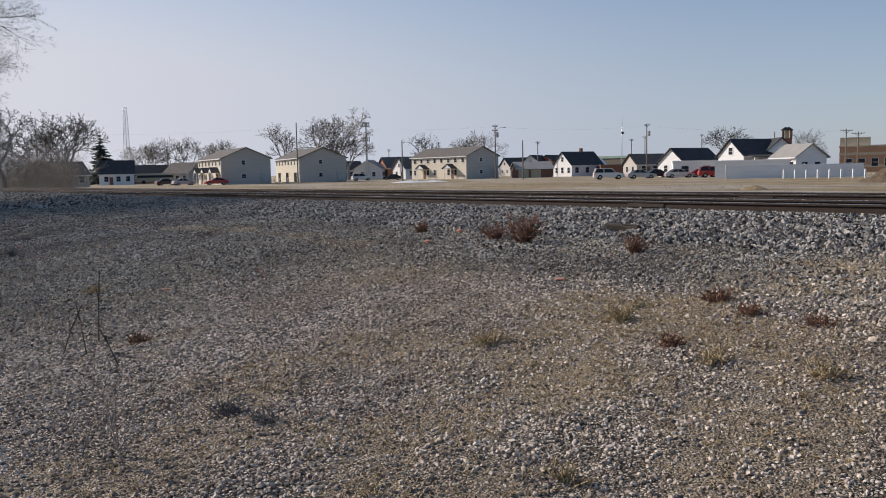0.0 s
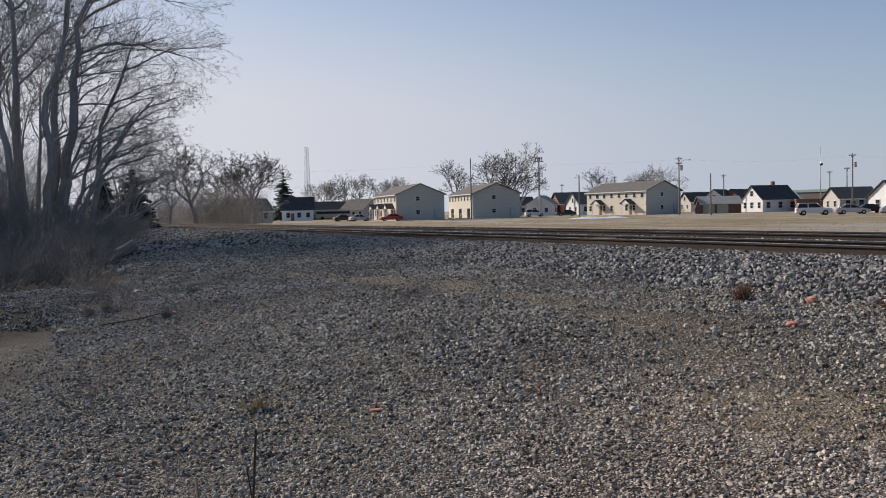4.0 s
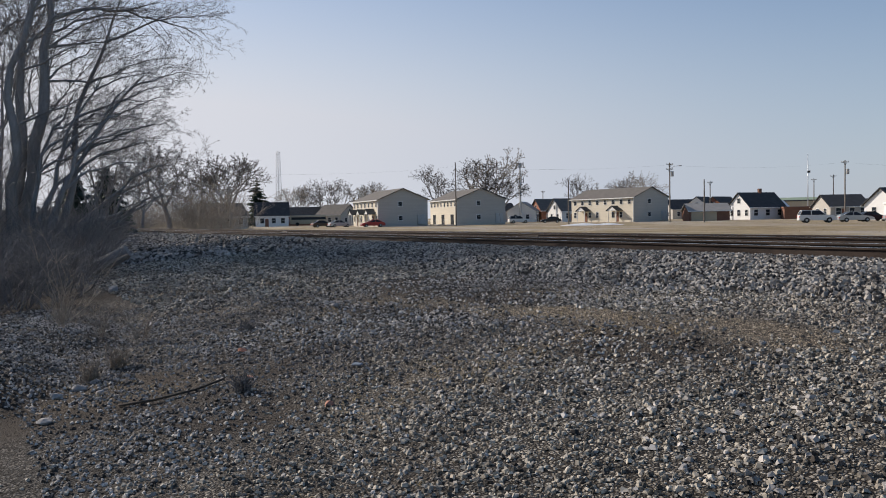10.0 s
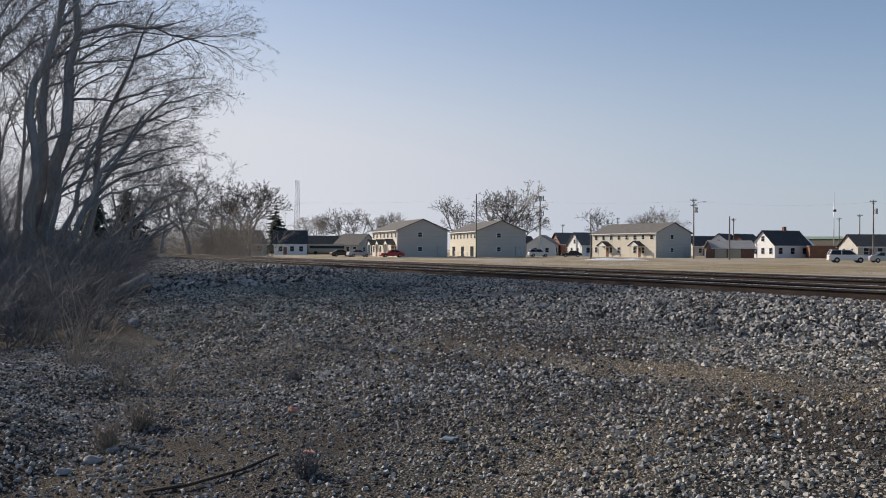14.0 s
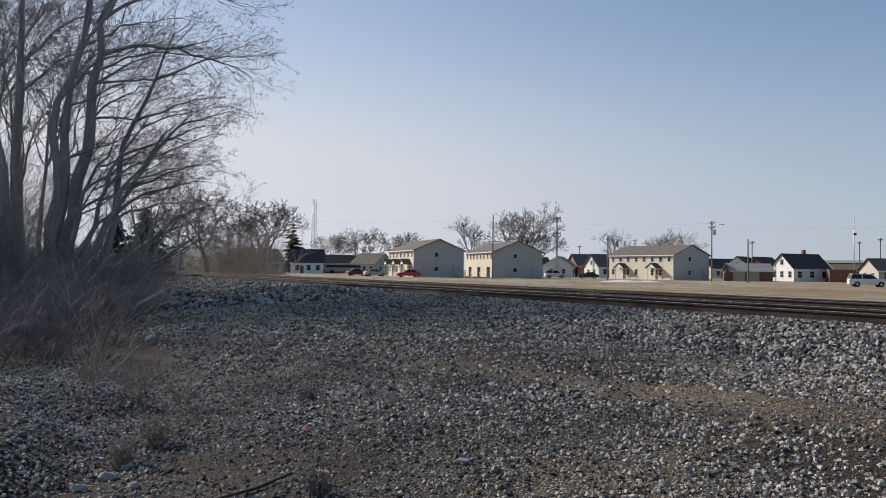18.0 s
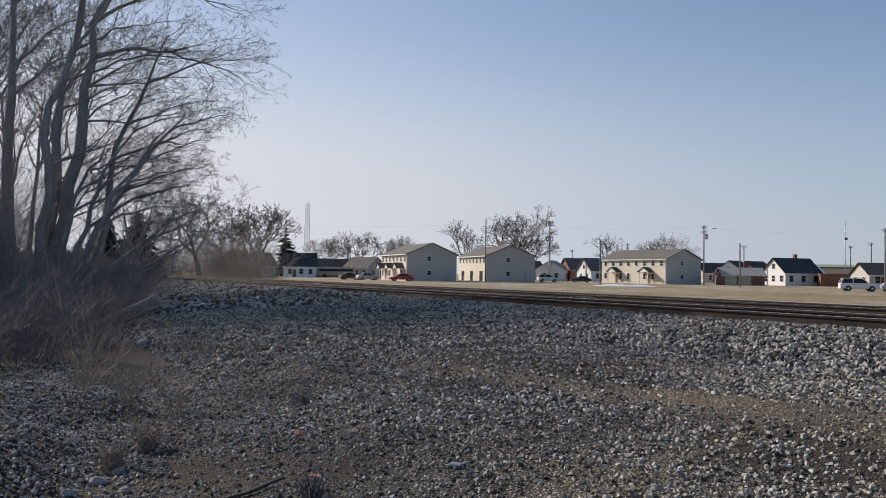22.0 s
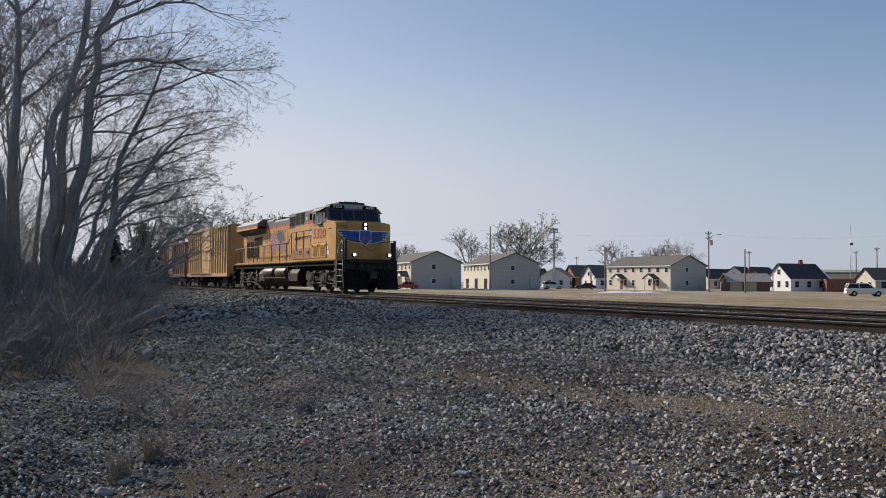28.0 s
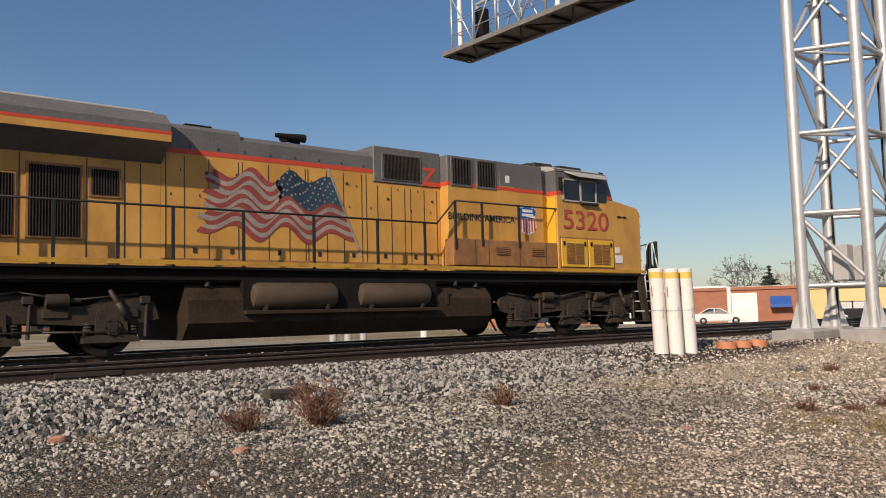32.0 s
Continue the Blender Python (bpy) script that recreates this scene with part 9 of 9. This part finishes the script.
for i, (x, y, h, sp, c, label) in enumerate([(4.35, 7.4, 0.52, 0.55, RUSTY_WEED, "large rust-red dry weed on the ballast edge"), (3.58, 7.48, 0.34, 0.55, RUSTY_WEED, "rust-red dry weed on gravel"), (1.23, 7.74, 0.24, 0.5, RUSTY_WEED, "low brown dry weed on ballast"), (6.7, 7.2, 0.28, 0.5, RUSTY_WEED, "low rust-red weed on gravel"),
                                             (9.0, 3.9, 0.22, 0.8, STRAW, "flattened brown weed patch"), (9.9, 3.4, 0.14, 1.3, RUSTY_WEED, "tangled brown weed on gravel"), (10.4, 3.2, 0.18, 1.1, STRAW, "tuft of pale dry grass"),
                                             (11.2, 3.3, 0.16, 1.2, STRAW, "yellow tuft of dry grass"), (10.8, 1.1, 0.15, 1.2, STRAW, "dry yellow grass tuft"), (8.5, 2.7, 0.2, 0.8, STRAW, "low dry grass tuft"), (5.2, 0.8, 0.14, 0.9, RUSTY_WEED, "withered orange leaves on gravel"), (8.2, 0.4, 0.14, 0.9, BRUSH_TWIG, "dead dark tuft on gravel"), (8.65, 0.45, 0.12, 0.9, BRUSH_TWIG, "dead dark tuft on gravel"),
                                             (1.66, 1.41, 0.16, 0.9, STRAW, "low pale tuft of grass"), (-9.6, 1.4, 0.6, 0.35, PALE_TWIG, "pale dry weed clump on gravel"), (-9.2, 1.8, 0.5, 0.4, PALE_TWIG, "pale dry weed clump on gravel"), (-10.2, 1.0, 0.6, 0.4, PALE_TWIG, "pale straw-coloured weed clump"), (-7.6, 1.25, 0.30, 0.5, PALE_TWIG, "dry pale weed with dead leaves"), (-7.0, 0.9, 0.3, 0.6, PALE_TWIG, "dry weed by the rubble"),
                                             (-12.5, 1.2, 0.7, 0.35, PALE_TWIG, "tall pale weed clump"), (-15.0, 1.6, 0.7, 0.4, PALE_TWIG, "tall dry weed clump"), (-8.5, 3.0, 0.16, 0.8, BRUSH_TWIG, "flat dark weed on gravel"), (-5.2, 1.9, 0.2, 0.6, BRUSH_TWIG, "small dead weed on gravel"), (12.4, 5.0, 0.16, 1.1, RUSTY_WEED, "brown weed at the edge of the sand"), (11.0, 5.6, 0.14, 1.2, RUSTY_WEED, "low brown weed on gravel"), (13.5, 6.6, 0.16, 1.3, RUSTY_WEED, "dark matted weed on the sand"), (12.9, 6.8, 0.14, 1.3, BRUSH_TWIG, "flattened dark weed on the sand"), (9.4, 4.9, 0.18, 1.2, RUSTY_WEED, "spread brown weed on tan gravel"), (9.9, 4.6, 0.15, 1.3, RUSTY_WEED, "flat brown weed on tan gravel"), (10.6, 4.5, 0.14, 1.3, RUSTY_WEED, "brown weed patch on tan gravel"), (8.9, 4.4, 0.12, 1.3, STRAW, "thin pale weed on tan gravel")]):
    weed(label, x, y, h, sp, c, 100 + i, (95 if c is RUSTY_WEED else 14) if h > 0.4 else (60 if c is RUSTY_WEED else 40))
for i, (x, y, h) in enumerate([(0.53, 0.25, 0.75), (8.66, -0.55, 0.5), (8.2, -0.7, 0.35), (-12.7, 1.4, 1.7), (-13.0, 1.2, 1.5), (-13.4, 1.6, 1.3), (3.6, 0.2, 0.45), (2.9, 0.6, 0.4), (6.0, 0.1, 0.5), (5.4, 2.0, 0.3)]):
    weed("thin upright dry weed stalk", x, y, h, 0.06, PALE_TWIG, 200 + i, 2, "weed_stalk", "dry weed stalks")


def rock(label, x, y, size, material, seed, name="stone", group="scattered stones", flat=0.6):
    r = random.Random(seed)
    bm = bmesh.new()
    bmesh.ops.create_icosphere(bm, subdivisions=2, radius=0.62)
    for v in bm.verts:
        k = 1 + 0.6 * noise.noise(v.co * 1.3 + Vector((seed, 0, 0))) + 0.12 * noise.noise(v.co * 4 + Vector((seed, 5, 0)))
        v.co = Vector((v.co.x * k * size[0], v.co.y * k * size[1], v.co.z * k * size[2]))
    return single(name, Geo().take(bm), material, label, "stone", group=group, m=pose(x, y, ground_z(x, y) + size[2] * 0.35, r.uniform(-10, 10), r.uniform(-10, 10), r.uniform(0, 360)))


BRICK_BIT = surface("broken_brick", (0.34, 0.15, 0.10), (0.52, 0.27, 0.19), 9, 0.95, fine=50, bump=0.004)
PALE_ROCK = surface("pale_rubble", (0.20, 0.19, 0.185), (0.38, 0.365, 0.35), 5, 0.95, fine=40, bump=0.006)
for i, (x, y, sz, c, label) in enumerate([(2.02, 8.04, (0.11, 0.08, 0.07), BRICK_BIT, "pinkish lump of broken brick"), (3.03, 6.42, (0.12, 0.07, 0.05), BRICK_BIT, "flat pink stone on gravel"), (7.22, 5.06, (0.13, 0.08, 0.03), BRICK_BIT, "flat pinkish stone on the sand"), (-5.65, 2.1, (0.09, 0.07, 0.035), BRICK_BIT, "orange broken brick on gravel"), (-4.28, 2.33, (0.07, 0.05, 0.045), BRICK_BIT, "orange broken brick on gravel"),
                                          (-7.05, 2.46, (0.08, 0.06, 0.04), BRICK_BIT, "orange broken brick on gravel"), (2.41, 2.21, (0.09, 0.06, 0.02), BRICK_BIT, "flat red shard on gravel"), (-6.64, 0.75, (0.10, 0.07, 0.06), PALE_ROCK, "pale chunk of rubble"), (-6.3, 0.9, (0.08, 0.065, 0.05), PALE_ROCK, "pale chunk of rubble"), (-6.45, 0.55, (0.09, 0.06, 0.05), PALE_ROCK, "pale chunk of rubble"), (-6.9, 0.95, (0.09, 0.07, 0.05), PALE_ROCK, "small pale rubble near weeds"),
                                          (-5.55, 0.35, (0.13, 0.09, 0.05), PALE_ROCK, "flat pale rock near the hose"), (-10.5, 2.2, (0.14, 0.1, 0.06), PALE_ROCK, "pale rock on gravel"), (-9.0, 4.4, (0.12, 0.09, 0.05), PALE_ROCK, "pale rock on gravel"), (-16.5, 2.6, (0.22, 0.16, 0.14), PALE_ROCK, "grey rock by the brush"), (13.0, 6.9, (0.08, 0.06, 0.05), BRICK_BIT, "small brown stone on sand"), (-2.4, 7.1, (0.22, 0.1, 0.04), TIE_WOOD, "dark flat wood scrap")]):
    rock(label, x, y, sz, c, 300 + i)
logp = Geo()
pts = [(-21.9, 2.55, -0.78), (-21.7, 2.95, -0.60), (-21.5, 3.4, -0.38), (-21.35, 3.75, -0.16)]
for (p, q), (ra, rb) in zip(zip(pts, pts[1:]), ((0.15, 0.18), (0.18, 0.20), (0.20, 0.19))):
    logp.tube(p, q, ra, rb, 12)
single("fallen_log", logp, surface("weathered_log", (0.12, 0.11, 0.105), (0.27, 0.255, 0.24), 3, 0.95, fine=30, stretch=(1, 4, 4), bump=0.02), "grey weathered fallen log at the brush edge", "log")
single("old_tie", Geo().box(-0.32, 0.32, -0.08, 0.08, -0.08, 0.05, 0.03).box(0.0, 0.28, -0.06, 0.05, 0.045, 0.06), TIE_WOOD, "broken piece of old wooden tie on ballast", "wood", m=pose(4.95, 9.2, ground_z(4.95, 9.2) + 0.06, 3, 4, 8))
single("branch", Geo().path([(-5.6, 0.95, -0.98), (-5.5, 1.2, -0.95), (-5.6, 1.6, -0.92), (-5.75, 1.9, -0.88)], 0.011), TIE_WOOD, "dead branch lying on the gravel", "branch")
for i, (x, y, dx, dy, h) in enumerate([(5.3, 0.25, -0.55, 0.05, 0.62), (5.0, 0.1, 0.32, 0.12, 0.55), (4.7, 0.55, 0.06, 0.03, 0.8), (6.1, 0.3, -0.3, -0.1, 0.4)]):
    z = ground_z(x, y) - 0.03
    single("dead_stick", Geo().path([(x, y, z), (x + dx * 0.45, y + dy * 0.5, z + h * 0.55), (x + dx, y + dy, z + h)], 0.007).path([(x + dx * 0.45, y + dy * 0.5, z + h * 0.55), (x + dx * 0.45 + 0.1, y + dy * 0.5 - 0.05, z + h * 0.8)], 0.004), TIE_WOOD, "thin dead stick stuck upright in the gravel", "stick", group="dead sticks")
single("hose", Geo().path([(-7.4, 0.0, -0.95), (-6.9, 0.12, -1.0), (-6.3, 0.22, -1.03), (-5.95, 0.34, -1.04), (-5.84, 0.46, -1.04), (-5.9, 0.56, -1.04)], 0.014), PALE_TWIG, "pale curved length of old hose", "hose")
single("litter", Geo().box(-0.05, 0.05, -0.03, 0.03, 0, 0.02, 0.008), paint("faded_blue", (0.16, 0.20, 0.25), 0.6), "small faded blue scrap of litter", "litter", m=pose(-5.2, 3.0, ground_z(-5.2, 3.0) + 0.02, 5, 0, 40))


def grass(name, label, n, area, h, seed, keep):
    r = random.Random(seed)
    segs = []
    for _ in range(n):
        x, y = r.uniform(area[0], area[1]), r.uniform(area[2], area[3])
        if r.random() > keep(x, y):
            continue
        p = Vector((x, y, ground_z(x, y) - 0.005))
        for _k in range(4):
            d = Vector((r.gauss(0, 0.8), r.gauss(0, 0.8), 0.7)).normalized()
            ln = h * r.uniform(0.4, 1.0)
            q = p + d * ln * 0.6
            e = (d + Vector((r.gauss(0, 0.3), r.gauss(0, 0.3), -0.5))).normalized()
            segs.append((p, q, 0.0030, 0.0024, 2))
            segs.append((q, q + e * ln * 0.5, 0.0024, 0.0012, 3))
    return tagged(new(name, branches_mesh(name, segs, STRAW, 3, 1.0, 0.0012)), label, "grass", kind="stuff")


grass("dry_grass", "thin dry yellow grass among the gravel", 32000, (-9, 16, -1, 8.5), 0.075, 401, straw_here)


# ---- what moves ----
def motions():
    # the train gathers speed: seconds and place of the cab along the track
    line = [(0, -350.0), (8, -265.5), (14, -202.0), (19, -148.5), (21, -126.8), (23, -104.3), (25, -80.4), (26.5, -62.0), (27.25, -51.8), (28, -41.4), (29, -26.9), (30, -11.65), (31, 3.75), (32, 19.0)]
    speed = 14.6
    for car, offset in TRAIN:
        walk(car, [(t, pose(at + offset, FAR_TRACK, 0)) for t, at in line])
    for axle, x in SPIN:
        rows = [(0, pose(x, 0, 0.53))]
        for i in range(0, 7 * FPS + 1):
            t = 25 + i / FPS
            rows.append((t, pose(x, 0, 0.53) @ Matrix.Rotation(speed * (t - 25) / 0.53, 4, "Y")))
        walk(axle, rows)


motions()
